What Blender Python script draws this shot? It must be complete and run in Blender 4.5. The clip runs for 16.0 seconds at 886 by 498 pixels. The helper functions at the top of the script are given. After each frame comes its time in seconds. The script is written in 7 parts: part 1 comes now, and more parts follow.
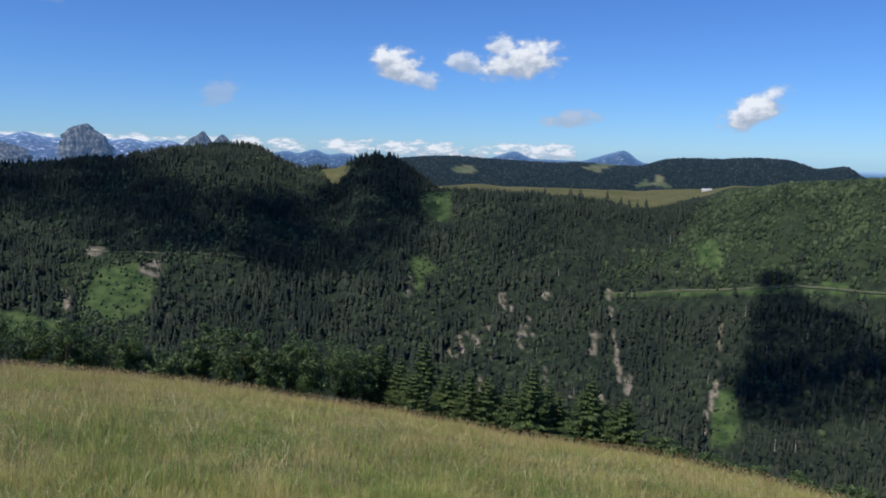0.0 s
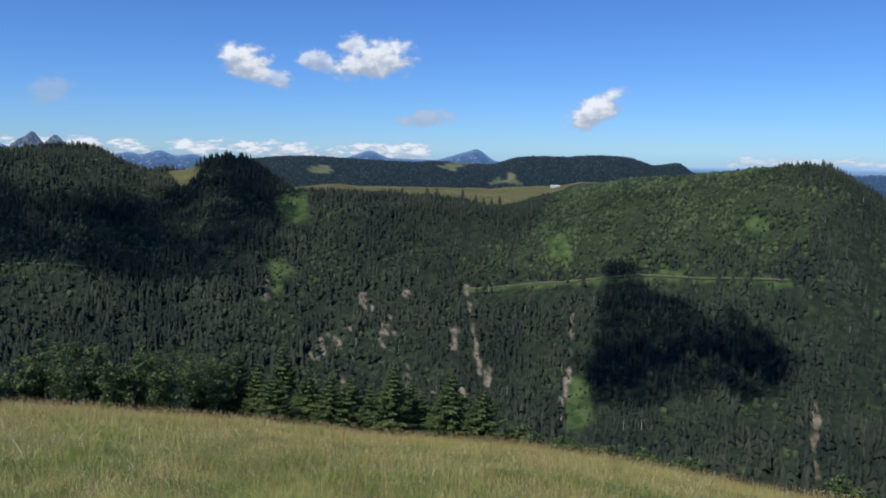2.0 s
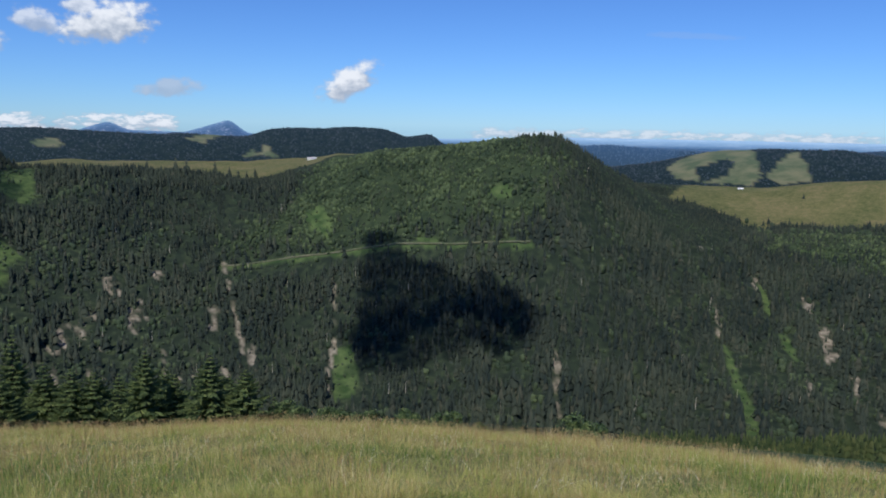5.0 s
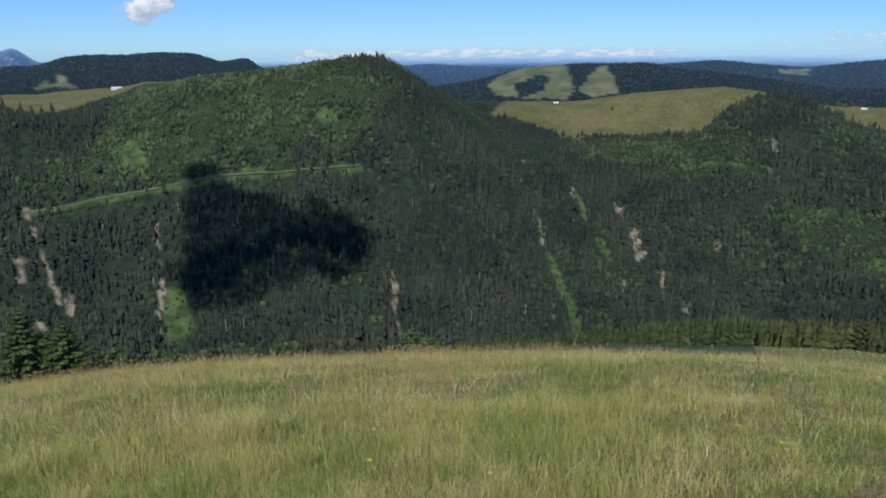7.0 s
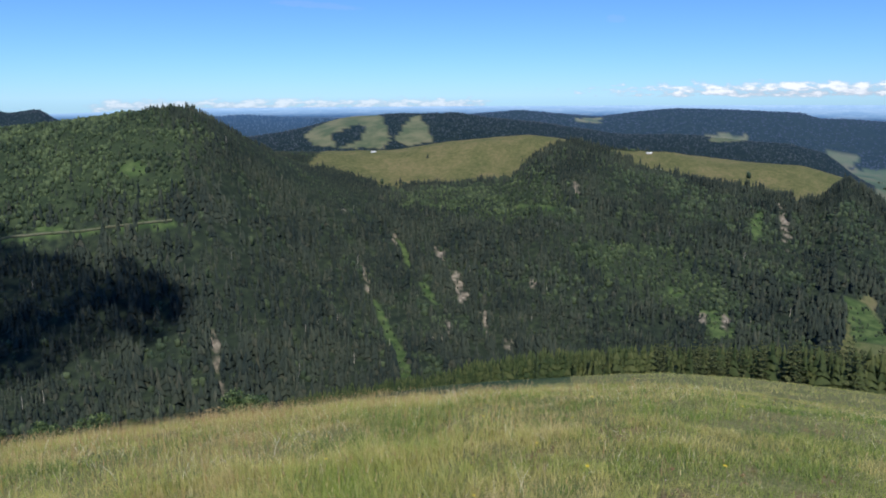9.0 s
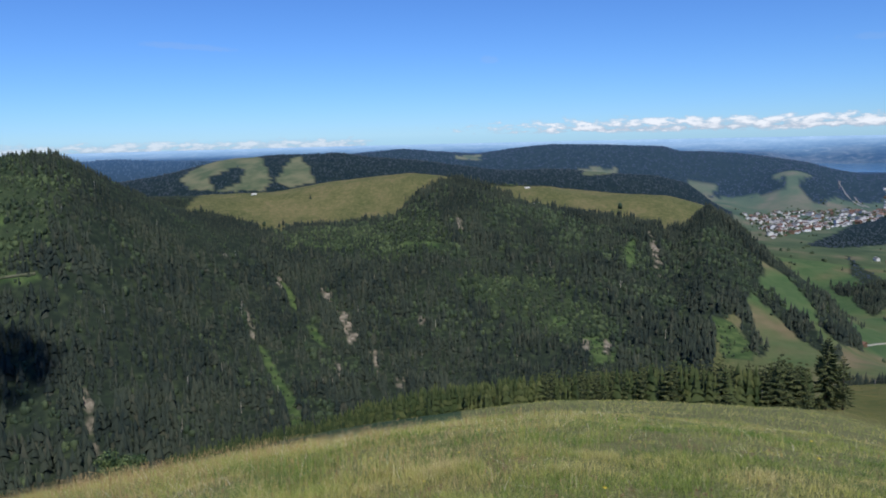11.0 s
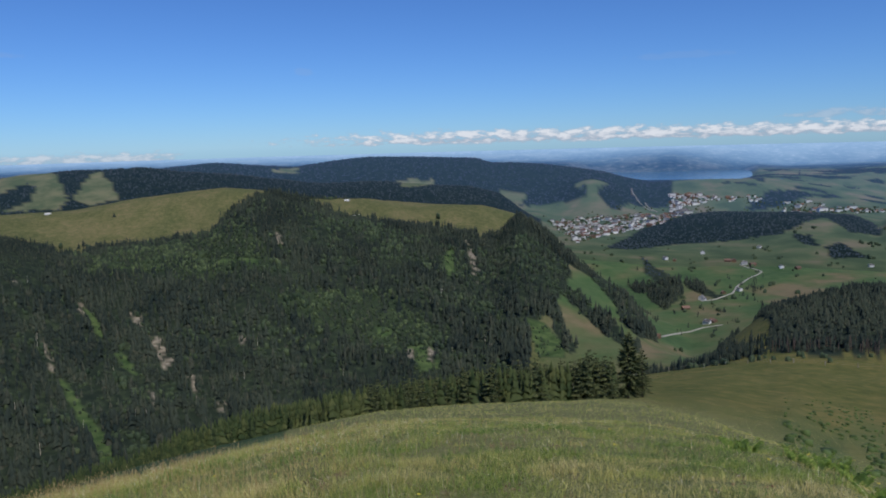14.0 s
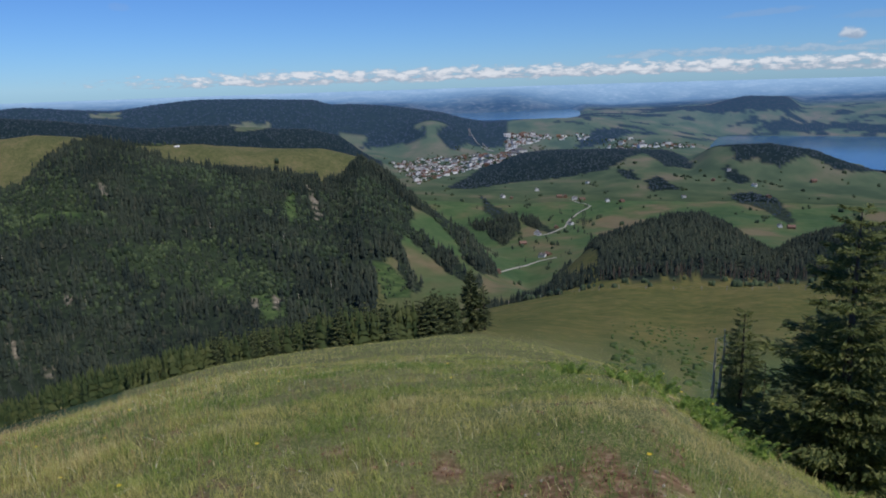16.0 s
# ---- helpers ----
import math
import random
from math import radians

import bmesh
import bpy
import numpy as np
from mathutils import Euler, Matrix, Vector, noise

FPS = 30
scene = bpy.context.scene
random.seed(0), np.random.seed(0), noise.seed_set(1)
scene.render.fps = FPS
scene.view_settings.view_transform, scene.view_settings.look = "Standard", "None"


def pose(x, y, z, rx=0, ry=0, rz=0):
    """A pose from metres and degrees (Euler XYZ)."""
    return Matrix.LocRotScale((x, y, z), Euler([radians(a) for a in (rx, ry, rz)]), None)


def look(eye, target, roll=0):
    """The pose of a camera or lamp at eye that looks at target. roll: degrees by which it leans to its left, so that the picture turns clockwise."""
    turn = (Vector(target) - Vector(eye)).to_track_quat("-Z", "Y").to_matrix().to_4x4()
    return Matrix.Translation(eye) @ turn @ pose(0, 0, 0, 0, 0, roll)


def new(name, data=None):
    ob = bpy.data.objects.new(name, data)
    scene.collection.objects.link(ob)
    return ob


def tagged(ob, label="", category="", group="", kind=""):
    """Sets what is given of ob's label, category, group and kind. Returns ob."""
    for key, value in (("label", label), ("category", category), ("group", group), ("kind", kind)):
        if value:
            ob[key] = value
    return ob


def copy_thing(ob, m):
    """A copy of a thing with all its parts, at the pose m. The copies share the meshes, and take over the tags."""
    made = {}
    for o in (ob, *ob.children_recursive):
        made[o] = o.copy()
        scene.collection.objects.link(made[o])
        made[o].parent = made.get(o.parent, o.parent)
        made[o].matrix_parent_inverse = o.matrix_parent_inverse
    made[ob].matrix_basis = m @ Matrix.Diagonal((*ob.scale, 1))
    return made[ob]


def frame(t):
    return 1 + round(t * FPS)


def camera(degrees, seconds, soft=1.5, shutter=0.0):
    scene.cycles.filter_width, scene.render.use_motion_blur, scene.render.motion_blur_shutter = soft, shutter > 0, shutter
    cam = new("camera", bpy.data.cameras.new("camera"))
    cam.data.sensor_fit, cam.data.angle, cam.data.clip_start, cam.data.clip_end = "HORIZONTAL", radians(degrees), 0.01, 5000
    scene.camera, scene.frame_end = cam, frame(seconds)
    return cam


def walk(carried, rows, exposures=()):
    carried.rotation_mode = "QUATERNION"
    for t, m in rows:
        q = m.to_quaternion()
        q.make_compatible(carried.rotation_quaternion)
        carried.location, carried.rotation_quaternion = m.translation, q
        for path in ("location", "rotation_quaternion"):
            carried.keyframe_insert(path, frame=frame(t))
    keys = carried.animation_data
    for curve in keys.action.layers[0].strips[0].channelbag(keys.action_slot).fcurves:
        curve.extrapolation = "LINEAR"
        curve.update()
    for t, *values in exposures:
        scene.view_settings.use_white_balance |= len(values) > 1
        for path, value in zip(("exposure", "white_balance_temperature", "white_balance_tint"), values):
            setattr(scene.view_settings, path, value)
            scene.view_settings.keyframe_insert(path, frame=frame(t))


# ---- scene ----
# ---------------------------------------------------------------- camera
EYE = 1.6          # eye height over the summit turf
ARM = 0.45         # the camera is held this far in front of the turning body
cam = camera(61.03, 16.0, soft=1.85)
PATH = [  # seconds, yaw, pitch, roll
    (0.0, 0.00, -7.70, -1.24),
    (0.5, -2.98, -7.54, -1.23),
    (1.0, -5.72, -7.36, -1.47),
    (1.5, -8.27, -7.39, -1.31),
    (2.0, -10.85, -7.54, -0.89),
    (2.5, -13.30, -7.72, -0.56),
    (3.0, -16.21, -7.90, -0.39),
    (3.5, -19.22, -8.02, -0.42),
    (6.0, -35.78, -11.84, -0.62),
    (6.5, -38.92, -13.80, -0.08),
    (7.0, -42.41, -15.08, 0.39),
    (7.5, -46.10, -15.16, 0.64),
    (8.0, -49.82, -13.72, 0.55),
    (8.5, -53.02, -12.40, 0.17),
    (9.0, -56.08, -11.49, 0.32),
    (9.5, -58.54, -10.70, 0.44),
    (10.0, -61.11, -9.90, 0.64),
    (12.5, -70.32, -8.19, 1.78),
    (13.0, -72.60, -8.28, 1.61),
    (13.5, -74.75, -8.15, 1.63),
    (14.0, -78.72, -8.09, 1.52),
    (14.5, -81.53, -8.35, 1.72),
    (15.0, -84.47, -9.47, 1.83),
    (15.5, -86.98, -11.09, 1.85),
    (16.0, -90.83, -12.77, 1.72),
]


def eye_pose(yaw, pitch, roll):
    a = radians(yaw)
    return pose(-ARM * math.sin(a), ARM * math.cos(a), EYE, 90 + pitch, roll, yaw)


walk(cam, [(t, eye_pose(y, p, r)) for t, y, p, r in PATH],
     [(0.0, 0.05), (3.5, 0.05), (7.0, 0.12), (9.5, 0.3), (12.5, -0.12), (16.0, -0.2)])

# ---------------------------------------------------------------- sky and sun
SUN_HEADING, SUN_HEIGHT = 230.0, 54.0
world = bpy.data.worlds.new("sky")
scene.world = world
world.use_nodes = True
wt = world.node_tree
bg = wt.nodes["Background"]
sky = wt.nodes.new("ShaderNodeTexSky")
sky.sky_type = "NISHITA"
sky.sun_disc = False
sky.sun_elevation = radians(SUN_HEIGHT)
sky.sun_rotation = radians(SUN_HEADING)
sky.altitude = 1400
sky.air_density, sky.dust_density, sky.ozone_density = 1.0, 0.1, 3.0
bg.inputs[1].default_value = 0.085


def wcalc(op, a, b=0.0, c=0.0):
    n = wt.nodes.new("ShaderNodeMath")
    n.operation = op
    for i, value in enumerate((a, b, c)):
        if isinstance(value, (int, float)):
            n.inputs[i].default_value = value
        else:
            wt.links.new(value, n.inputs[i])
    return n.outputs[0]


def wstep(value, low, high):
    n = wt.nodes.new("ShaderNodeMapRange")
    n.interpolation_type = "SMOOTHSTEP"
    wt.links.new(value, n.inputs[0])
    n.inputs[1].default_value, n.inputs[2].default_value = low, high
    return n.outputs[0]


def wnoise(x, y, detail=6.0, roughness=0.6):
    joined = wt.nodes.new("ShaderNodeCombineXYZ")
    wt.links.new(x, joined.inputs[0])
    wt.links.new(y, joined.inputs[1])
    n = wt.nodes.new("ShaderNodeTexNoise")
    n.inputs["Scale"].default_value, n.inputs["Detail"].default_value, n.inputs["Roughness"].default_value = 1.0, detail, roughness
    wt.links.new(joined.outputs[0], n.inputs["Vector"])
    return n.outputs["Fac"]


split = wt.nodes.new("ShaderNodeSeparateXYZ")
wt.links.new(wt.nodes.new("ShaderNodeTexCoord").outputs["Generated"], split.inputs[0])
sky_heading = wcalc("MULTIPLY", wcalc("ARCTAN2", split.outputs[0], split.outputs[1]), 57.29578)
sky_height = wcalc("MULTIPLY", wcalc("ARCSINE", split.outputs[2]), 57.29578)
# clean mountain air: the blue deepens a little over the pale horizon
tint = wt.nodes.new("ShaderNodeMix")
tint.data_type, tint.blend_type = "RGBA", "MULTIPLY"
tint.inputs[0].default_value = 1.0
wt.links.new(sky.outputs[0], tint.inputs[6])
tint.inputs[7].default_value = (0.49, 0.82, 1.38, 1)
wt.links.new(tint.outputs[2], bg.inputs[0])
# fair-weather clouds: heading, height, half width, half height, lean, density
puff = wnoise(wcalc("MULTIPLY", sky_heading, 0.9), wcalc("MULTIPLY", sky_height, 1.25), 8.0, 0.52)
puff_low = wnoise(wcalc("MULTIPLY", sky_heading, 0.8), wcalc("ADD", wcalc("MULTIPLY", sky_height, 2.3), 7.0), 9.0, 0.62)
broken = wstep(wnoise(wcalc("MULTIPLY", sky_heading, 0.16), wcalc("MULTIPLY", sky_height, 0.1), 3.0, 0.5), 0.36, 0.56)
cloud_mask, cloud_light = None, None
for a0, e0, wide, high, lean, thick in ((-3.6, 5.8, 2.5, 2.0, -.25, 1.0), (-1.7, 4.9, 1.8, 1.1, -.25, .75), (5.6, 6.2, 3.8, 2.1, .12, 1.0), (1.5, 6.1, 1.9, 1.2, -.2, .8), (4.2, 7.3, 1.5, 1.2, 0, .9),
                                        (22.2, 2.8, 2.6, 1.8, .42, 1.0), (9.6, 2.15, 2.7, .95, .05, .7), (-16.3, 3.4, 1.7, 1.5, .3, .45),
                                        (-27.8, 9.6, 1.9, 1.1, -.3, .28), (118.6, 2.0, 1.1, .6, 0, .8), (113.5, 3.7, 3.6, .35, .05, .22), (47, 6.4, 4.0, .35, -.05, .14),
                                        (120, 3.2, 3.0, .4, 0, .18), (68.5, 5.3, .9, .45, 0, .12), (96, 5.6, 4.5, .4, 0, .1)):
    wide, high = wide * .88, high * .88
    dx = wcalc("DIVIDE", wcalc("SUBTRACT", sky_heading, a0), wide)
    dy = wcalc("DIVIDE", wcalc("SUBTRACT", wcalc("SUBTRACT", sky_height, e0), wcalc("MULTIPLY", dx, lean * wide)), high)
    low = wcalc("MULTIPLY", wcalc("MINIMUM", dy, 0.0), 1.5)
    dist = wcalc("SQRT", wcalc("ADD", wcalc("MULTIPLY", dx, dx), wcalc("MULTIPLY", wcalc("MAXIMUM", dy, wcalc("MULTIPLY", low, -1.0)), wcalc("MAXIMUM", dy, wcalc("MULTIPLY", low, -1.0)))))
    body = wcalc("SUBTRACT", wcalc("ADD", 1.0, wcalc("MULTIPLY", wcalc("SUBTRACT", puff, 0.5), 1.6)), dist)
    one = wcalc("MULTIPLY", wstep(body, -0.1, 0.5), thick)
    lit = wcalc("MULTIPLY", one, wstep(wcalc("ADD", dy, wcalc("MULTIPLY", wcalc("SUBTRACT", puff, 0.5), 2.6)), -0.5, 0.65))
    lit = wcalc("MULTIPLY", lit, 1.0 if thick > .72 else .3)
    cloud_mask = one if cloud_mask is None else wcalc("MAXIMUM", cloud_mask, one)
    cloud_light = lit if cloud_light is None else wcalc("MAXIMUM", cloud_light, lit)
# banks of cumulus low over the horizon: first and last heading, foot, crown, density
for a0, a1, foot, crown, thick in ((-34, 12.5, -0.9, 1.0, .95), (14.5, 19.5, -.9, .75, .75), (28, 62, -1.0, .4, .75), (50, 128, -.25, 1.35, 1.0), (100, 128, 0.9, 2.1, .45)):
    across = wcalc("MULTIPLY", wstep(sky_heading, a0, a0 + 5 if a0 != 50 else a0 + 30), wstep(sky_heading, a1, a1 - 4))
    if a0 < 20:
        across = wcalc("MULTIPLY", across, wcalc("ADD", 0.55, wcalc("MULTIPLY", broken, 0.5)))
    up = wcalc("MULTIPLY", wstep(sky_height, foot - .3, foot + .3), wstep(sky_height, crown + .1, crown - .9))
    body = wcalc("ADD", wcalc("MULTIPLY", wcalc("SUBTRACT", puff_low, 0.5), 2.7), wcalc("SUBTRACT", wcalc("MULTIPLY", wcalc("MULTIPLY", across, up), 1.3), 0.8))
    one = wcalc("MULTIPLY", wstep(body, -.05, 0.6), thick)
    lit = wcalc("MULTIPLY", one, wstep(wcalc("ADD", wcalc("SUBTRACT", sky_height, foot + .45 * (crown - foot)), wcalc("MULTIPLY", wcalc("SUBTRACT", puff_low, 0.5), 4.0)), -.9, 0.35))
    cloud_mask = wcalc("MAXIMUM", cloud_mask, one)
    cloud_light = wcalc("MAXIMUM", cloud_light, lit)
cloud_tone = wt.nodes.new("ShaderNodeMix")
cloud_tone.data_type = "RGBA"
wt.links.new(cloud_light, cloud_tone.inputs[0])
cloud_tone.inputs[6].default_value = (0.4, 0.48, 0.62, 1)
cloud_tone.inputs[7].default_value = (0.86, 0.91, 1.0, 1)
cloud_bg = wt.nodes.new("ShaderNodeBackground")
wt.links.new(cloud_tone.outputs[2], cloud_bg.inputs[0])
cloud_bg.inputs[1].default_value = 0.92
sky_mix = wt.nodes.new("ShaderNodeMixShader")
wt.links.new(cloud_mask, sky_mix.inputs[0])
wt.links.new(bg.outputs[0], sky_mix.inputs[1])
wt.links.new(cloud_bg.outputs[0], sky_mix.inputs[2])
wt.links.new(sky_mix.outputs[0], wt.nodes["World Output"].inputs[0])
sun_data = bpy.data.lights.new("sun", "SUN")
sun_data.energy, sun_data.angle, sun_data.color = 3.2, radians(0.5), (1.0, 0.95, 0.87)
sun = new("sun", sun_data)
SUN_DIR = Vector((math.sin(radians(SUN_HEADING)) * math.cos(radians(SUN_HEIGHT)),
                  math.cos(radians(SUN_HEADING)) * math.cos(radians(SUN_HEIGHT)), math.sin(radians(SUN_HEIGHT))))
sun.matrix_world = look(SUN_DIR * 900, (0, 0, 0))

# ---------------------------------------------------------------- the land
# Round the summit the land is a sheet over heading (degrees, clockwise) and range (metres).
# Each line of the landscape (a crest, a dip, a valley floor) is given as heading, range, angle above the eye's level.
def lattice(i, j, seed):
    h = (i.astype(np.int64) * 374761393 + j.astype(np.int64) * 668265263 + seed * 1442695041) & 0xFFFFFFFF
    h = ((h ^ (h >> 13)) * 1274126177) & 0xFFFFFFFF
    return ((h ^ (h >> 16)) & 0xFFFF) / 65535.0


def rough(x, y, seed=0):
    """Smooth value noise, 0 to 1."""
    i, j = np.floor(x), np.floor(y)
    u, v = x - i, y - j
    u, v = u * u * (3 - 2 * u), v * v * (3 - 2 * v)
    a, b = lattice(i, j, seed), lattice(i + 1, j, seed)
    c, d = lattice(i, j + 1, seed), lattice(i + 1, j + 1, seed)
    return (a * (1 - u) + b * u) * (1 - v) + (c * (1 - u) + d * u) * v


def rough_sum(x, y, seed=0, octaves=4):
    total, amp, norm = 0.0, 1.0, 0.0
    for k in range(octaves):
        total = total + amp * rough(x * 2 ** k, y * 2 ** k, seed + k)
        norm += amp
        amp *= 0.5
    return total / norm


LINES = {}
LINES["meadow_edge"] = [
    (-31, 27, -14.8), (-20, 25, -16.9), (-8, 23, -19.2), (6, 22, -21.3), (18, 20, -21.9), (33, 17, -22.8), (48, 14.5, -22.75), (61, 13, -21.9), (73, 12, -20.75),
    (86, 12, -20.6), (92, 12, -20.7), (100, 9.5, -21.3), (106, 8.5, -21.9), (113, 7.5, -25.5), (119, 7, -27.5), (135, 8, -26), (180, 14, -15), (225, 18, -10),
    (270, 22, -9), (300, 25, -11)]
LINES["upper_slope"] = [
    (-31, 70, -17), (-8, 70, -21), (18, 70, -24), (33, 70, -24.3), (48, 65, -23), (61, 80, -21.9), (68, 88, -21.25), (73, 95, -20.75), (82, 105, -20.3),
    (88, 108, -19.8), (93.5, 110, -19), (98, 90, -19.5), (104, 70, -21), (110, 55, -24), (113, 50, -25.8), (119, 45, -27.8), (135, 60, -26), (180, 90, -14),
    (270, 90, -10)]
LINES["hump"] = [
    (-31, 250, -22), (0, 240, -27), (40, 230, -28), (61, 230, -27), (80, 240, -24), (90, 250, -21), (93.7, 240, -17.4), (98, 230, -16.6), (100, 226, -16.2),
    (104, 220, -15.8), (110, 215, -15.6), (117.5, 210, -15), (125, 200, -14.7), (150, 220, -14), (270, 250, -12)]
LINES["gorge"] = [
    (-31, 480, -23), (0, 470, -28), (40, 460, -29), (70, 470, -28), (85, 480, -25), (92, 470, -20), (96, 440, -18), (98.2, 430, -16.3), (100, 430, -14.3),
    (102.4, 430, -12.1), (105, 430, -11.3), (107.3, 430, -10.5), (109.7, 430, -10.3), (111.7, 430, -11.1), (113.3, 430, -12.2), (114.8, 440, -12.9), (116.5, 450, -11.7), (119.3, 450, -10.7),
    (122, 450, -10.4), (135, 450, -12), (270, 500, -12)]
LINES["foot"] = [
    (-31, 640, -17.5), (0, 640, -20.5), (20, 640, -21), (40, 640, -20.5), (61, 680, -20), (75, 720, -18.5), (85, 760, -17), (90, 800, -16.5), (95, 800, -16.5),
    (100, 720, -17), (110, 700, -14), (120, 700, -13), (270, 800, -10)]
LINES["first_crest_west"] = [
    (-31, 1350, -2.05), (-25, 1350, -1.35), (-21.7, 1350, -1.15), (-18.3, 1380, -0.45), (-16, 1380, -0.15), (-14, 1380, -0.45), (-11.9, 1380, -1.35), (-10.5, 1380, -1.95), (-8, 1380, -1.75),
    (-6.5, 1300, -1.15), (-5.2, 1300, -0.85), (-3.6, 1300, -0.95), (-1.8, 1280, -2.25), (0, 1250, -3.15), (6.3, 1200, -3.55), (10, 1180, -3.95), (14.3, 1150, -4.55), (17, 1140, -4.25),
    (19.4, 1130, -3.45), (21.2, 1120, -2.95), (23.4, 1110, -2.35), (28, 1080, -1.75), (32.5, 1060, -1.15), (36.5, 1050, -0.65), (37.6, 1050, -0.65), (39.4, 1050, -1.65), (41, 1060, -2.65),
    (43.3, 1080, -3.95)]
LINES["first_crest_north"] = [
    (45.7, 1110, -5.45), (49, 1150, -6.05), (53, 1180, -7.15), (57.6, 1200, -6.75), (61, 1210, -6.45), (62.1, 1210, -5.55), (63.5, 1210, -4.45), (65.2, 1210, -3.95), (67.7, 1210, -4.65),
    (71, 1210, -5.75), (73.4, 1210, -6.15), (77.3, 1210, -6.65), (80.3, 1210, -7.25), (82.8, 1220, -7.35), (84.4, 1230, -5.85), (86.3, 1220, -7.1), (88, 1180, -8.5), (90, 1130, -9.9),
    (92, 1080, -11.4), (94.4, 1020, -14.2), (97, 1000, -15.2), (104, 1000, -13.6), (112, 1000, -12.6), (121, 1000, -12.4), (150, 1000, -12), (270, 1200, -8)]
LINES["behind_first"] = [
    (-31, 1550, -3.5), (-12, 1520, -3.5), (-3, 1450, -3.2), (0, 1340, -3.5), (10, 1300, -4.1), (14, 1290, -4.5), (19, 1290, -3.5), (23, 1300, -2.7), (28, 1300, -3),
    (37, 1250, -3), (41, 1250, -4.2), (46, 1290, -5.8), (53, 1300, -7), (57, 1300, -6.6), (61, 1310, -6), (65, 1330, -5), (68, 1330, -5), (73, 1320, -6.1),
    (78, 1320, -6.6), (82, 1330, -7), (84.4, 1400, -6.8), (88, 1500, -10), (92, 1350, -12.2), (97, 1300, -12.1), (100, 1400, -11.1), (104, 1450, -10.6), (112, 1400, -10.3),
    (116, 1350, -10.8), (121, 1350, -10.8), (270, 1500, -7)]
LINES["pasture_crest"] = [
    (-31, 1750, -4.5), (-10, 1700, -3.5), (-3, 1650, -3.1), (0, 1600, -2.9), (3, 1600, -2.6), (5, 1600, -2.8), (10, 1600, -2.9), (14.6, 1600, -2.9), (19.3, 1550, -2.6),
    (21.2, 1500, -2.2), (22.7, 1500, -2.2), (28, 1500, -3.2), (37, 1500, -4), (43.3, 1550, -4), (46.6, 1550, -4), (52.5, 1550, -3.9), (56.7, 1530, -3.3), (62.3, 1500, -2.8),
    (65.6, 1500, -3.3), (68, 1500, -3.9), (73.3, 1500, -4.2), (77.2, 1500, -4.6), (81.6, 1500, -4.75), (84.4, 1500, -5.6), (86, 1550, -8), (88, 1650, -9), (92, 1700, -9),
    (97, 1750, -8.9), (112, 1700, -9), (121, 1650, -9.2), (150, 1700, -9), (270, 1900, -6)]
LINES["second_dip"] = [
    (-31, 2050, -6), (0, 1950, -4.2), (22, 1950, -4), (37, 1900, -5), (44, 1900, -5), (60, 1900, -4.6), (70, 1900, -5.2), (80, 1950, -6), (86, 2050, -7.6),
    (92, 2050, -7.6), (96, 2000, -8), (100, 1980, -7.9), (104, 1950, -7.5), (108, 1950, -7.6), (115, 1950, -8), (121, 1950, -8.3), (270, 2200, -5)]
LINES["second_crest_west"] = [
    (-31, 2500, -3.78), (-8, 2400, -1.78), (-2.7, 2350, -0.78), (0.7, 2350, -0.58), (3.3, 2350, -0.78), (7, 2350, -0.98), (10, 2350, -0.88), (14.5, 2350, -1.08), (16.5, 2350, -0.48),
    (19.2, 2350, -0.38), (22.2, 2350, -0.28), (24.7, 2350, -0.38), (26.5, 2350, -0.98), (28.2, 2350, -0.68), (29.6, 2350, -1.68), (34, 2350, -2.98), (40, 2350, -3.18), (42, 2350, -2.78),
    (45, 2350, -2.38), (48.3, 2350, -1.58), (52.5, 2350, -1.28)]
LINES["second_crest_north"] = [
    (56.8, 2350, -1.2), (59.7, 2350, -1.6), (63, 2350, -1.9), (65, 2350, -2.2), (69.3, 2350, -2.8), (73.3, 2350, -2.8), (77, 2350, -3.1), (80.7, 2350, -3.4), (83, 2350, -4),
    (85, 2350, -5.6), (87, 2350, -6.6), (92, 2350, -6.7), (95, 2300, -6.3), (96.5, 2300, -5.8), (98.2, 2300, -5.6), (102, 2300, -5.5), (105.2, 2300, -5.5), (107.2, 2300, -5.7),
    (108.8, 2280, -6.4), (110.3, 2250, -5.3), (112, 2200, -5.1), (114, 2200, -5.1), (116.8, 2200, -5.5), (119, 2180, -6.4), (121, 2150, -7.1), (126, 2150, -7.3), (270, 2500, -4)]
LINES["third_dip"] = [
    (-31, 2900, -5), (0, 2800, -3.5), (30, 2750, -3.5), (44, 2750, -3.4), (60, 2700, -2.6), (70, 2700, -3.6), (80, 2700, -4.2), (84, 2700, -5.2), (87, 2720, -5.4),
    (92, 2750, -5.3), (96, 2750, -5.5), (102, 2700, -5.9), (107, 2650, -5.3), (109.5, 2620, -5.6), (112, 2600, -6.2), (121, 2600, -6.2), (270, 3000, -4)]
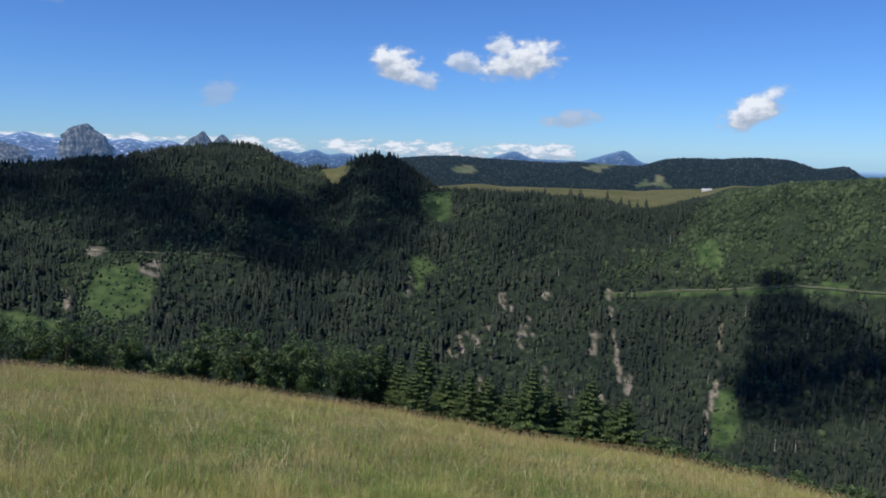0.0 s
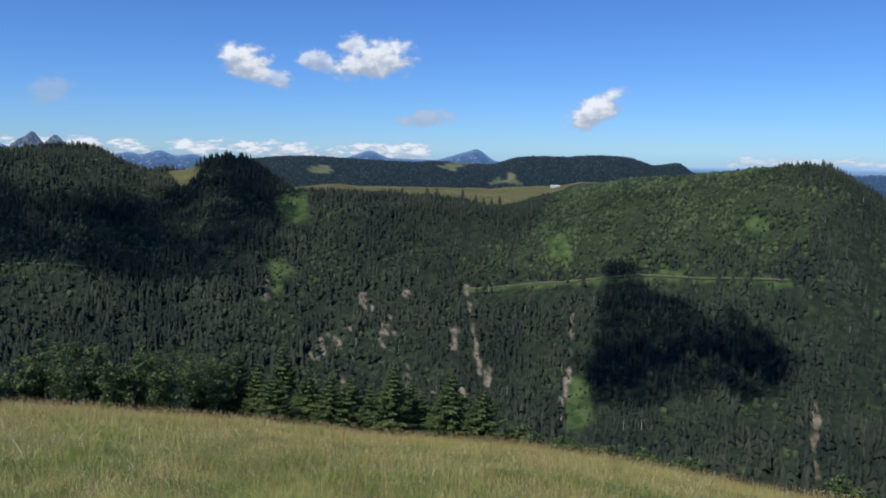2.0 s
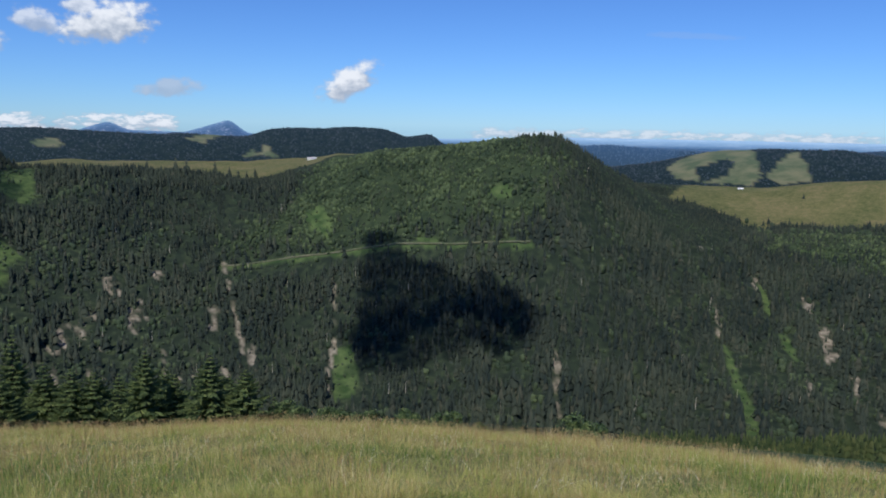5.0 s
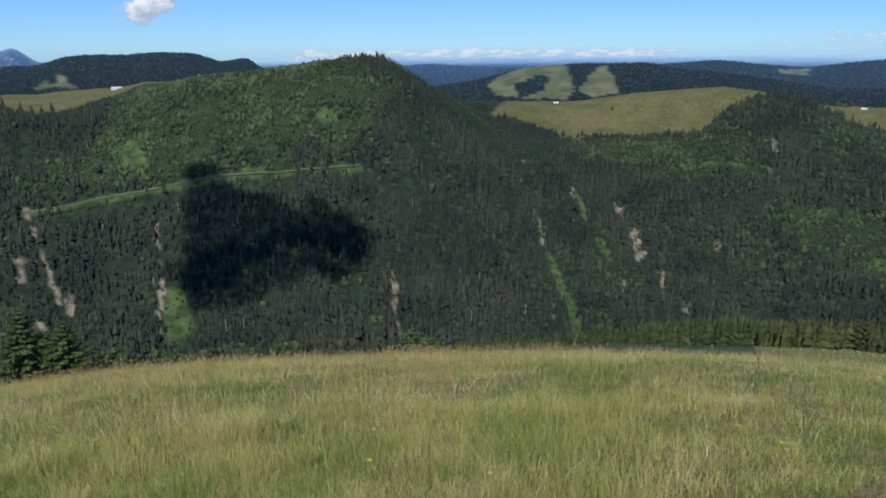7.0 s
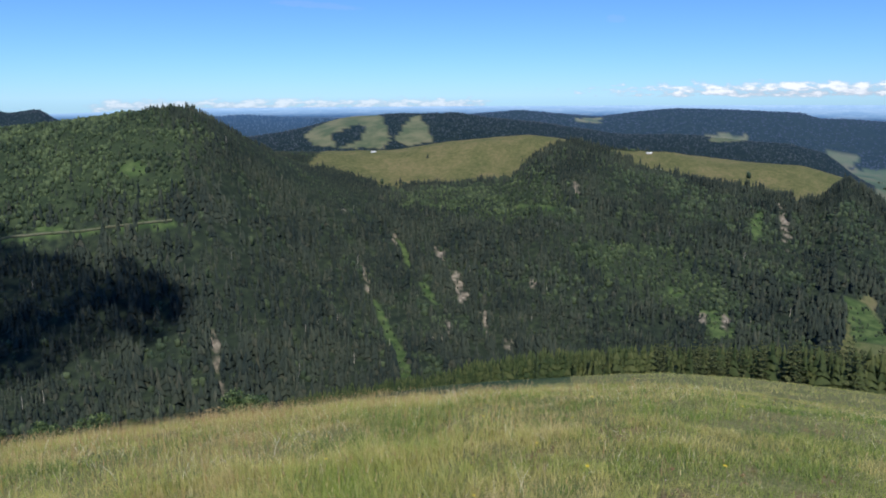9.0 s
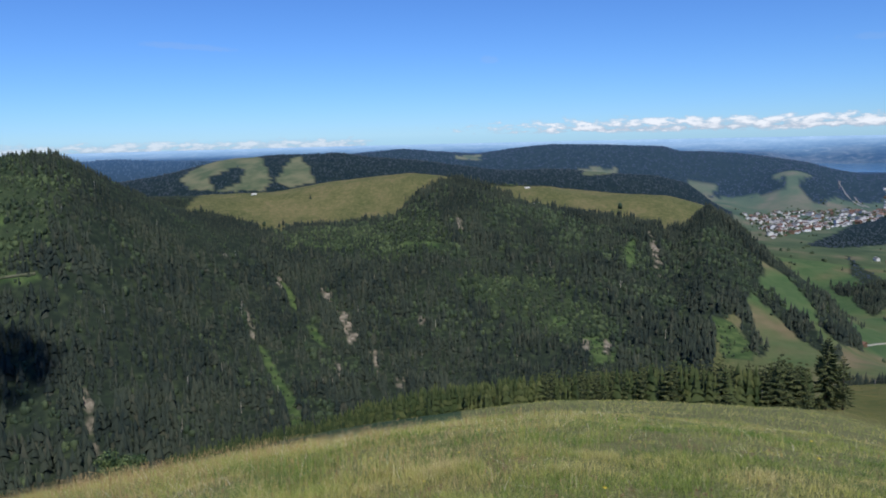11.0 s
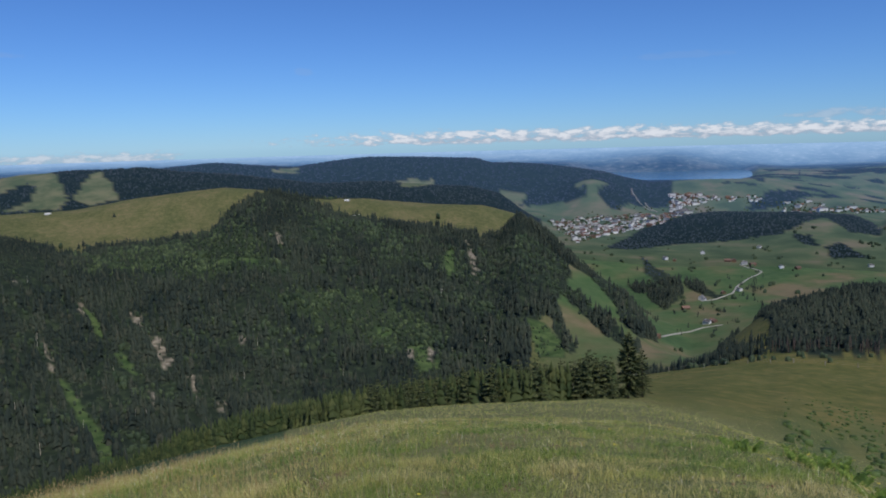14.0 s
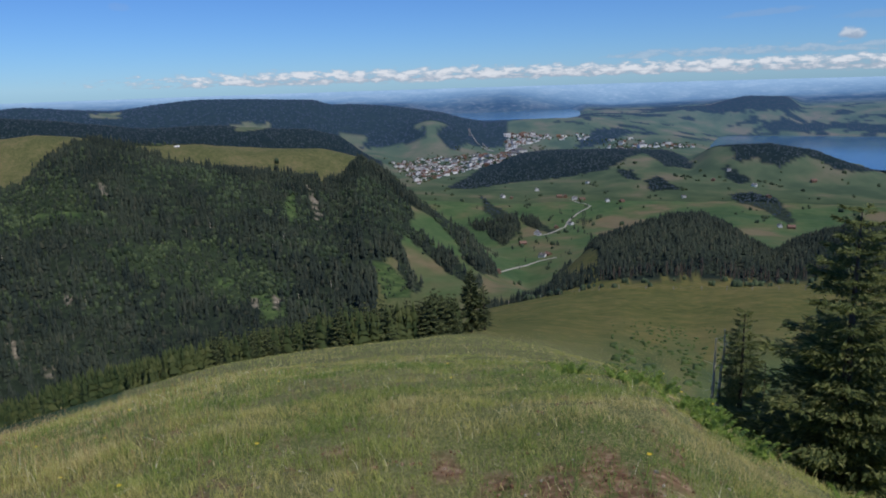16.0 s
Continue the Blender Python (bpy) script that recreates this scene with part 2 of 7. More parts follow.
LINES["third_crest"] = [
    (-31, 3300, -3), (0, 3200, -2.5), (30, 3200, -2.5), (38, 3200, -1.45), (39.8, 3200, -1.35), (41.4, 3200, -1.25), (44, 3200, -1.45), (50, 3200, -1.65), (56, 3200, -1.55),
    (59, 3200, -1.25), (61.8, 3200, -1.05), (65.2, 3200, -1.35), (67.6, 3200, -1.55), (70.4, 3200, -1.15), (73.2, 3200, -0.95), (77, 3200, -1.05), (81.3, 3200, -1.25), (82.3, 3200, -1.65),
    (84, 3200, -1.65), (86.4, 3200, -1.85), (90.6, 3200, -2.45), (92.3, 3200, -2.95), (94, 3200, -3.3), (97, 3200, -3.16), (101, 3200, -3.12), (104, 3230, -3.4), (108, 3250, -4),
    (111, 3300, -4.6), (121, 3330, -4.5), (270, 3300, -3)]
LINES["lake_basin"] = [
    (-31, 3700, -2.5), (30, 3700, -2), (44, 3700, -1.8), (88, 3700, -2.2), (91, 3750, -3.6), (100, 3750, -3.6), (101.2, 3700, -2.55), (103, 3700, -2.55), (106, 3700, -2.6),
    (110, 3700, -2.4), (112.3, 3700, -1.8), (115, 3700, -1.9), (116, 3700, -2.7), (121, 3700, -2.6), (270, 3700, -2.5)]
LINES["far_hills"] = [
    (-31, 4350, 0.35), (-29.9, 4350, 0.15), (-28.9, 4350, 0.5), (-27.6, 4350, 0.1), (-26, 4350, 0.15), (-24.5, 4350, 0.3), (-23.5, 4350, 0), (-22.4, 4350, 0.2), (-21.3, 4350, -0.1),
    (-19.8, 4350, 0.14), (-19, 4350, -0.2), (-17, 4350, -0.4), (-13, 4350, -0.75), (-11.6, 4350, -0.45), (-10.9, 4350, -0.7), (-9.6, 4350, -0.3), (-8.6, 4350, -0.75), (-7.4, 4350, -0.55),
    (-6, 4350, -1)]
LINES["far_hills"] += [
    (3, 4350, -0.9), (4.5, 4350, -0.4), (5.4, 4350, -0.1), (6.7, 4350, -0.7), (10.4, 4350, -0.8), (13.5, 4350, 0.15), (14.7, 4350, -0.8), (20, 4350, -1.2),
    (30, 4350, -1.3), (60, 4350, -1.2), (90, 4350, -1.6), (93.2, 4350, -1.35), (95.7, 4350, -1.3), (99.8, 4350, -1.9), (103, 4350, -2.2), (121, 4350, -1.6), (270, 4350, -1.5)]
LINES["horizon"] = [
    (-31, 4860, -1.2), (30, 4860, -1), (38, 4860, -0.75), (121, 4860, -0.7), (270, 4860, -1)]


def line(heading, *names):
    k = np.array(sum((LINES[n] for n in names), []), float)
    r = np.interp(heading, k[:, 0], k[:, 1], period=360)
    e = np.interp(heading, k[:, 0], k[:, 2], period=360)
    return r, EYE + r * np.tan(np.radians(e))


HEAD = np.concatenate([np.arange(-44, 128, 0.28), np.arange(128, 316, 2.0)])
RANGE = np.concatenate([[0.002], np.geomspace(0.4, 30, 70), np.geomspace(31.5, 470, 50), np.arange(476, 1330, 7.0), np.arange(1337, 2420, 14.0),
                        np.arange(2435, 3400, 26.0), np.arange(3415, 3790, 15.0), np.arange(3800, 4861, 53.0)])


def land_grid():
    smooth = np.array([0.2, 0.6, 0.2])
    knots_r, knots_z = [], []
    for names in (("upper_slope",), ("hump",), ("gorge",), ("foot",), ("first_crest_west", "first_crest_north"), ("behind_first",),
                  ("pasture_crest",), ("second_dip",), ("second_crest_west", "second_crest_north"), ("third_dip",), ("third_crest",),
                  ("lake_basin",), ("far_hills",), ("horizon",)):
        r, z = line(HEAD, *names)
        knots_r.append(r), knots_z.append(np.convolve(np.r_[z[-1], z, z[0]], smooth, "valid"))
    re, ze = line(HEAD, "meadow_edge")
    # near the eye: a parabola that turns away from the view at the meadow's edge
    m0 = (-ze - EYE) / re
    c = ((EYE - ze) / re - m0) / (2 * re)
    near = [0.0, 0.25, 0.5, 0.75, 1.0]
    kr = np.array([re * f for f in near] + knots_r)
    kz = np.array([-(m0 * re * f + c * (re * f) ** 2) for f in near] + knots_z)
    h = np.diff(kr, axis=0)
    d = np.diff(kz, axis=0) / h
    m = np.zeros_like(kz)
    w1, w2 = 2 * h[1:] + h[:-1], h[1:] + 2 * h[:-1]
    same = d[:-1] * d[1:] > 0
    m[1:-1] = np.where(same, (w1 + w2) / (w1 / np.where(same, d[:-1], 1) + w2 / np.where(same, d[1:], 1)), 0)
    m[0], m[-1] = d[0], d[-1]
    out = np.zeros((len(HEAD), len(RANGE)))
    for i in range(len(HEAD)):
        k = np.clip(np.searchsorted(kr[:, i], RANGE) - 1, 0, len(kr) - 2)
        s = (RANGE - kr[k, i]) / h[k, i]
        out[i] = ((1 + 2 * s) * (1 - s) ** 2 * kz[k, i] + s * (1 - s) ** 2 * h[k, i] * m[k, i]
                  + s * s * (3 - 2 * s) * kz[k + 1, i] + s * s * (s - 1) * h[k, i] * m[k + 1, i])
    return out


LAND = land_grid()
_a, _r = np.meshgrid(np.radians(HEAD), RANGE, indexing="ij")
GX, GY = _r * np.sin(_a), _r * np.cos(_a)
_far = np.clip((_r - 350) / 250, 0, 1) * np.clip((3400 - _r) / 500, 0, 1)
LAND = LAND + _far * 9.0 * (rough_sum(GX / 90, GY / 90, 3) - 0.5)           # ribs and gullies
LAND = LAND + np.clip((_r - 20) / 100, 0, 1) * np.clip((380 - _r) / 150, 0, 1) * 1.6 * (rough_sum(GX / 25, GY / 25, 7) - 0.5)
LAND = LAND + np.clip((_r - 1.0) / 2, 0, 1) * np.clip((60 - _r) / 40, 0, 1) * 0.16 * (rough_sum(GX / 1.1, GY / 1.1, 9) - 0.5)
# the ski-jump hill, a cone beside the town
LAND = LAND + 72 * np.exp(-((GX - 2850 * math.sin(radians(89.9))) / 140) ** 2 - ((GY - 2850 * math.cos(radians(89.9))) / 115) ** 2)


def height(heading, rng):
    """The land's height at headings and ranges."""
    i = np.clip(np.searchsorted(HEAD, heading) - 1, 0, len(HEAD) - 2)
    j = np.clip(np.searchsorted(RANGE, rng) - 1, 0, len(RANGE) - 2)
    u = np.clip((heading - HEAD[i]) / (HEAD[i + 1] - HEAD[i]), 0, 1)
    v = np.clip((rng - RANGE[j]) / (RANGE[j + 1] - RANGE[j]), 0, 1)
    return (LAND[i, j] * (1 - u) + LAND[i + 1, j] * u) * (1 - v) + (LAND[i, j + 1] * (1 - u) + LAND[i + 1, j + 1] * u) * v


def spot(heading, rng, lift=0.0):
    a = radians(heading)
    return Vector((rng * math.sin(a), rng * math.cos(a), float(height(np.array(heading), np.array(rng))) + lift))

# ---------------------------------------------------------------- materials
def material(name, build):
    mat = bpy.data.materials.new(name)
    mat.use_nodes = True
    nt = mat.node_tree
    bsdf = nt.nodes["Principled BSDF"]
    build(nt, bsdf)
    return mat


def node(nt, kind, **values):
    n = nt.nodes.new(kind)
    for key, value in values.items():
        n.inputs[key.replace("_", " ")].default_value = value
    return n


def noise_at(nt, scale, detail=4.0, coords=None, kind="Object"):
    n = node(nt, "ShaderNodeTexNoise", Scale=scale, Detail=detail)
    if coords is None:
        coords = nt.nodes.new("ShaderNodeTexCoord").outputs[kind]
    nt.links.new(coords, n.inputs["Vector"])
    return n.outputs["Fac"]


def ramp(nt, fac, *stops):
    n = nt.nodes.new("ShaderNodeValToRGB")
    while len(n.color_ramp.elements) < len(stops):
        n.color_ramp.elements.new(0.5)
    for e, (p, c) in zip(n.color_ramp.elements, stops):
        e.position, e.color = p, (*c, 1) if len(c) == 3 else (c[0], c[0], c[0], 1)
    nt.links.new(fac, n.inputs["Fac"])
    return n.outputs["Color"]


def blend(nt, fac, a, b, mode="MIX"):
    n = nt.nodes.new("ShaderNodeMix")
    n.data_type, n.blend_type = "RGBA", mode
    for value, slot in ((fac, 0), (a, 6), (b, 7)):
        if isinstance(value, (int, float)):
            n.inputs[slot].default_value = value
        elif isinstance(value, tuple):
            n.inputs[slot].default_value = (*value, 1)
        else:
            nt.links.new(value, n.inputs[slot])
    return n.outputs[2]


def calc(nt, op, a, b=0.0, c=0.0):
    n = nt.nodes.new("ShaderNodeMath")
    n.operation = op
    for i, value in enumerate((a, b, c)):
        if isinstance(value, (int, float)):
            n.inputs[i].default_value = value
        else:
            nt.links.new(value, n.inputs[i])
    return n.outputs[0]


def attribute(nt, name):
    n = nt.nodes.new("ShaderNodeAttribute")
    n.attribute_name = name
    return n.outputs["Fac"]


def bumped(nt, bsdf, fac, strength=0.4, distance=0.02):
    n = node(nt, "ShaderNodeBump", Strength=strength, Distance=distance)
    nt.links.new(fac, n.inputs["Height"])
    nt.links.new(n.outputs[0], bsdf.inputs["Normal"])


def plain(name, low, high, scale=6.0, rough_value=0.8, bump=0.3, metal=0.0, random_part=0.0):
    """A matt surface that varies between two colours at two scales."""
    def build(nt, bsdf):
        fac = calc(nt, "ADD", calc(nt, "MULTIPLY", noise_at(nt, scale), 0.6), calc(nt, "MULTIPLY", noise_at(nt, scale * 7), 0.4))
        col = ramp(nt, fac, (0.3, low), (0.7, high))
        if random_part:
            info = nt.nodes.new("ShaderNodeObjectInfo")
            val = calc(nt, "ADD", calc(nt, "MULTIPLY", info.outputs["Random"], random_part), 1 - random_part / 2)
            hsv = nt.nodes.new("ShaderNodeHueSaturation")
            nt.links.new(val, hsv.inputs["Value"])
            nt.links.new(col, hsv.inputs["Color"])
            col = hsv.outputs[0]
        nt.links.new(col, bsdf.inputs["Base Color"])
        bsdf.inputs["Roughness"].default_value = rough_value
        bsdf.inputs["Metallic"].default_value = metal
        bumped(nt, bsdf, fac, bump, 0.02)
    return material(name, build)


def leafy(name, *stops, see_through=0.0, patch=0.0, patch_colours=((0.05, 0.07, 0.03), (0.1, 0.12, 0.04)), rough_value=0.75, shine=0.25):
    """Foliage: each clump its own tone, and broad patches over the stand."""
    def build(nt, bsdf):
        geo = nt.nodes.new("ShaderNodeNewGeometry")
        col = ramp(nt, geo.outputs["Random Per Island"], *stops)
        if patch:
            col2 = ramp(nt, noise_at(nt, patch, 3.0, geo.outputs["Position"]), (0.4, patch_colours[0]), (0.62, patch_colours[1]))
            col = blend(nt, 0.5, col, col2)
        nt.links.new(col, bsdf.inputs["Base Color"])
        bsdf.inputs["Roughness"].default_value = rough_value
        bsdf.inputs["Specular IOR Level"].default_value = shine
        if see_through:
            glow_through(nt, bsdf, col, see_through)
    return material(name, build)


def glow_through(nt, bsdf, col, share):
    """Thin leaves let part of the sunlight through."""
    thin = nt.nodes.new("ShaderNodeBsdfTranslucent")
    nt.links.new(col, thin.inputs[0])
    both = nt.nodes.new("ShaderNodeMixShader")
    both.inputs[0].default_value = share
    nt.links.new(bsdf.outputs[0], both.inputs[1])
    nt.links.new(thin.outputs[0], both.inputs[2])
    nt.links.new(both.outputs[0], nt.nodes["Material Output"].inputs[0])


def build_land(nt, bsdf):
    pos = nt.nodes.new("ShaderNodeNewGeometry").outputs["Position"]
    broad = noise_at(nt, 0.02, 5.0, pos)
    mid = noise_at(nt, 0.35, 5.0, pos)
    fine = noise_at(nt, 6.0, 6.0, pos)
    thatch = noise_at(nt, 38.0, 5.0, pos)
    # mountain turf, with drier and greener stretches
    turf = ramp(nt, mid, (0.3, (0.08, 0.12, 0.03)), (0.5, (0.14, 0.15, 0.05)), (0.72, (0.23, 0.185, 0.085)))
    turf = blend(nt, 0.35, turf, ramp(nt, fine, (0.3, (0.07, 0.1, 0.025)), (0.7, (0.34, 0.3, 0.15))))
    turf = blend(nt, 0.5, turf, ramp(nt, thatch, (0.34, (0.04, 0.06, 0.015)), (0.5, (0.15, 0.17, 0.052)), (0.66, (0.38, 0.33, 0.16))))
    high = ramp(nt, broad, (0.38, (0.078, 0.1, 0.042)), (0.5, (0.124, 0.13, 0.057)), (0.62, (0.18, 0.158, 0.08)))
    high = blend(nt, 0.35, high, ramp(nt, noise_at(nt, 0.12, 6.0, pos), (0.36, (0.05, 0.078, 0.026)), (0.5, (0.13, 0.132, 0.055)), (0.64, (0.23, 0.18, 0.098))))
    high = blend(nt, 0.26, high, ramp(nt, noise_at(nt, 0.45, 9.0, pos), (0.36, (0.04, 0.065, 0.014)), (0.48, (0.12, 0.13, 0.036)), (0.56, (0.19, 0.16, 0.06)), (0.66, (0.3, 0.225, 0.1))))
    lush = ramp(nt, noise_at(nt, 0.007, 5.0, pos), (0.36, (0.045, 0.1, 0.034)), (0.47, (0.075, 0.135, 0.046)), (0.53, (0.12, 0.14, 0.058)), (0.6, (0.22, 0.165, 0.095)))
    lush = blend(nt, 0.3, lush, ramp(nt, noise_at(nt, 0.06, 5.0, pos), (0.3, (0.045, 0.08, 0.04)), (0.7, (0.14, 0.155, 0.085))))
    # far pasture tones above are greyed for haze; the saddle drops that blue
    fresh = blend(nt, 1.0, high, (1.02, 1.0, 0.7), "MULTIPLY")
    high = blend(nt, attribute(nt, "saddle"), high, fresh)
    grass = blend(nt, attribute(nt, "high"), turf, high)
    grass = blend(nt, attribute(nt, "lush"), grass, lush)
    # floor tones are lifted a little to allow for haze
    floor = ramp(nt, noise_at(nt, 0.12, 6.0, pos), (0.32, (0.016, 0.025, 0.018)), (0.52, (0.027, 0.04, 0.025)), (0.7, (0.052, 0.07, 0.035)))
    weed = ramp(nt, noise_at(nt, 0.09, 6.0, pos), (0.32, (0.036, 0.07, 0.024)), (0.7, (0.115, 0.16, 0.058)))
    rock = ramp(nt, noise_at(nt, 0.25, 6.0, pos), (0.3, (0.13, 0.11, 0.08)), (0.7, (0.38, 0.33, 0.25)))
    soil = ramp(nt, noise_at(nt, 14.0, 8.0, pos), (0.32, (0.1, 0.055, 0.03)), (0.55, (0.27, 0.16, 0.09)), (0.72, (0.42, 0.3, 0.19)))
    col = blend(nt, attribute(nt, "meadow"), floor, grass)
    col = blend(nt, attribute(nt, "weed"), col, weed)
    col = blend(nt, attribute(nt, "bare"), col, rock)
    clods = ramp(nt, noise_at(nt, 6.0, 7.0, pos), (0.34, (0.15, 0.15, 0.15)), (0.44, (1.0, 1.0, 1.0)))
    col = blend(nt, calc(nt, "MULTIPLY", attribute(nt, "soil"), clods), col, soil)
    nt.links.new(col, bsdf.inputs["Base Color"])
    bsdf.inputs["Roughness"].default_value = 0.95
    bsdf.inputs["Specular IOR Level"].default_value = 0.1
    bumped(nt, bsdf, fine, 0.5, 0.05)


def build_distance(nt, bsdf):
    """Far country; the haze of many kilometres is put in as blue emission."""
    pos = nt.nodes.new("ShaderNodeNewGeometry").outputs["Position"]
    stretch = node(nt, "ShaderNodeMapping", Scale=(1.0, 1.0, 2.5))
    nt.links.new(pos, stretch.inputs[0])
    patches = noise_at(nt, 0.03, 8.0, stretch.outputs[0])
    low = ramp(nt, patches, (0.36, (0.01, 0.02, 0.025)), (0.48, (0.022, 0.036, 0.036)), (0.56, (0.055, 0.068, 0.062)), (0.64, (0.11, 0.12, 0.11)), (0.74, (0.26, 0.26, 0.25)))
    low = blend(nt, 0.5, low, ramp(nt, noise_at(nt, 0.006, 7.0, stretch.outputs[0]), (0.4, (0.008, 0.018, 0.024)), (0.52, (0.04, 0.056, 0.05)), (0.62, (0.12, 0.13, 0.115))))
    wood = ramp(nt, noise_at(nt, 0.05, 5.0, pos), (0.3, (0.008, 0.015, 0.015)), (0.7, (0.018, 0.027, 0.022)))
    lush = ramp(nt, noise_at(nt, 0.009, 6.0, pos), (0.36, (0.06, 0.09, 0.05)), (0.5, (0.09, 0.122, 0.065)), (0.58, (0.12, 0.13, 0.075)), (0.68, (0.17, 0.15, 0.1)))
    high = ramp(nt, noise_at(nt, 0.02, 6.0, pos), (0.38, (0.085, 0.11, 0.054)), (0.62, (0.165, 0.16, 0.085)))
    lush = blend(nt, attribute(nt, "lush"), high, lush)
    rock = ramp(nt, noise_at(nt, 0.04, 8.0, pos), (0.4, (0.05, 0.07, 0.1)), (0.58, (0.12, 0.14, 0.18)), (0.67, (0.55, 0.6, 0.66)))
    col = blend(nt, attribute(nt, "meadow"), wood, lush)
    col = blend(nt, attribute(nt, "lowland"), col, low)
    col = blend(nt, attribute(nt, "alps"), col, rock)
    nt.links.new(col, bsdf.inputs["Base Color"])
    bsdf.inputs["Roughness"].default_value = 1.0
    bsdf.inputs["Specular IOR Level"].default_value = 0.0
    # painted haze: emission that brightens and turns bluer with range
    haze_glow = ramp(nt, attribute(nt, "haze_glow"), (0.0, (0.0, 0.0, 0.0)), (0.12, (0.005, 0.01, 0.018)), (0.45, (0.02, 0.043, 0.085)), (0.66, (0.027, 0.06, 0.132)), (0.8, (0.04, 0.1, 0.24)), (0.88, (0.14, 0.27, 0.5)), (1.0, (0.3, 0.48, 0.76)))
    nt.links.new(haze_glow, bsdf.inputs["Emission Color"])
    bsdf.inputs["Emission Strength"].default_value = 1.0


def build_haze_glow_wood(nt, bsdf, haze_glow=(0.034, 0.06, 0.127), light=0.05):
    """Woods of the farther ranges: haze put in as emission, base colour dimmed."""
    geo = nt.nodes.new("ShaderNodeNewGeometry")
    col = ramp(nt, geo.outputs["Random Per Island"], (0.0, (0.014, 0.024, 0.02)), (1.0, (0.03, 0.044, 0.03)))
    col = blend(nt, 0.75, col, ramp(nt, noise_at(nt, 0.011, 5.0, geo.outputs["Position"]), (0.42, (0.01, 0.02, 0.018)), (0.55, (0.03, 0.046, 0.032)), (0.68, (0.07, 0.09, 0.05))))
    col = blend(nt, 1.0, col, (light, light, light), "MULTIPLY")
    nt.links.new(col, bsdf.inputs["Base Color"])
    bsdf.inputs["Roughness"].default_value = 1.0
    bsdf.inputs["Emission Color"].default_value = (*haze_glow, 1)
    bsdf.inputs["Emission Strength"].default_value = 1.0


def build_water(nt, bsdf):
    bsdf.inputs["Base Color"].default_value = (0.03, 0.075, 0.13, 1)
    bsdf.inputs["Roughness"].default_value = 0.12
    bsdf.inputs["IOR"].default_value = 1.33
    ripples = ramp(nt, noise_at(nt, 0.01, 5.0), (0.4, (0.03, 0.08, 0.14)), (0.6, (0.045, 0.1, 0.17)))
    nt.links.new(ripples, bsdf.inputs["Base Color"])
    # faint blue emission lifts the far water in place of haze
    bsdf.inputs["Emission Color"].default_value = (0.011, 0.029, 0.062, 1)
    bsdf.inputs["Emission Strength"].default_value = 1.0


LAND_MAT = material("mountain_land", build_land)
DISTANCE_MAT = material("distance_haze_glow", build_distance)
WATER_MAT = material("lake_water_haze_glow", build_water)
HAZE_GLOW_WOOD = material("haze_glow_wood", build_haze_glow_wood)
FAR_HAZE_WOOD = material("far_haze_wood", lambda nt, bsdf: build_haze_glow_wood(nt, bsdf, (0.05, 0.105, 0.21), .06))
THIN_HAZE_WOOD = material("thin_haze_wood", lambda nt, bsdf: build_haze_glow_wood(nt, bsdf, (0.023, 0.037, 0.06), 0.17))
# blue is raised in these base tones for haze over the far slopes
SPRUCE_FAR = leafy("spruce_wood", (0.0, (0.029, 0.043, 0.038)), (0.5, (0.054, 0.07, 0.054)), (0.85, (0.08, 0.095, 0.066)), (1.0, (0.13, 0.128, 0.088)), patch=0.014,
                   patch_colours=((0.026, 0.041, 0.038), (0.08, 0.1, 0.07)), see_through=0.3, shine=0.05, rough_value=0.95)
BROAD_FAR = leafy("broadleaf_wood", (0.0, (0.026, 0.048, 0.024)), (0.6, (0.06, 0.088, 0.042)), (1.0, (0.11, 0.145, 0.062)), patch=0.02,
                  patch_colours=((0.025, 0.043, 0.025), (0.07, 0.1, 0.048)))
SCRUB_FAR = leafy("scrub_leaves", (0.0, (0.018, 0.034, 0.016)), (0.5, (0.048, 0.076, 0.034)), (1.0, (0.15, 0.195, 0.078)), patch=0.022,
                  patch_colours=((0.012, 0.026, 0.015), (0.085, 0.12, 0.05)))
SPRUCE_NEAR = leafy("spruce_needles", (0.0, (0.05, 0.085, 0.034)), (0.6, (0.11, 0.155, 0.055)), (1.0, (0.21, 0.26, 0.09)), see_through=0.35)
SPRUCE_OLD = leafy("old_spruce_needles", (0.0, (0.1, 0.135, 0.05)), (0.6, (0.2, 0.235, 0.085)), (1.0, (0.36, 0.37, 0.14)), see_through=0.5)
LEAF = leafy("bush_leaves", (0.0, (0.03, 0.06, 0.025)), (0.6, (0.1, 0.16, 0.055)), (1.0, (0.26, 0.33, 0.115)), shine=0.4, rough_value=0.55, see_through=0.4)
FERN = leafy("fern_leaves", (0.0, (0.17, 0.27, 0.045)), (1.0, (0.38, 0.48, 0.11)), rough_value=0.6, see_through=0.4)
SPRUCE_DARK = leafy("dark_spruce_needles", (0.0, (0.04, 0.06, 0.025)), (0.6, (0.085, 0.105, 0.042)), (1.0, (0.17, 0.18, 0.07)), see_through=0.3)
BARK = plain("bark", (0.05, 0.035, 0.025), (0.14, 0.11, 0.085), 9.0, 0.9, 0.8)
DEAD_BARK = plain("weathered_dead_wood", (0.45, 0.4, 0.33), (0.7, 0.63, 0.54), 12.0, 0.9, 0.8)


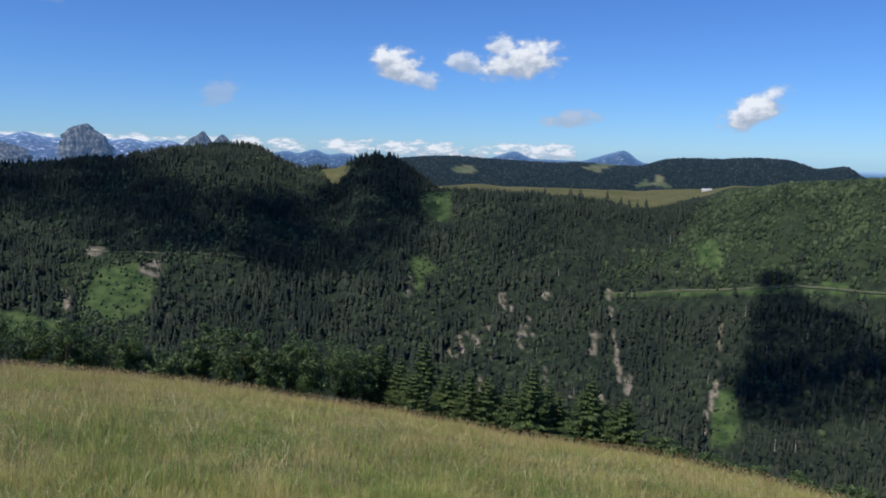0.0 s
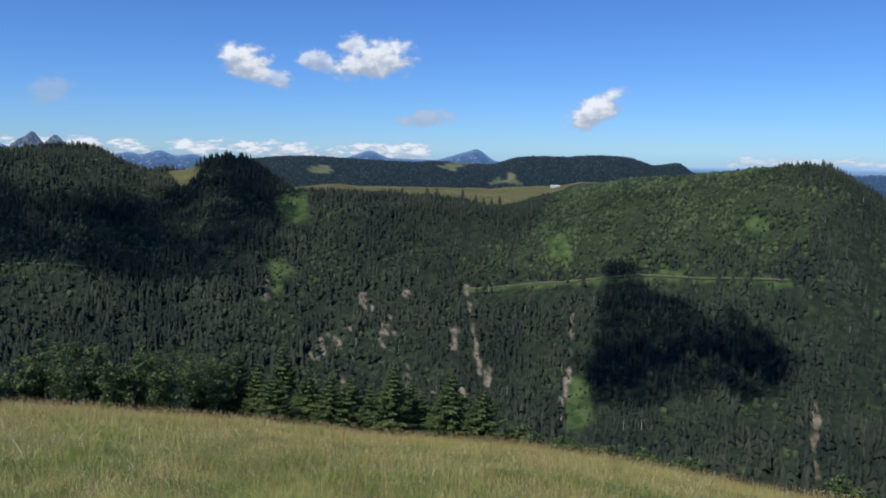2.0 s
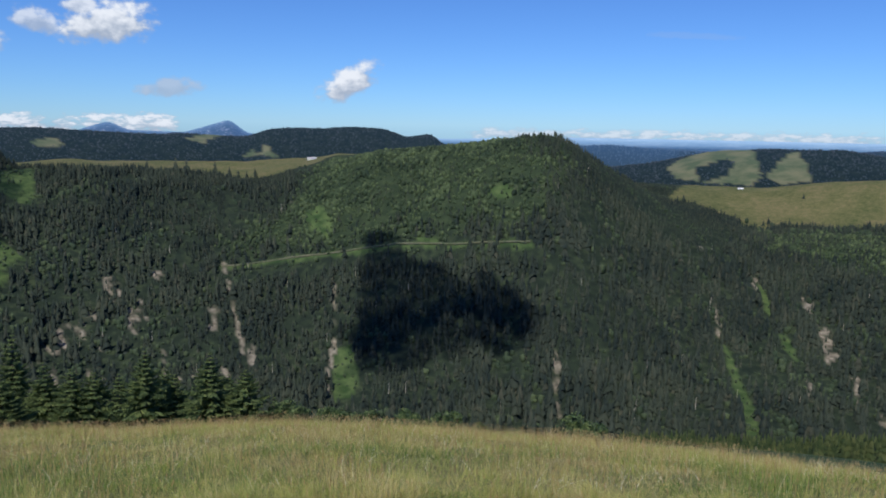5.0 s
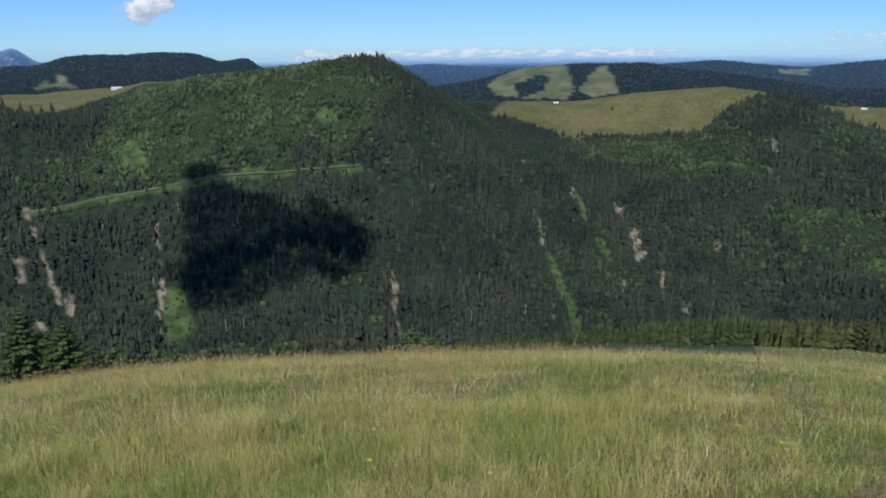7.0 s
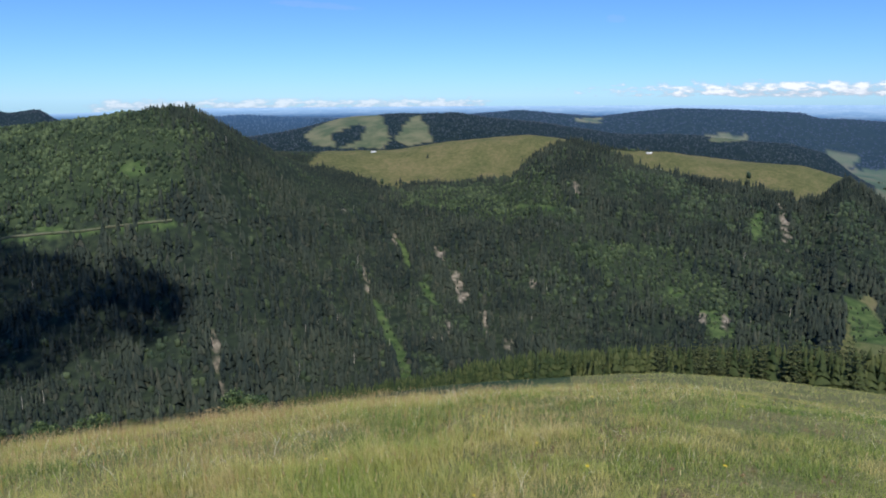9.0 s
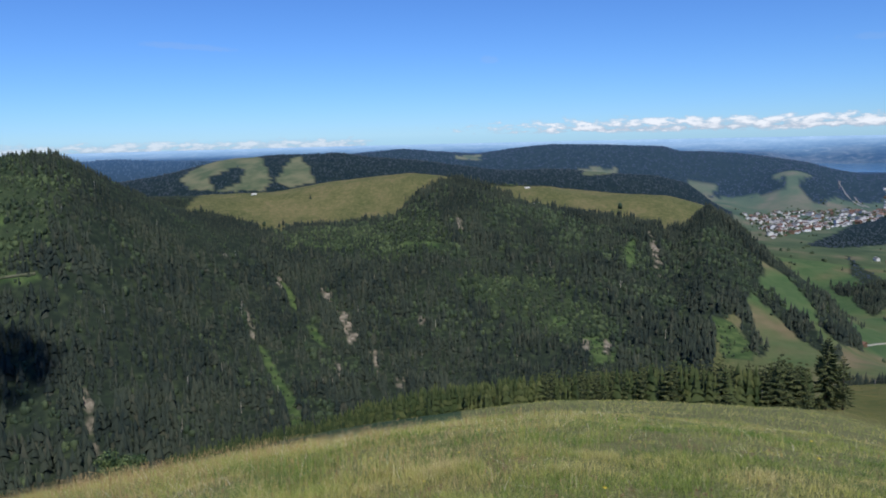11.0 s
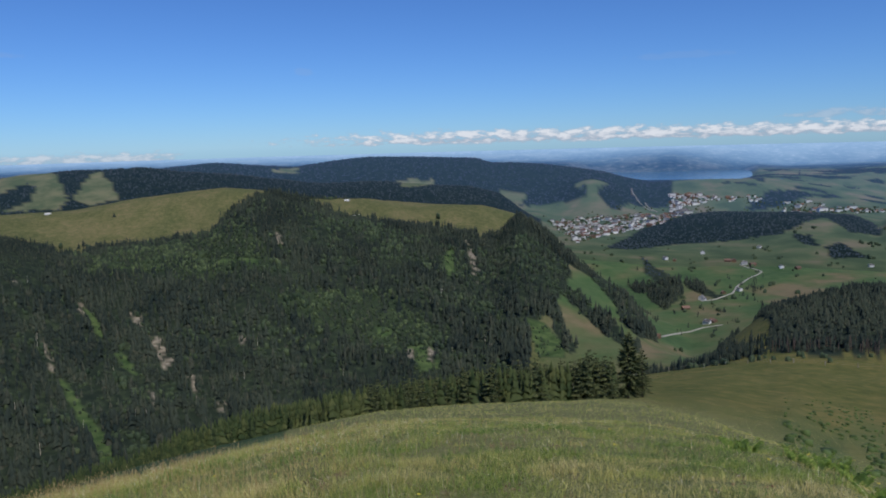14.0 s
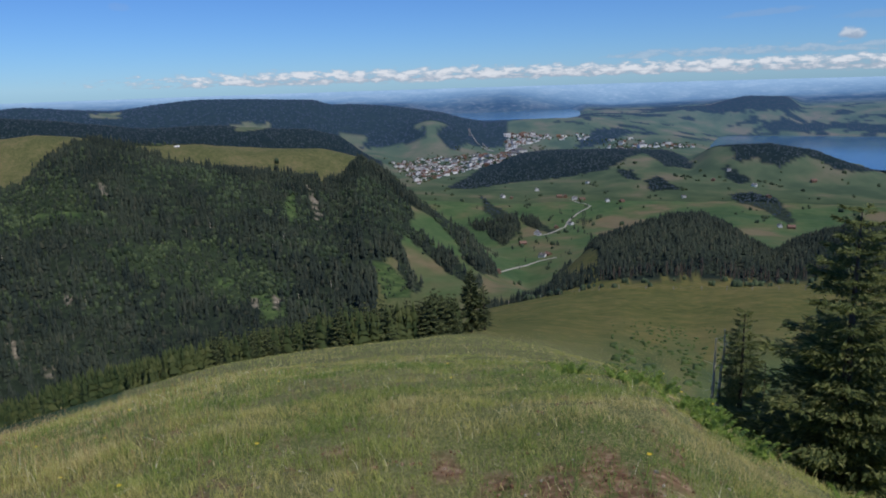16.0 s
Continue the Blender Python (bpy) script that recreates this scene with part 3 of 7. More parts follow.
def build_blade(nt, bsdf):
    geo = nt.nodes.new("ShaderNodeNewGeometry")
    col = ramp(nt, geo.outputs["Random Per Island"], (0.0, (0.15, 0.22, 0.038)), (0.4, (0.34, 0.4, 0.085)), (0.7, (0.53, 0.49, 0.145)),
               (0.92, (0.73, 0.6, 0.29)), (1.0, (0.88, 0.79, 0.5)))
    patch = ramp(nt, noise_at(nt, 0.8, 5.0, geo.outputs["Position"]), (0.36, (0.19, 0.29, 0.048)), (0.46, (0.37, 0.42, 0.1)), (0.53, (0.57, 0.5, 0.17)),
                 (0.63, (0.7, 0.55, 0.27)))
    col = blend(nt, 0.55, col, patch)
    nt.links.new(col, bsdf.inputs["Base Color"])
    bsdf.inputs["Roughness"].default_value = 0.7
    bsdf.inputs["Specular IOR Level"].default_value = 0.2
    glow_through(nt, bsdf, col, 0.3)


BLADE = material("meadow_grass", build_blade)
LUSH_BLADE = leafy("lush_grass", (0.0, (0.07, 0.14, 0.025)), (0.6, (0.16, 0.26, 0.05)), (1.0, (0.34, 0.4, 0.11)), see_through=0.35, rough_value=0.6)
STALK = leafy("dry_grass_stalks", (0.0, (0.38, 0.22, 0.1)), (0.6, (0.55, 0.39, 0.17)), (1.0, (0.72, 0.58, 0.28)), rough_value=0.8, see_through=0.3)
TUSSOCK = leafy("pasture_tussocks", (0.0, (0.08, 0.1, 0.03)), (0.5, (0.15, 0.15, 0.05)), (1.0, (0.25, 0.2, 0.09)), rough_value=0.9, shine=0.1)
YOUNG_MAT = leafy("plantation_needles", (0.0, (0.045, 0.075, 0.028)), (0.6, (0.1, 0.138, 0.048)), (1.0, (0.2, 0.22, 0.08)), see_through=0.45, patch=0.12,
                  patch_colours=((0.05, 0.085, 0.03), (0.13, 0.155, 0.055)))

# ---------------------------------------------------------------- mesh helpers
def sheet(name, verts, faces, mat, smooth=False):
    """One mesh from arrays of places and of faces with equal corner counts."""
    verts, faces = np.asarray(verts, np.float32), np.asarray(faces, np.int32)
    me = bpy.data.meshes.new(name)
    me.vertices.add(len(verts))
    me.vertices.foreach_set("co", verts.ravel())
    me.loops.add(faces.size)
    me.loops.foreach_set("vertex_index", faces.ravel())
    me.polygons.add(len(faces))
    me.polygons.foreach_set("loop_start", np.arange(0, faces.size, faces.shape[1], dtype=np.int32))
    me.update(calc_edges=True)
    if smooth:
        me.polygons.foreach_set("use_smooth", np.ones(len(faces), bool))
    me.materials.append(mat)
    return me


def part(name, bm, mat, parent, label=""):
    me = bpy.data.meshes.new(name)
    bm.to_mesh(me)
    bm.free()
    me.materials.append(mat)
    ob = new(name, me)
    ob.parent = parent
    return tagged(ob, label)


def part_mesh(name, me, parent, label=""):
    ob = new(name, me)
    ob.parent = parent
    return tagged(ob, label)


def root(name, label, category, group="", kind=""):
    ob = new(name)
    ob.empty_display_size = 0.2
    return tagged(ob, label, category, group, kind)


def paint(me, name, values):
    at = me.attributes.new(name, "FLOAT", "POINT")
    at.data.foreach_set("value", np.asarray(values, np.float32).ravel())


def tube(points, radii, sides=7):
    v, f = [], []
    for k, (p, rad) in enumerate(zip(points, radii)):
        for s in range(sides):
            a = 6.283 * s / sides
            v.append((p[0] + rad * math.cos(a), p[1] + rad * math.sin(a), p[2]))
        if k:
            for s in range(sides):
                f.append(((k - 1) * sides + s, (k - 1) * sides + (s + 1) % sides, k * sides + (s + 1) % sides, k * sides + s))
    return np.array(v), np.array(f)


# ---------------------------------------------------------------- land cover: outlines by heading and range
ZONES = {"pasture": [], "wood": [], "green": [], "bare": [], "shrub": []}


def mark(kind, *corners):
    """Add an outline of land cover: corners as heading and range."""
    ZONES[kind].append(list(corners))


mark("pasture", (87.4, 2700), (91.2, 2700), (90.7, 2830), (89.9, 2870), (89, 2820))
mark("pasture", (-1.2, 1214), (2.9, 1640), (5.2, 1640), (9.7, 1640), (14.6, 1640), (19.3, 1640), (22.8, 1640), (23.1, 1640), (19.4, 1376), (16.7, 1333), (14.3, 1331), (10.6, 1402), (6.3, 1457))
mark("pasture", (-9.3, 1355), (-7.6, 1420), (-6.9, 1260), (-7.2, 1194), (-8.6, 1236))
mark("pasture", (45.9, 1395), (47, 1557), (52.5, 1560), (62.3, 1560), (65.8, 1487), (63.5, 1422), (62, 1369), (61.7, 1300), (57.6, 1322), (53.5, 1333), (52.4, 1212), (50.5, 1137), (51.1, 1337), (48.2, 1380))
mark("pasture", (67.9, 1478), (73.3, 1508), (77.2, 1560), (81.5, 1560), (84.5, 1560), (82.8, 1238), (81.2, 1203), (80.6, 1327), (77.3, 1359), (73.4, 1368), (71, 1378))
mark("pasture", (45.7, 2218), (48.3, 2420), (51.2, 2420), (52.1, 2103), (51.6, 2033), (48.2, 2065), (46.4, 2098))
mark("pasture", (52.4, 2104), (54.2, 2321), (55.4, 2079), (53.3, 2038))
mark("pasture", (10.4, 2260), (12.5, 2420), (13.8, 2420), (11.7, 2225))
mark("pasture", (15.3, 2140), (16, 2198), (16.9, 2122))
mark("pasture", (14.2, 2150), (15, 2194), (15.3, 2136))
mark("pasture", (0.6, 2202), (2, 2258), (2.5, 2203), (1.2, 2167))
mark("pasture", (65.9, 3077), (67.8, 3157), (67.7, 3032), (66.2, 3016))
mark("pasture", (75.2, 2892), (76.7, 2912), (78, 2901), (77.5, 2301), (75.5, 2263))
mark("pasture", (85, 872), (86.3, 909), (87.6, 848), (86.7, 793), (85.7, 791))
mark("pasture", (87.3, 970), (88.3, 966), (92.5, 859), (91.3, 799), (88.4, 825), (87.5, 884))
mark("pasture", (88, 1130), (90.2, 1130), (92, 1130), (92.1, 991), (90.7, 958), (88.8, 994), (88.6, 1065))
mark("pasture", (92.1, 1625), (94.3, 1536), (97.1, 1217), (94.7, 1062), (93.9, 966), (93.4, 1310))
mark("wood", (47.6, 2150), (49.6, 2230), (50.4, 2200), (49.6, 2090), (48, 2075))
mark("wood", (84, 1240), (86.3, 1230), (88, 1190), (90, 1140), (92, 1090), (94.3, 1030), (94.3, 960), (92.3, 1000), (90.3, 1060), (88.3, 1110), (86, 1130))
mark("wood", (87.1, 1016), (88.9, 1014), (89.9, 962), (91.1, 950), (92.3, 895), (93.6, 855), (93.2, 830), (91.6, 872), (90.1, 914), (88.9, 946), (87.6, 976))
mark("wood", (89.4, 1105), (92, 1070), (94.4, 1042), (94.6, 945), (93.3, 915), (92.1, 935), (91.5, 1000), (90.2, 1060))
mark("wood", (93.8, 1490), (95.3, 1412), (96.5, 1452), (96.4, 1386), (95.3, 1268), (94.4, 1332))
mark("wood", (92.4, 1490), (94, 1480), (94.6, 1440), (93.6, 1400), (92.8, 1430))
mark("wood", (92.2, 1060), (93.2, 1050), (94.6, 970), (93.9, 940), (92.6, 1000))
mark("wood", (86.4, 960), (87.1, 965), (88.6, 830), (88.1, 800), (86.9, 880))
mark("wood", (105.5, 3560), (108, 3600), (110, 3560), (112, 3520), (115.2, 3540), (116, 3620), (115.2, 3740), (111, 3740), (107, 3720))
mark("wood", (113, 3400), (116.5, 3390), (118, 3450), (117, 3520), (114, 3470))
mark("wood", (118.5, 3400), (122.5, 3380), (122.5, 3500), (119, 3480))
mark("wood", (96, 3260), (104, 3330), (104, 3400), (96, 3320))
mark("wood", (101, 3420), (107, 3460), (107, 3520), (102, 3470))
mark("wood", (97.9, 520), (99.3, 520), (102.2, 520), (104.9, 520), (107.3, 520), (109.7, 520), (111.9, 520), (113.5, 520), (114.8, 520), (116.5, 520), (119.2, 520), (123.7, 520), (124.1, 264), (117.5, 242), (112.3, 242), (104.2, 242), (102.5, 250), (102.5, 325), (100.8, 520), (99.5, 318))
mark("wood", (90.8, 1875), (93.5, 2270), (95.8, 2380), (98.2, 2380), (105.2, 2380), (107.4, 2380), (108.5, 2380), (109.1, 2127), (107.2, 2086), (105.6, 2248), (103.2, 2065), (95.6, 2016), (92.6, 1877))
mark("wood", (108.2, 2280), (110.3, 2280), (112, 2280), (111.8, 2199), (109.5, 2280))
mark("wood", (111.6, 2235), (114, 2280), (116.8, 2280), (118.9, 2280), (121, 2280), (120, 2110), (118, 2105), (116.5, 2142), (114.8, 2057), (113, 2093), (111.7, 2077))
mark("wood", (110.9, 2055), (111.3, 2070), (113, 1982), (112.3, 1908))
mark("wood", (103.6, 2029), (104.8, 2035), (105.5, 1910), (104.4, 1920))
mark("wood", (105.7, 1910), (106.7, 1979), (108.3, 1813), (106.1, 1790))
mark("wood", (111.6, 1761), (113.1, 1825), (114.6, 1752), (116.1, 1440), (115.6, 1360), (113.9, 1581), (112, 1647))
mark("wood", (93.4, 1772), (94.2, 1661), (96.2, 1509), (96.4, 1376), (95.6, 1372), (93.8, 1570))
mark("wood", (94, 1402), (94.9, 1378), (95.3, 1273), (94.2, 1319))
mark("wood", (96.4, 1508), (97.3, 1485), (99.2, 1371), (99, 1332), (96.9, 1429))
mark("wood", (90, 2790), (90.6, 2830), (92.7, 3078), (95.5, 2945), (95.1, 2890), (93.6, 2850), (92.9, 2885), (92.4, 2800), (91.9, 2695), (91, 2680), (90.6, 2735))
mark("wood", (85.3, 2930), (86.4, 2962), (88.9, 2870), (88.1, 2838), (87.4, 2820), (86.4, 2872), (85.5, 2845))
mark("wood", (90.5, 2762), (91.4, 2854), (95.6, 2972), (95.2, 2834), (92.6, 2775))
mark("wood", (100.3, 2816), (101.9, 3021), (103.5, 3092), (104.4, 2965), (102.3, 2858))
mark("wood", (87.1, 2918), (89.7, 2804), (88.8, 2752), (86.7, 2787), (84.5, 2777), (85, 2901))
mark("green", (27.3, 871), (29.1, 864), (28.9, 850), (27.5, 856))
mark("green", (18.7, 970), (20, 978), (21, 922), (20.5, 908), (19.2, 930))
mark("green", (-26, 842), (-24.8, 915), (-22.2, 930), (-21, 885), (-21.6, 824), (-24, 806))
mark("green", (-32.7, 862), (-29.5, 840), (-26.8, 797), (-28.9, 774), (-32.8, 799))
mark("green", (50.35, 816), (50.75, 800), (51.35, 774), (52.1, 734), (53.2, 680), (53.6, 632), (52.6, 630), (52.1, 690), (51.3, 736), (50.7, 780))
mark("green", (52.4, 955), (53, 945), (53.5, 908), (53.6, 885), (53.2, 890), (52.8, 915))
mark("green", (54.1, 852), (54.6, 850), (55.3, 826), (55.5, 800), (54.8, 815))
mark("green", (54.9, 1096), (57.7, 1074), (57.6, 1063), (55, 1082))
mark("green", (61, 1058), (64.5, 993), (64.4, 985), (61.1, 1047))
mark("green", (-2.2, 952), (-1.6, 930), (-1.7, 912), (-2.2, 925))
mark("green", (-1.6, 905), (-1, 897), (-2.6, 862), (-3, 870))
mark("green", (32.4, 910), (33.5, 922), (34.75, 914), (34.4, 902), (33.4, 900))
mark("green", (20.8, 727), (22.2, 735), (22.9, 679), (22.1, 649), (20.9, 643))
mark("green", (73.1, 872), (74.5, 871), (74.3, 854), (73.3, 853))
mark("green", (75.4, 836), (77.6, 820), (78.1, 772), (76.5, 759))
mark("green", (84.9, 895), (86.2, 891), (87.6, 850), (87.7, 798), (85.7, 791))
mark("green", (78.6, 1074), (79.3, 1134), (79.3, 1035), (78.7, 994))
mark("green", (-2.4, 930), (-1.5, 964), (-0.2, 933), (-1.7, 900))
mark("green", (-1.8, 1125), (0.8, 1225), (0.8, 1070), (-0, 1050), (-1.6, 1082))
mark("bare", (-2.9, 892), (-2.2, 905), (-1.8, 880), (-2.6, 866))
mark("bare", (49.55, 886), (49.8, 880), (50.15, 840), (50.4, 812), (50.05, 815), (49.75, 850))
mark("bare", (56.1, 782), (56.45, 778), (56.7, 732), (56.35, 738))
mark("bare", (48.25, 992), (48.6, 998), (48.75, 966), (48.5, 960))
mark("bare", (38.2, 716), (38.6, 697), (38.7, 649), (39.1, 615), (38.6, 615), (38.2, 658), (38, 697))
mark("bare", (20.8, 834), (21.1, 830), (21.2, 773), (21, 727), (20.6, 693), (20.4, 643), (20.2, 647), (20.5, 727), (20.9, 774))
mark("bare", (56.4, 888), (57.1, 882), (58.1, 820), (57.4, 807))
mark("bare", (59, 795), (59.5, 791), (59.6, 740), (59.1, 752))
mark("bare", (60.6, 730), (61.6, 734), (61.8, 713), (60.8, 711))
mark("bare", (55.3, 941), (56, 937), (56.2, 909), (55.6, 914))
mark("bare", (4.5, 886), (5.2, 888), (5.1, 835), (4.8, 838))
mark("bare", (5.3, 880), (5.6, 882), (5.6, 846), (5.3, 842))
mark("bare", (6.1, 822), (6.8, 824), (6.6, 782), (5.95, 788))
mark("bare", (6.6, 830), (6.95, 835), (7.3, 803), (7, 800))
mark("bare", (1.3, 810), (2.1, 810), (1.9, 768), (1.4, 772))
mark("bare", (2.5, 794), (3.8, 826), (4, 812), (2.7, 770))
mark("bare", (2.1, 812), (2.35, 814), (2.6, 786), (2.3, 784))
mark("bare", (0.6, 768), (1.6, 776), (1.3, 753))
mark("bare", (11.5, 811), (12.3, 817), (12.2, 780), (11.6, 783))
mark("bare", (12.6, 903), (12.95, 900), (13.6, 811), (14.3, 737), (14, 731), (13.3, 810))
mark("bare", (2.8, 822), (3.7, 821), (3.6, 805))
mark("bare", (3.6, 765), (4.4, 769), (4.3, 747))
mark("bare", (7.5, 886), (8.5, 886), (8.1, 871))
mark("bare", (-27.1, 879), (-26.3, 890), (-26.6, 841), (-27.1, 836))
mark("bare", (-25.5, 974), (-24.1, 970), (-24.2, 945), (-25.6, 949))
mark("bare", (-22.1, 926), (-20.6, 933), (-20.8, 891), (-22, 902))
mark("bare", (80.2, 1179), (80.6, 1152), (81.3, 1017), (81.1, 989), (80.6, 1050))
mark("bare", (75.4, 825), (76.1, 820), (76.1, 795), (75.6, 798))
mark("bare", (77.1, 821), (77.7, 818), (77.6, 777), (77.2, 790))
mark("bare", (69.3, 856), (70, 855), (70.2, 832), (69.6, 836))
mark("bare", (62.7, 857), (63.5, 852), (63.2, 836), (62.8, 840))
mark("bare", (65.9, 1071), (66.3, 1068), (66.4, 1030), (66, 1030))
mark("bare", (51.8, 941), (52.4, 974), (52.5, 935), (52.1, 918))
mark("shrub", (13.5, 942), (18.8, 1022), (24, 2156), (36.4, 980), (38.8, 950), (36.2, 855), (27, 873), (18.4, 905), (12.6, 902))
mark("shrub", (52.4, 1173), (61, 1204), (65.3, 1022), (65.4, 960), (58.5, 1039), (52.4, 1070))
mark("shrub", (64.6, 923), (72.9, 960), (77.5, 876), (77.7, 763), (75.2, 816), (68.9, 861))
mark("shrub", (-25.2, 952), (-15.3, 963), (-14.1, 927), (-20, 927), (-22.8, 809), (-19, 821), (-22.9, 775), (-27.5, 799), (-27.7, 923))


# pale rocky runnels in the wood across the gorge
for _k in range(18):
    _a, _r, _w = 0.5 + 0.83 * _k + 0.4 * math.sin(5.0 * _k), 690 + 45 * math.sin(2.3 * _k), 0.16 + 0.1 * math.sin(3.1 * _k)
    ZONES["bare"].append([(_a, _r - 22), (_a + _w, _r - 20), (_a + 1.6 * _w, _r + 14), (_a + .4 * _w, _r + 26), (_a - _w, _r + 6)])


def inside(heading, rng, outline):
    hit = np.zeros(np.shape(heading), bool)
    for (a0, r0), (a1, r1) in zip(outline, outline[1:] + outline[:1]):
        cross = (r0 > rng) != (r1 > rng)
        at = a0 + (rng - r0) * (a1 - a0) / (r1 - r0 + 1e-9)
        hit ^= cross & (heading < at)
    return hit


def zone(name, heading, rng):
    x, y = heading * 4.0, rng / 14.0
    fray = 0.4 if name in ("green", "bare") else 1.0
    heading = heading + fray * 0.35 * (rough_sum(x * 0.7, y, 21) - 0.5)
    rng = rng * (1 + fray * 0.018 * (rough_sum(x, y * 0.7, 22) - 0.5))
    hit = np.zeros(np.shape(heading), bool)
    for outline in ZONES[name]:
        hit |= inside(heading, rng, outline)
    return hit


EDGE_R = np.interp(HEAD, [k[0] for k in LINES["meadow_edge"]], [k[1] for k in LINES["meadow_edge"]], period=360)


def cover(heading, rng):
    """Land cover: 0 grass, 1 spruce wood, 2 scrub and broadleaf wood, 3 green gully, 4 bare ground."""
    edge = np.interp(heading, HEAD, EDGE_R)
    kind = np.ones(np.shape(heading), int)
    kind[zone("shrub", heading, rng)] = 2
    split = np.interp(rng, [600, 790, 880, 960, 1060, 1280, 1400], [84.5, 85.0, 85.5, 87.2, 88.3, 87.0, 86.0])
    split = np.where((rng > 1660) & (rng < 1900), 84.0, split)
    split = np.where((rng > 2420) & (rng < 2900), 83.0, split)
    split = np.where(rng >= 2900, 95.5, split)
    east = (heading > split) | (heading < -44)
    kind[east] = 0
    kind[(rng < edge * 1.12)] = 0
    kind[(heading > 66) & (rng < np.interp(heading, [66, 75, 82, 92], [55, 70, 88, 112]))] = 0
    kind[(rng > 3000) & (heading > 99) & (rough_sum(heading * 0.7, rng / 55, 58) > 0.6)] = 1
    kind[zone("pasture", heading, rng)] = 0
    wood = zone("wood", heading, rng)
    kind[wood] = 1
    kind[zone("green", heading, rng)] = 3
    bench = np.interp(heading, [12, 15, 17.5, 20, 22, 25.7, 28.4, 31, 36], [892, 892, 890, 884, 878, 869, 857, 848, 837])
    kind[(heading > 12.3) & (heading < 36.2) & (np.abs(rng - bench + 3) < 2 + 9 * (rough_sum(heading * 1.5, rng / 40, 24) - .3))] = 3
    kind[zone("bare", heading, rng)] = 4
    kind[(rng > 1450) & (rng < 1800) & (heading > -2) & (heading < 23)] = 0
    return kind


_deg = np.repeat(HEAD[:, None], len(RANGE), 1)
_rng = np.repeat(RANGE[None, :], len(HEAD), 0)
COVER = cover(_deg, _rng)

# ---------------------------------------------------------------- ground
NEAR_ROWS = int(np.searchsorted(RANGE, 1660))
n_head = len(HEAD)


def ring(name, rows, mat):
    """The land between two rows of ranges, closed all round."""
    cols = rows.stop - rows.start
    verts = np.stack([GX[:, rows], GY[:, rows], LAND[:, rows]], -1).reshape(-1, 3)
    i, j = np.meshgrid(np.arange(n_head), np.arange(cols - 1), indexing="ij")
    k = (i + 1) % n_head
    faces = np.stack([i * cols + j, k * cols + j, k * cols + j + 1, i * cols + j + 1], -1).reshape(-1, 4)[:, ::-1]
    return sheet(name, verts, faces, mat, smooth=True)


rows = slice(0, NEAR_ROWS)
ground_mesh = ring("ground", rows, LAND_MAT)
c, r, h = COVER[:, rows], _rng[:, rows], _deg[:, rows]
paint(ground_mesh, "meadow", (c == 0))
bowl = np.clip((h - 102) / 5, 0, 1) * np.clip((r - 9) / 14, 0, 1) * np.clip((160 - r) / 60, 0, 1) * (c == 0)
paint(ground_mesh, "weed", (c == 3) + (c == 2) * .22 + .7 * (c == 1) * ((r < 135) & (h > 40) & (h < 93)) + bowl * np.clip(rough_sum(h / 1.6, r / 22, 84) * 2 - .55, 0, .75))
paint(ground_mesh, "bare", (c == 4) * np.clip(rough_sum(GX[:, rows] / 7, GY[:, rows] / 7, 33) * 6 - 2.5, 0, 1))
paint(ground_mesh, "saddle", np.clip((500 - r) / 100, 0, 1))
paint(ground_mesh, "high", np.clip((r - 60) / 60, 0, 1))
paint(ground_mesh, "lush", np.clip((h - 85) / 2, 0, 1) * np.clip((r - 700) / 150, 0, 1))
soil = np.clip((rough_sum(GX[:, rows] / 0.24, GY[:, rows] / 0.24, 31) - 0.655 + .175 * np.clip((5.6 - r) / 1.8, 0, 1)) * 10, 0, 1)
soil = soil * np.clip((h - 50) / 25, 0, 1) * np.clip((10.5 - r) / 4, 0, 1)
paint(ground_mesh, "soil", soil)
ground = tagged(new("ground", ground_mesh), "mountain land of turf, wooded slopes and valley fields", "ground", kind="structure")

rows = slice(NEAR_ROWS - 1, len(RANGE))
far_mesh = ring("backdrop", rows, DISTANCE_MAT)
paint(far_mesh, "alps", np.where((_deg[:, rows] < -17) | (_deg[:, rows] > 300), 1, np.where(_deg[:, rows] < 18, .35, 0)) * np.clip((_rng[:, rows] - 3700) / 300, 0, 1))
# extra painted haze over the hills at headings 26 to 49
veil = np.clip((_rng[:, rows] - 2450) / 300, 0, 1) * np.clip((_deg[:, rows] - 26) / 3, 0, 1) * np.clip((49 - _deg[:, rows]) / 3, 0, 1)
paint(far_mesh, "haze_glow", np.clip((_rng[:, rows] - 1660) / 3120 + .25 * veil * np.clip((4000 - _rng[:, rows]) / 500, 0, 1), 0, 1))
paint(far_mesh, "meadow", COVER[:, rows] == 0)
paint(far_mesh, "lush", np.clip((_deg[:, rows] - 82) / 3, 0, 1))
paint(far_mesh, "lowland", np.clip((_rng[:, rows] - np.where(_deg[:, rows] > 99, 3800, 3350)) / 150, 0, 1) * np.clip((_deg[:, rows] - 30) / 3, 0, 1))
tagged(new("backdrop", far_mesh), "far lowland hills with blue haze put in as glow", "distance", kind="structure")


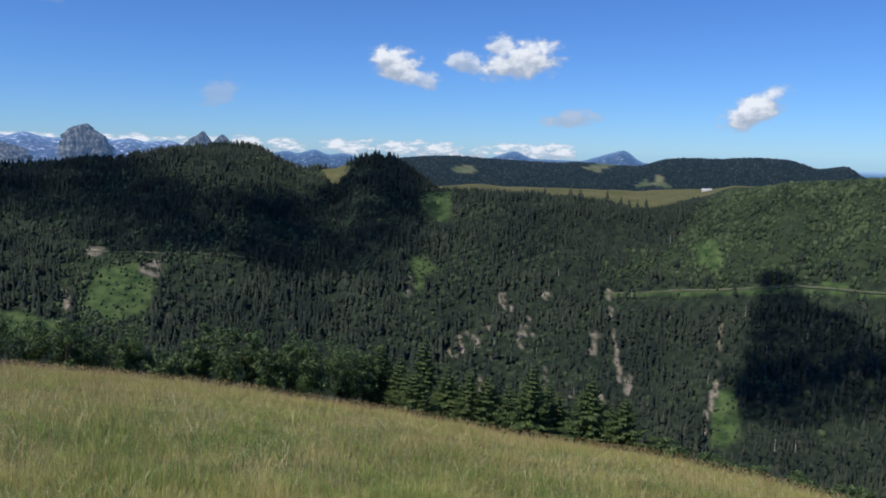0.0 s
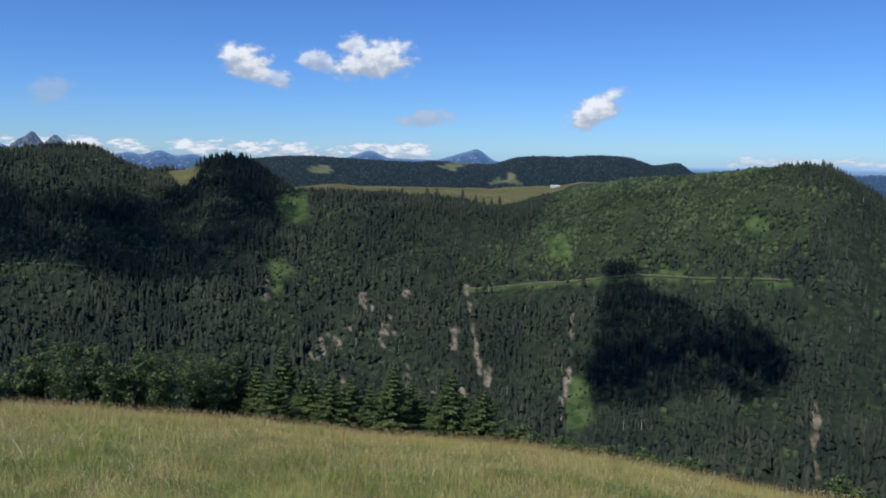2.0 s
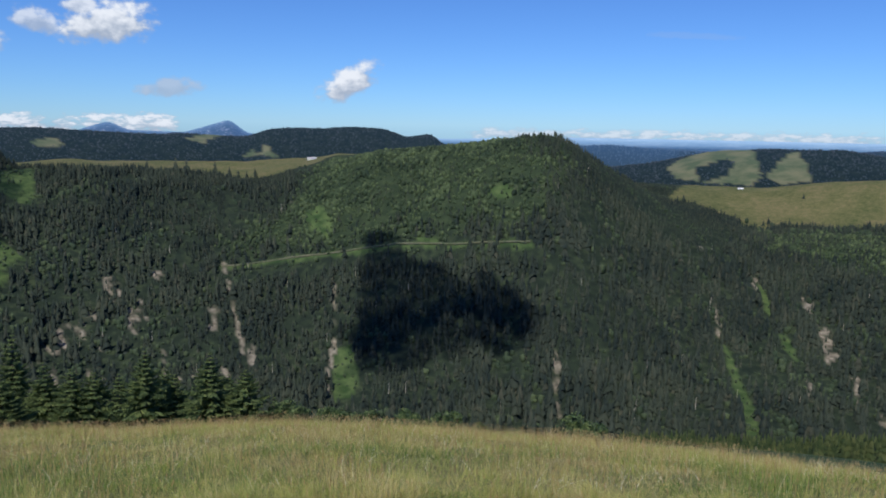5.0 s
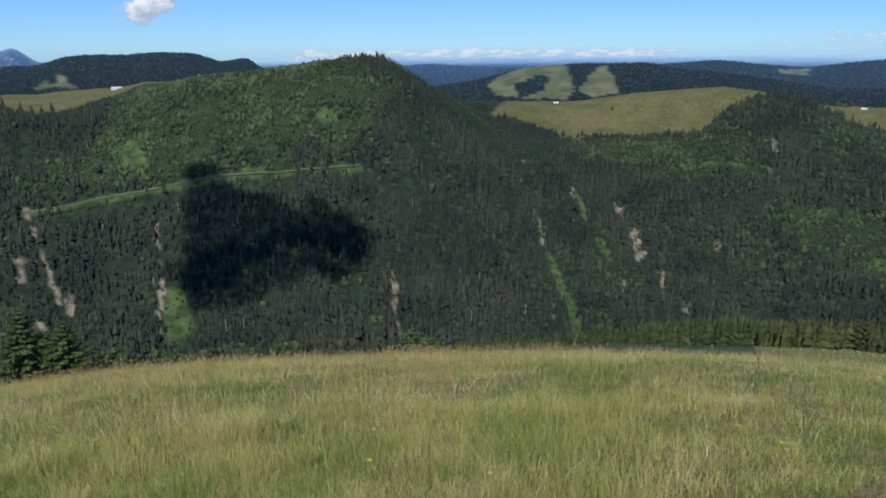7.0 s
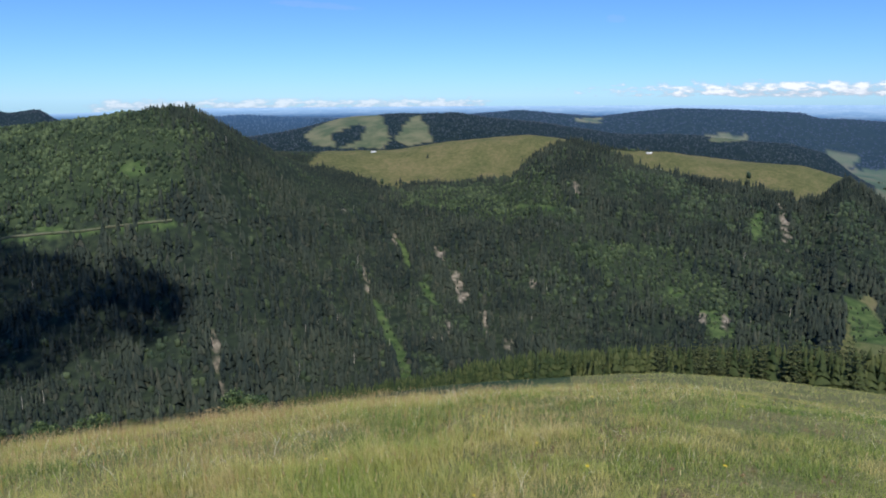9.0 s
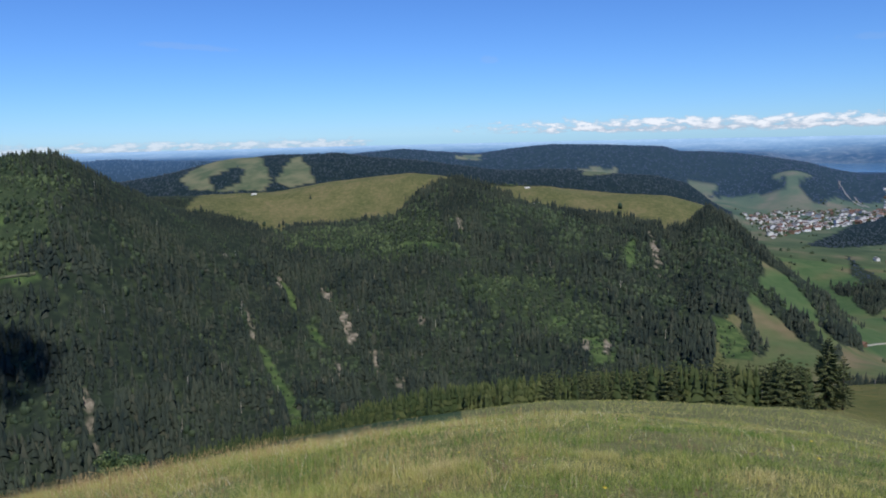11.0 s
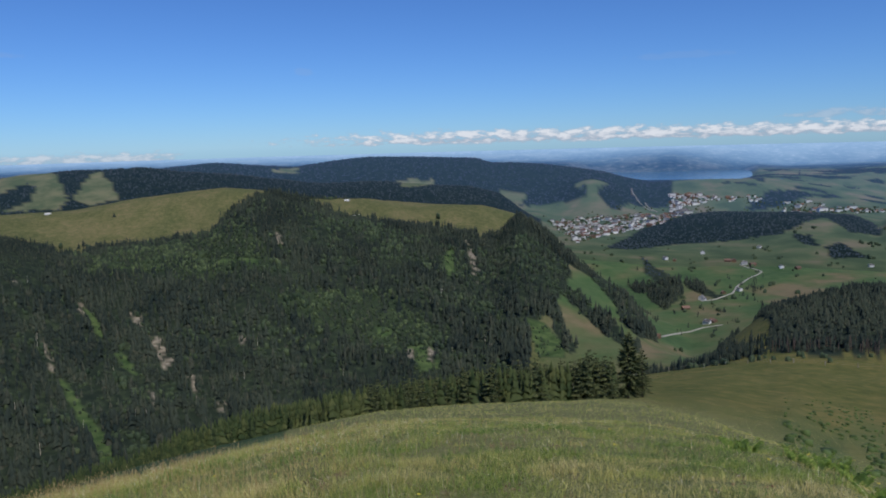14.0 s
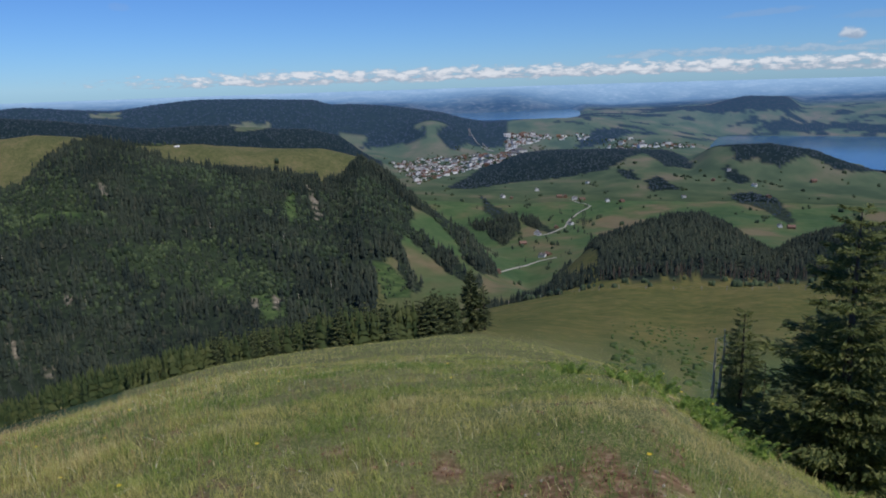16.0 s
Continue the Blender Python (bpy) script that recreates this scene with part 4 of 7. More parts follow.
def lake(name, label, z, headings, ranges):
    bm = bmesh.new()
    near = [bm.verts.new((ranges[0] * math.sin(radians(a)), ranges[0] * math.cos(radians(a)), z)) for a in headings]
    far = [bm.verts.new((ranges[1] * math.sin(radians(a)), ranges[1] * math.cos(radians(a)), z)) for a in headings]
    for i in range(len(headings) - 1):
        bm.faces.new((near[i], near[i + 1], far[i + 1], far[i]))
    me = bpy.data.meshes.new(name)
    bm.to_mesh(me)
    bm.free()
    me.materials.append(WATER_MAT)
    return tagged(new(name, me), label, "lake", kind="structure")


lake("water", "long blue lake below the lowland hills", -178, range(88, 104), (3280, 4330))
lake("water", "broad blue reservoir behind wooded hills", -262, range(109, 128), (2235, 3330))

# ---------------------------------------------------------------- woods
rs = np.random.RandomState(5)


def spruce_shape(seed, tiers=3, sides=5):
    """A small spruce, 1 high: stacked ragged skirts of branches."""
    q = np.random.RandomState(seed)
    verts, faces = [], []
    for k in range(tiers):
        base, top = 0.04 + q.uniform(.22, .32) * k, min(1.0, 0.46 + q.uniform(.24, .3) * k)
        if k == tiers - 1:
            top = 1.0
        radius = 0.165 * (1 - 0.27 * k)
        n = len(verts)
        verts.append((q.uniform(-.01, .01), q.uniform(-.01, .01), top))
        for s in range(sides):
            a = 2 * math.pi * (s + q.uniform(-.25, .25)) / sides
            rr = radius * (q.uniform(1.0, 1.35) if s % 2 else q.uniform(0.5, 0.8))
            verts.append((rr * math.cos(a), rr * math.sin(a), base + q.uniform(-.05, .06) + (.06 if s % 2 == 0 else -.03)))
        faces += [(n, n + 1 + s, n + 1 + (s + 1) % sides) for s in range(sides)]
    return np.array(verts), np.array(faces)


def round_shape(seed, lobes=2):
    """A small broadleaf crown, 1 high: a few uneven lobes."""
    q = np.random.RandomState(seed)
    verts, faces = [], []
    for lobe in range(lobes):
        bm = bmesh.new()
        bmesh.ops.create_icosphere(bm, subdivisions=1, radius=1)
        c = (q.uniform(-.22, .22), q.uniform(-.22, .22), q.uniform(0.3, 0.68))
        s = q.uniform(0.27, 0.4)
        n = len(verts)
        bm.verts.index_update()
        for v in bm.verts:
            f = s * q.uniform(0.7, 1.3)
            # the crown's flanks reach down to the ground
            verts.append((c[0] + v.co.x * f, c[1] + v.co.y * f, c[2] + v.co.z * f if v.co.z > -.1 else c[2] * q.uniform(-.5, .1) * abs(v.co.z)))
        faces += [tuple(n + v.index for v in f.verts) for f in bm.faces]
        bm.free()
    return np.array(verts), np.array(faces)


SPRUCES = [spruce_shape(s) for s in range(8)]
SPRUCES_FAR = [spruce_shape(s + 20, tiers=1, sides=6) for s in range(4)]
ROUNDS = [round_shape(s + 40) for s in range(6)]
THICKETS = [round_shape(s + 60, 1) for s in range(8)]


def stand(name, shapes, heading, rng, size, width, mat, label, category="wood", sink=0.4, smooth=True):
    """Many plants joined into one thing."""
    q = np.random.RandomState(len(heading))
    z = height(heading, rng) - np.maximum(sink, 0.18 * size)
    a = np.radians(heading)
    x, y = rng * np.sin(a), rng * np.cos(a)
    pick = q.randint(0, len(shapes), len(heading))
    turn = q.uniform(0, 2 * math.pi, len(heading))
    all_v, all_f, base = [], [], 0
    for k, (v, f) in enumerate(shapes):
        m = pick == k
        n = int(m.sum())
        if not n:
            continue
        ct, st = np.cos(turn[m])[:, None], np.sin(turn[m])[:, None]
        s, w = size[m][:, None], (size[m] * width[m])[:, None]
        px = (v[None, :, 0] * ct - v[None, :, 1] * st) * w + x[m][:, None]
        py = (v[None, :, 0] * st + v[None, :, 1] * ct) * w + y[m][:, None]
        pz = v[None, :, 2] * s + z[m][:, None]
        all_v.append(np.stack([px, py, pz], -1).reshape(-1, 3))
        all_f.append((f[None] + (np.arange(n) * len(v))[:, None, None] + base).reshape(-1, f.shape[1]))
        base += n * len(v)
    me = sheet(name, np.concatenate(all_v), np.concatenate(all_f), mat, smooth=smooth)
    return tagged(new(name, me), label, category, kind="stuff")


def scatter(h0, h1, r0, r1, spacing):
    n = int(radians(h1 - h0) * 0.5 * (r1 * r1 - r0 * r0) / spacing ** 2)
    return rs.uniform(h0, h1, n), np.sqrt(rs.uniform(r0 * r0, r1 * r1, n))


# the wooded mountainside across the gorge: stands of uneven age, with broadleaf groups between
def shrubby(heading, rng):
    """Scrub, with borders that fray into the spruce."""
    n = len(heading)
    return zone("shrub", heading + rs.normal(0, .55, n) + 3.5 * (rough_sum(heading * .8, rng / 60, 71) - .5),
                rng * (1 + rs.normal(0, .012, n) + .07 * (rough_sum(heading * .8, rng / 60, 72) - .5)))


def crest_share(heading, rng):
    """Trees stay low and few on the wind-swept crests."""
    near_saddle = np.clip((rng - 1180) / 120, 0, 1) * ((heading > -1) & (heading < 24))
    hilltop = np.clip((rng - 930) / 60, 0, 1) * ((heading > 18) & (heading < 50))
    return 1 - 0.6 * near_saddle - 0.42 * hilltop


h, r = scatter(-38, 98, 570, 1500, 5.5)
n = len(h)
k = cover(h, r)
bush = shrubby(h, r)
k = np.where(((k == 1) | (k == 2)), np.where(bush, 2, 1), k)
X, Y = r * np.sin(np.radians(h)), r * np.cos(np.radians(h))
old = rough_sum(X / 55, Y / 55, 52)
# broadleaf belts run slantwise up the slope
across, slant = np.radians(h) * 850, np.tanh((35 - h) / 10)
group = rough_sum((across + .5 * slant * r) / 120, (r - .55 * slant * across) / 42, 55) + .35 * (rough_sum(X / 16, Y / 16, 56) - .5)
gap = rough_sum(X / 22, Y / 22, 51)
crest = crest_share(h, r)
dice = rs.uniform(0, 1, n)
leafy_group = (group > .56) & ((h < 36) | (h > 54) | (group > .66))
spr = (k == 1) & (dice < np.clip((gap - .3) * 6, .22, 1)) & (~leafy_group | (rs.uniform(0, 1, n) < .3))
spr |= (k == 4) & (dice < .5)
spr &= (crest > .5) | (rs.uniform(0, 1, n) < .45)
tall = (5.5 + 11 * np.clip(old * 1.5 - .25, 0, 1) + rs.uniform(-2.5, 4, n) * (.6 + old)) * crest
tall *= np.interp(r, [650, 900, 1150], [1.45, 1.35, 1.05])
# the gullies keep their lower edge free of tall trees
open_above = np.isin(cover(h, r + 7), (3, 4)) | np.isin(cover(h, r + 15), (3, 4)) | np.isin(cover(h, r + 23), (3, 4))
tall[open_above] *= 0.4
spr &= ~open_above | (dice < .35)
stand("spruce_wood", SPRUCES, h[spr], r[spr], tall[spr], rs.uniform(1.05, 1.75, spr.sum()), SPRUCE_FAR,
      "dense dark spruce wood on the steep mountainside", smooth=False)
mix = ((k == 1) & ~spr & leafy_group & (dice < .9)) | ((k == 1) & ~spr & (rs.uniform(0, 1, n) < .12)) | ((k == 3) & (dice < .34 + .4 * (gap > .48))) | ((k == 4) & (dice > 0.93))
stand("broadleaf_scrub", ROUNDS[:1] + THICKETS, h[mix], r[mix], (3 + 6 * rs.uniform(0, 1, mix.sum()) ** 1.5) * crest[mix] * np.where(k[mix] == 3, .62, np.where(open_above[mix], .5, 1)), rs.uniform(.8, 1.25, mix.sum()), BROAD_FAR,
      "green broadleaf groups and young trees on the slope")
young = (k == 2) & (dice < np.clip((rough_sum(X / 28, Y / 22, 58) - .34) * 4, .1, .9) + .3 * (h > 45))
stand("spruce_wood", SPRUCES, h[young], r[young], rs.uniform(3.5, 9.5, young.sum()) * crest[young], rs.uniform(1.2, 2.0, young.sum()), SPRUCE_FAR,
      "scattered young spruces among the scrub")
h2, r2 = scatter(-38, 96, 570, 1400, 3.6)
scrub = np.isin(cover(h2, r2), (1, 2)) & shrubby(h2, r2)
X, Y = r2 * np.sin(np.radians(h2)), r2 * np.cos(np.radians(h2))
close = rough_sum(X / 24, Y / 18, 57)
scrub &= rs.uniform(0, 1, len(h2)) < np.clip((close - .3) * 4, .45, 1) * np.where(h2 > 45, .75, 1)
h2, r2, close = h2[scrub], r2[scrub], close[scrub]
stand("broadleaf_scrub", THICKETS, h2, r2, 1.8 + 7.5 * close * rs.uniform(.25, 1.25, len(h2)), rs.uniform(.8, 1.4, len(h2)), SCRUB_FAR,
      "close light green scrub and young beech on the hillside")
# bleached dead trunks among the living trees
h, r = scatter(-2, 86, 620, 1000, 50)
k = (cover(h, r) == 1) & (rough_sum(h * .9, r / 60, 95) > .42)
v, f = tube([(0, 0, 0), (.01, .004, .5), (.0, .01, 1)], (.03, .024, .012), 4)
stand("dead_trunks", [(v, f)], h[k], r[k], rs.uniform(8, 14, k.sum()), rs.uniform(.5, .8, k.sum()), DEAD_BARK, "bleached grey dead trunks standing in the wood", "dead trees")
# woods on the hill beyond the saddle
h, r = scatter(96, 127, 245, 560, 2.9)
k = cover(h, r) == 1
stand("spruce_wood", SPRUCES, h[k], r[k], 2.2 + 3.8 * rough_sum(h[k] * 3, r[k] / 14, 64) + rs.uniform(-1.2, 1.6, k.sum()), rs.uniform(1.3, 2.1, k.sum()), SPRUCE_FAR,
      "dark spruce wood on a rounded hill beyond the pasture", smooth=False)
# bare lower trunks along the foot of that wood
h, r = scatter(102, 124, 240, 262, 3.2)
k = cover(h, r) == 1
v, f = tube([(0, 0, 0), (.004, .004, .5), (.0, .006, 1)], (.045, .04, .02), 5)
stand("spruce_trunks", [(v, f)], h[k], r[k], rs.uniform(3, 5, k.sum()), rs.uniform(.7, 1.1, k.sum()), BARK, "bare lower trunks along the foot of the spruce wood", "trunks")
# the tail of that wood along the rim of the saddle
h, r = scatter(92.5, 102.5, 228, 300, 2.6)
k = (r > np.interp(h, [92.5, 96, 99, 102.5], [236, 236, 240, 250])) & (rough_sum(h * 2, r / 12, 66) > .38)
stand("spruce_wood", SPRUCES, h[k], r[k], rs.uniform(2.5, 6.5, k.sum()), rs.uniform(1.0, 1.6, k.sum()), SPRUCE_FAR,
      "loose row of dark spruces behind the pasture rim")
# woods of the valley and the second range
h, r = scatter(-10, 127, 1500, 2420, 10.5)
k = cover(h, r) == 1
k &= (h > 85) | (r > 1950)
stand("far_wood", SPRUCES_FAR, h[k], r[k], rs.uniform(2.2, 5, k.sum()) * (.6 + .8 * rough_sum(h[k] * 2, r[k] / 60, 63)), rs.uniform(2.6, 4.4, k.sum()), THIN_HAZE_WOOD,
      "dark woods on the farther hills with thin painted haze")
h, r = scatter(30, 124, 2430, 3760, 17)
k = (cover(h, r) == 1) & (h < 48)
stand("far_wood", SPRUCES_FAR, h[k], r[k], rs.uniform(5, 9, k.sum()), rs.uniform(2.0, 3.0, k.sum()), FAR_HAZE_WOOD,
      "woods on the most distant hills with pale blue painted haze")
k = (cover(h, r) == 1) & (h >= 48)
stand("far_wood", SPRUCES_FAR, h[k], r[k], rs.uniform(2.8, 5, k.sum()), rs.uniform(5, 7, k.sum()), HAZE_GLOW_WOOD,
      "woods on the farthest wooded range with bluish painted haze")
h, r = scatter(92.5, 102, 960, 1620, 8)
k = (cover(h, r) == 0) & (rough_sum(h * 2.2, r / 35, 67) > .68)
stand("spruce_wood", SPRUCES, h[k], r[k], rs.uniform(5, 11, k.sum()), rs.uniform(1.1, 1.7, k.sum()), SPRUCE_FAR, "dark groups of spruce on the spur above the farms")
# single trees and copses on the pastures and in the fields
h, r = scatter(86, 126, 900, 2300, 25)
k = (cover(h, r) == 0) & (rough_sum(h * 1.6, r / 60, 61) > 0.66)
stand("field_trees", ROUNDS, h[k], r[k], rs.uniform(5, 11, k.sum()), rs.uniform(0.8, 1.2, k.sum()), BROAD_FAR,
      "single trees and hedges between the valley fields")


# ---------------------------------------------------------------- clouds overhead that shade the slopes
def build_cloud(nt, bsdf, dense=0.27):
    bsdf.inputs["Base Color"].default_value = (0.9, 0.9, 0.92, 1)
    bsdf.inputs["Roughness"].default_value = 1.0
    thin = nt.nodes.new("ShaderNodeBsdfTransparent")
    part_way = nt.nodes.new("ShaderNodeMixShader")
    part_way.inputs[0].default_value = dense
    nt.links.new(thin.outputs[0], part_way.inputs[1])
    nt.links.new(bsdf.outputs[0], part_way.inputs[2])
    nt.links.new(part_way.outputs[0], nt.nodes["Material Output"].inputs[0])


CLOUD = material("thin_cloud", build_cloud)
CLOUD_DENSE = material("dense_cloud", lambda nt, bsdf: build_cloud(nt, bsdf, 0.31))


def cloud(label, over, outline, step, seed, mat=CLOUD):
    """A cumulus so high above an outline (heading, range) that its shadow fills it."""
    q = np.random.RandomState(seed)
    bm = bmesh.new()
    bmesh.ops.create_icosphere(bm, subdivisions=2, radius=1)
    bm.verts.index_update()
    ball = [v.co.copy() for v in bm.verts]
    skin = [tuple(v.index for v in f.verts) for f in bm.faces]
    bm.free()
    pts = np.array([(rr * math.sin(radians(a)), rr * math.cos(radians(a))) for a, rr in outline])
    gx, gy = np.meshgrid(np.arange(pts[:, 0].min(), pts[:, 0].max(), step), np.arange(pts[:, 1].min(), pts[:, 1].max(), step))
    gx, gy = gx.ravel() + q.uniform(-.25, .25, gx.size) * step, gy.ravel() + q.uniform(-.25, .25, gx.size) * step
    ok = inside(gx, gy, [tuple(p) for p in pts])
    verts, faces = [], []
    for x, y in zip(gx[ok], gy[ok]):
        a, rr = math.degrees(math.atan2(x, y)), math.hypot(x, y)
        c = spot(a, rr) + SUN_DIR * (over / SUN_DIR.z) + Vector((0, 0, q.uniform(-.5, .8) * step))
        n, s = len(verts), step * q.uniform(.85, 1.1)
        verts += [c + Vector((v.x, v.y, v.z * .7)) * s * (1 + .35 * noise.fractal(v * 2.2 + c, 0.8, 2.0, 3)) for v in ball]
        faces += [tuple(n + i for i in f) for f in skin]
    return tagged(new("cloud", sheet("cloud", verts, faces, mat, True)), label, "cloud", kind="structure")


cloud("wide white cumulus cloud high over the valley", 700,
      [(-36, 1430), (-36, 1110), (-30, 1110), (-27, 1060), (-25, 1010), (-21.5, 950), (-18.8, 953), (-14.1, 920), (-8.6, 927), (-6.1, 915), (-3.5, 940),
       (-1.6, 1003), (-1.7, 1151), (-2.5, 1340), (-7, 1340), (-7.3, 1224), (-9.5, 1205), (-12.8, 1140), (-16, 1085), (-18.7, 1125), (-22.1, 1250), (-23, 1430)], 36, 1)
cloud("small ragged white cumulus cloud over the valley", 400,
      [(23.2, 893), (24, 897), (25.6, 878), (26.1, 848), (28.9, 823), (31.7, 785), (32.1, 810), (33.4, 793), (35.1, 780), (36, 762), (36.3, 725), (35, 732), (32.4, 752),
       (29.9, 757), (27.3, 748), (26.8, 735), (25.9, 718), (23.5, 718), (22.2, 725), (23.0, 790)], 7, 2, CLOUD_DENSE)
cloud("thin trailing veil of a small cumulus cloud", 430,
      [(22.3, 760), (25.5, 770), (30, 775), (36.6, 760), (36.8, 715), (34, 705), (29, 715), (26, 690), (22.3, 690)], 14, 4)


# bushes and small trees along the rim of the saddle
h, r = scatter(96, 124, 226, 240, 5.5)
k = rs.uniform(0, 1, len(h)) < .85
stand("rim_bushes", ROUNDS, h[k], r[k], rs.uniform(1.2, 3.2, k.sum()), rs.uniform(.7, 1.1, k.sum()), BROAD_FAR, "green bushes and small trees along the pasture rim", "bushes")


# ---------------------------------------------------------------- near plants
def spruce_parts(tall, radius, seed, whorls=16, arms=9, twigs=6, lean=0.0, gaps=0.0, droop=0.25, first=0.06, taper=0.85, fine=0.32, thick=1.0):
    """A trunk and a crown of drooping branches with side twigs; both as arrays."""
    q = np.random.RandomState(seed)
    v, f = [], []
    for k in range(whorls):
        t = first + (0.985 - first) * (k / (whorls - 1)) ** 0.95
        z = tall * t
        reach = radius * (1 - t) ** taper + 0.03 * tall * 0.4
        n = max(4, int(arms * (1 - 0.5 * t)))
        turn = q.uniform(0, 6.28)
        for b in range(n):
            if q.uniform() < gaps * (1 - t):
                continue
            a = turn + 6.283 * (b + q.uniform(-.3, .3)) / n
            length = reach * q.uniform(0.72, 1.15)
            ca, sa = math.cos(a), math.sin(a)
            steps = twigs
            for s in range(steps):
                u = (s + 0.6) / steps
                rise = length * (0.28 * t - droop * u * (1 - t) + 0.16 * u * u)
                x, y, zz = length * u * ca, length * u * sa, z + rise
                side = length * (fine * (1 - 0.6 * u)) * q.uniform(0.7, 1.3) + 0.02
                width = thick * (0.13 * side + 0.0035 * tall)
                for sign in (-1, 1) if s % 3 else (-1, 1, 0.2):
                    aa = a + sign * q.uniform(0.55, 0.95)
                    dx, dy = math.cos(aa), math.sin(aa)
                    hang = -side * q.uniform(0.1, 0.4)
                    m = len(v)
                    v += [(x, y, zz + 0.01), (x + dx * side * .55 - dy * width * .5 * sign, y + dy * side * .55 + dx * width * .5 * sign, zz + hang * .5 + q.uniform(-.3, .1) * width),
                          (x + dx * side, y + dy * side, zz + hang),
                          (x + dx * side * .5 + dy * width * .5 * sign, y + dy * side * .5 - dx * width * .5 * sign, zz + hang * .5 - width * q.uniform(.2, .7))]
                    f += [(m, m + 1, m + 2), (m, m + 2, m + 3)]
            m = len(v)
            w = 0.07 * length + 0.02
            tip = z + length * (0.28 * t - droop * (1 - t) + 0.16)
            v += [(-sa * w * .5, ca * w * .5, z), (sa * w * .5, -ca * w * .5, z), (length * 1.05 * ca, length * 1.05 * sa, tip), (length * .6 * ca, length * .6 * sa, z - .25 * length * droop - w)]
            f += [(m, m + 1, m + 2), (m, m + 2, m + 3)]
    v = np.array(v)
    v[:, 0] += lean * v[:, 2]
    trunk_v, trunk_f = tube([(lean * tall * t, 0, tall * t) for t in (0, .25, .5, .75, .97)],
                            [0.022 * tall * (1 - t) + 0.006 for t in (0, .25, .5, .75, .97)])
    return v, np.array(f), trunk_v, trunk_f


def tufted_parts(tall, radius, seed, whorls=24, arms=10, tufts=60, gaps=0.2, droop=0.2, first=0.04, taper=0.75, lean=0.0):
    """A trunk and a crown of fan-shaped branches made of many small needle sprays."""
    q = np.random.RandomState(seed)
    vs = []
    for k in range(whorls):
        t = first + (0.99 - first) * (k + q.uniform(-.3, .3)) / whorls
        reach = radius * (1 - max(t, 0)) ** taper * q.uniform(.82, 1.1) + 0.02 * tall
        n = max(4, int(arms * (1 - 0.45 * t)))
        turn = q.uniform(0, 6.28)
        for b in range(n):
            if q.uniform() < gaps:
                continue
            a = turn + 6.283 * (b + q.uniform(-.35, .35)) / n
            length = reach * q.uniform(0.6, 1.15)
            m = max(10, int(tufts * length / radius))
            u = q.uniform(.12, 1.0, m) ** .8
            off = q.normal(0, 1, m) * .17 * length * (np.sin(np.pi * np.clip(u, 0, 1) ** .8) + .18)
            up = length * (0.3 * t + .05 - droop * u * (1 - t) + 0.2 * u * u) + q.normal(0, .035, m) * length
            c = np.stack([length * u, off, tall * t + up], -1)
            d = np.stack([q.uniform(.5, 1.1, m), off / (length * .2 + .01) * .6 + q.normal(0, .35, m), q.normal(.02, .28, m)], -1)
            d /= np.linalg.norm(d, axis=1)[:, None]
            s = (0.012 * tall + .028 * length) * q.uniform(.6, 1.3, m)[:, None]
            w = np.cross(d, q.normal(0, .55, (m, 3)) + np.array([0, 0, 1.5]))
            w /= np.linalg.norm(w, axis=1)[:, None] + 1e-6
            quad = np.stack([c - d * s * .6, c + w * s * .2, c + d * s, c - w * s * .2], 1).reshape(-1, 3)
            ca, sa = math.cos(a), math.sin(a)
            vs.append(np.stack([quad[:, 0] * ca - quad[:, 1] * sa, quad[:, 0] * sa + quad[:, 1] * ca, quad[:, 2]], -1))
    v = np.concatenate(vs)
    v[:, 0] += lean * v[:, 2]
    trunk_v, trunk_f = tube([(lean * tall * t, 0, tall * t) for t in (0, .25, .5, .75, .97)],
                            [0.022 * tall * (1 - t) + 0.006 for t in (0, .25, .5, .75, .97)])
    return v, np.arange(len(v)).reshape(-1, 4), trunk_v, trunk_f


def conifer(name, label, heading, rng, tall, radius, seed, needles=SPRUCE_NEAR, group="", sink=0.1, **shape):
    v, f, tv, tf = (tufted_parts if "tufts" in shape else spruce_parts)(tall, radius, seed, **shape)
    ob = root(name, label, "tree", group)
    part_mesh("trunk", sheet("trunk", tv, tf, BARK, True), ob)
    part_mesh("crown", sheet("crown", v, f, needles), ob)
    p = spot(heading, rng, -sink)
    ob.matrix_basis = pose(p.x, p.y, p.z, 0, 0, seed * 37 % 360)
    return ob


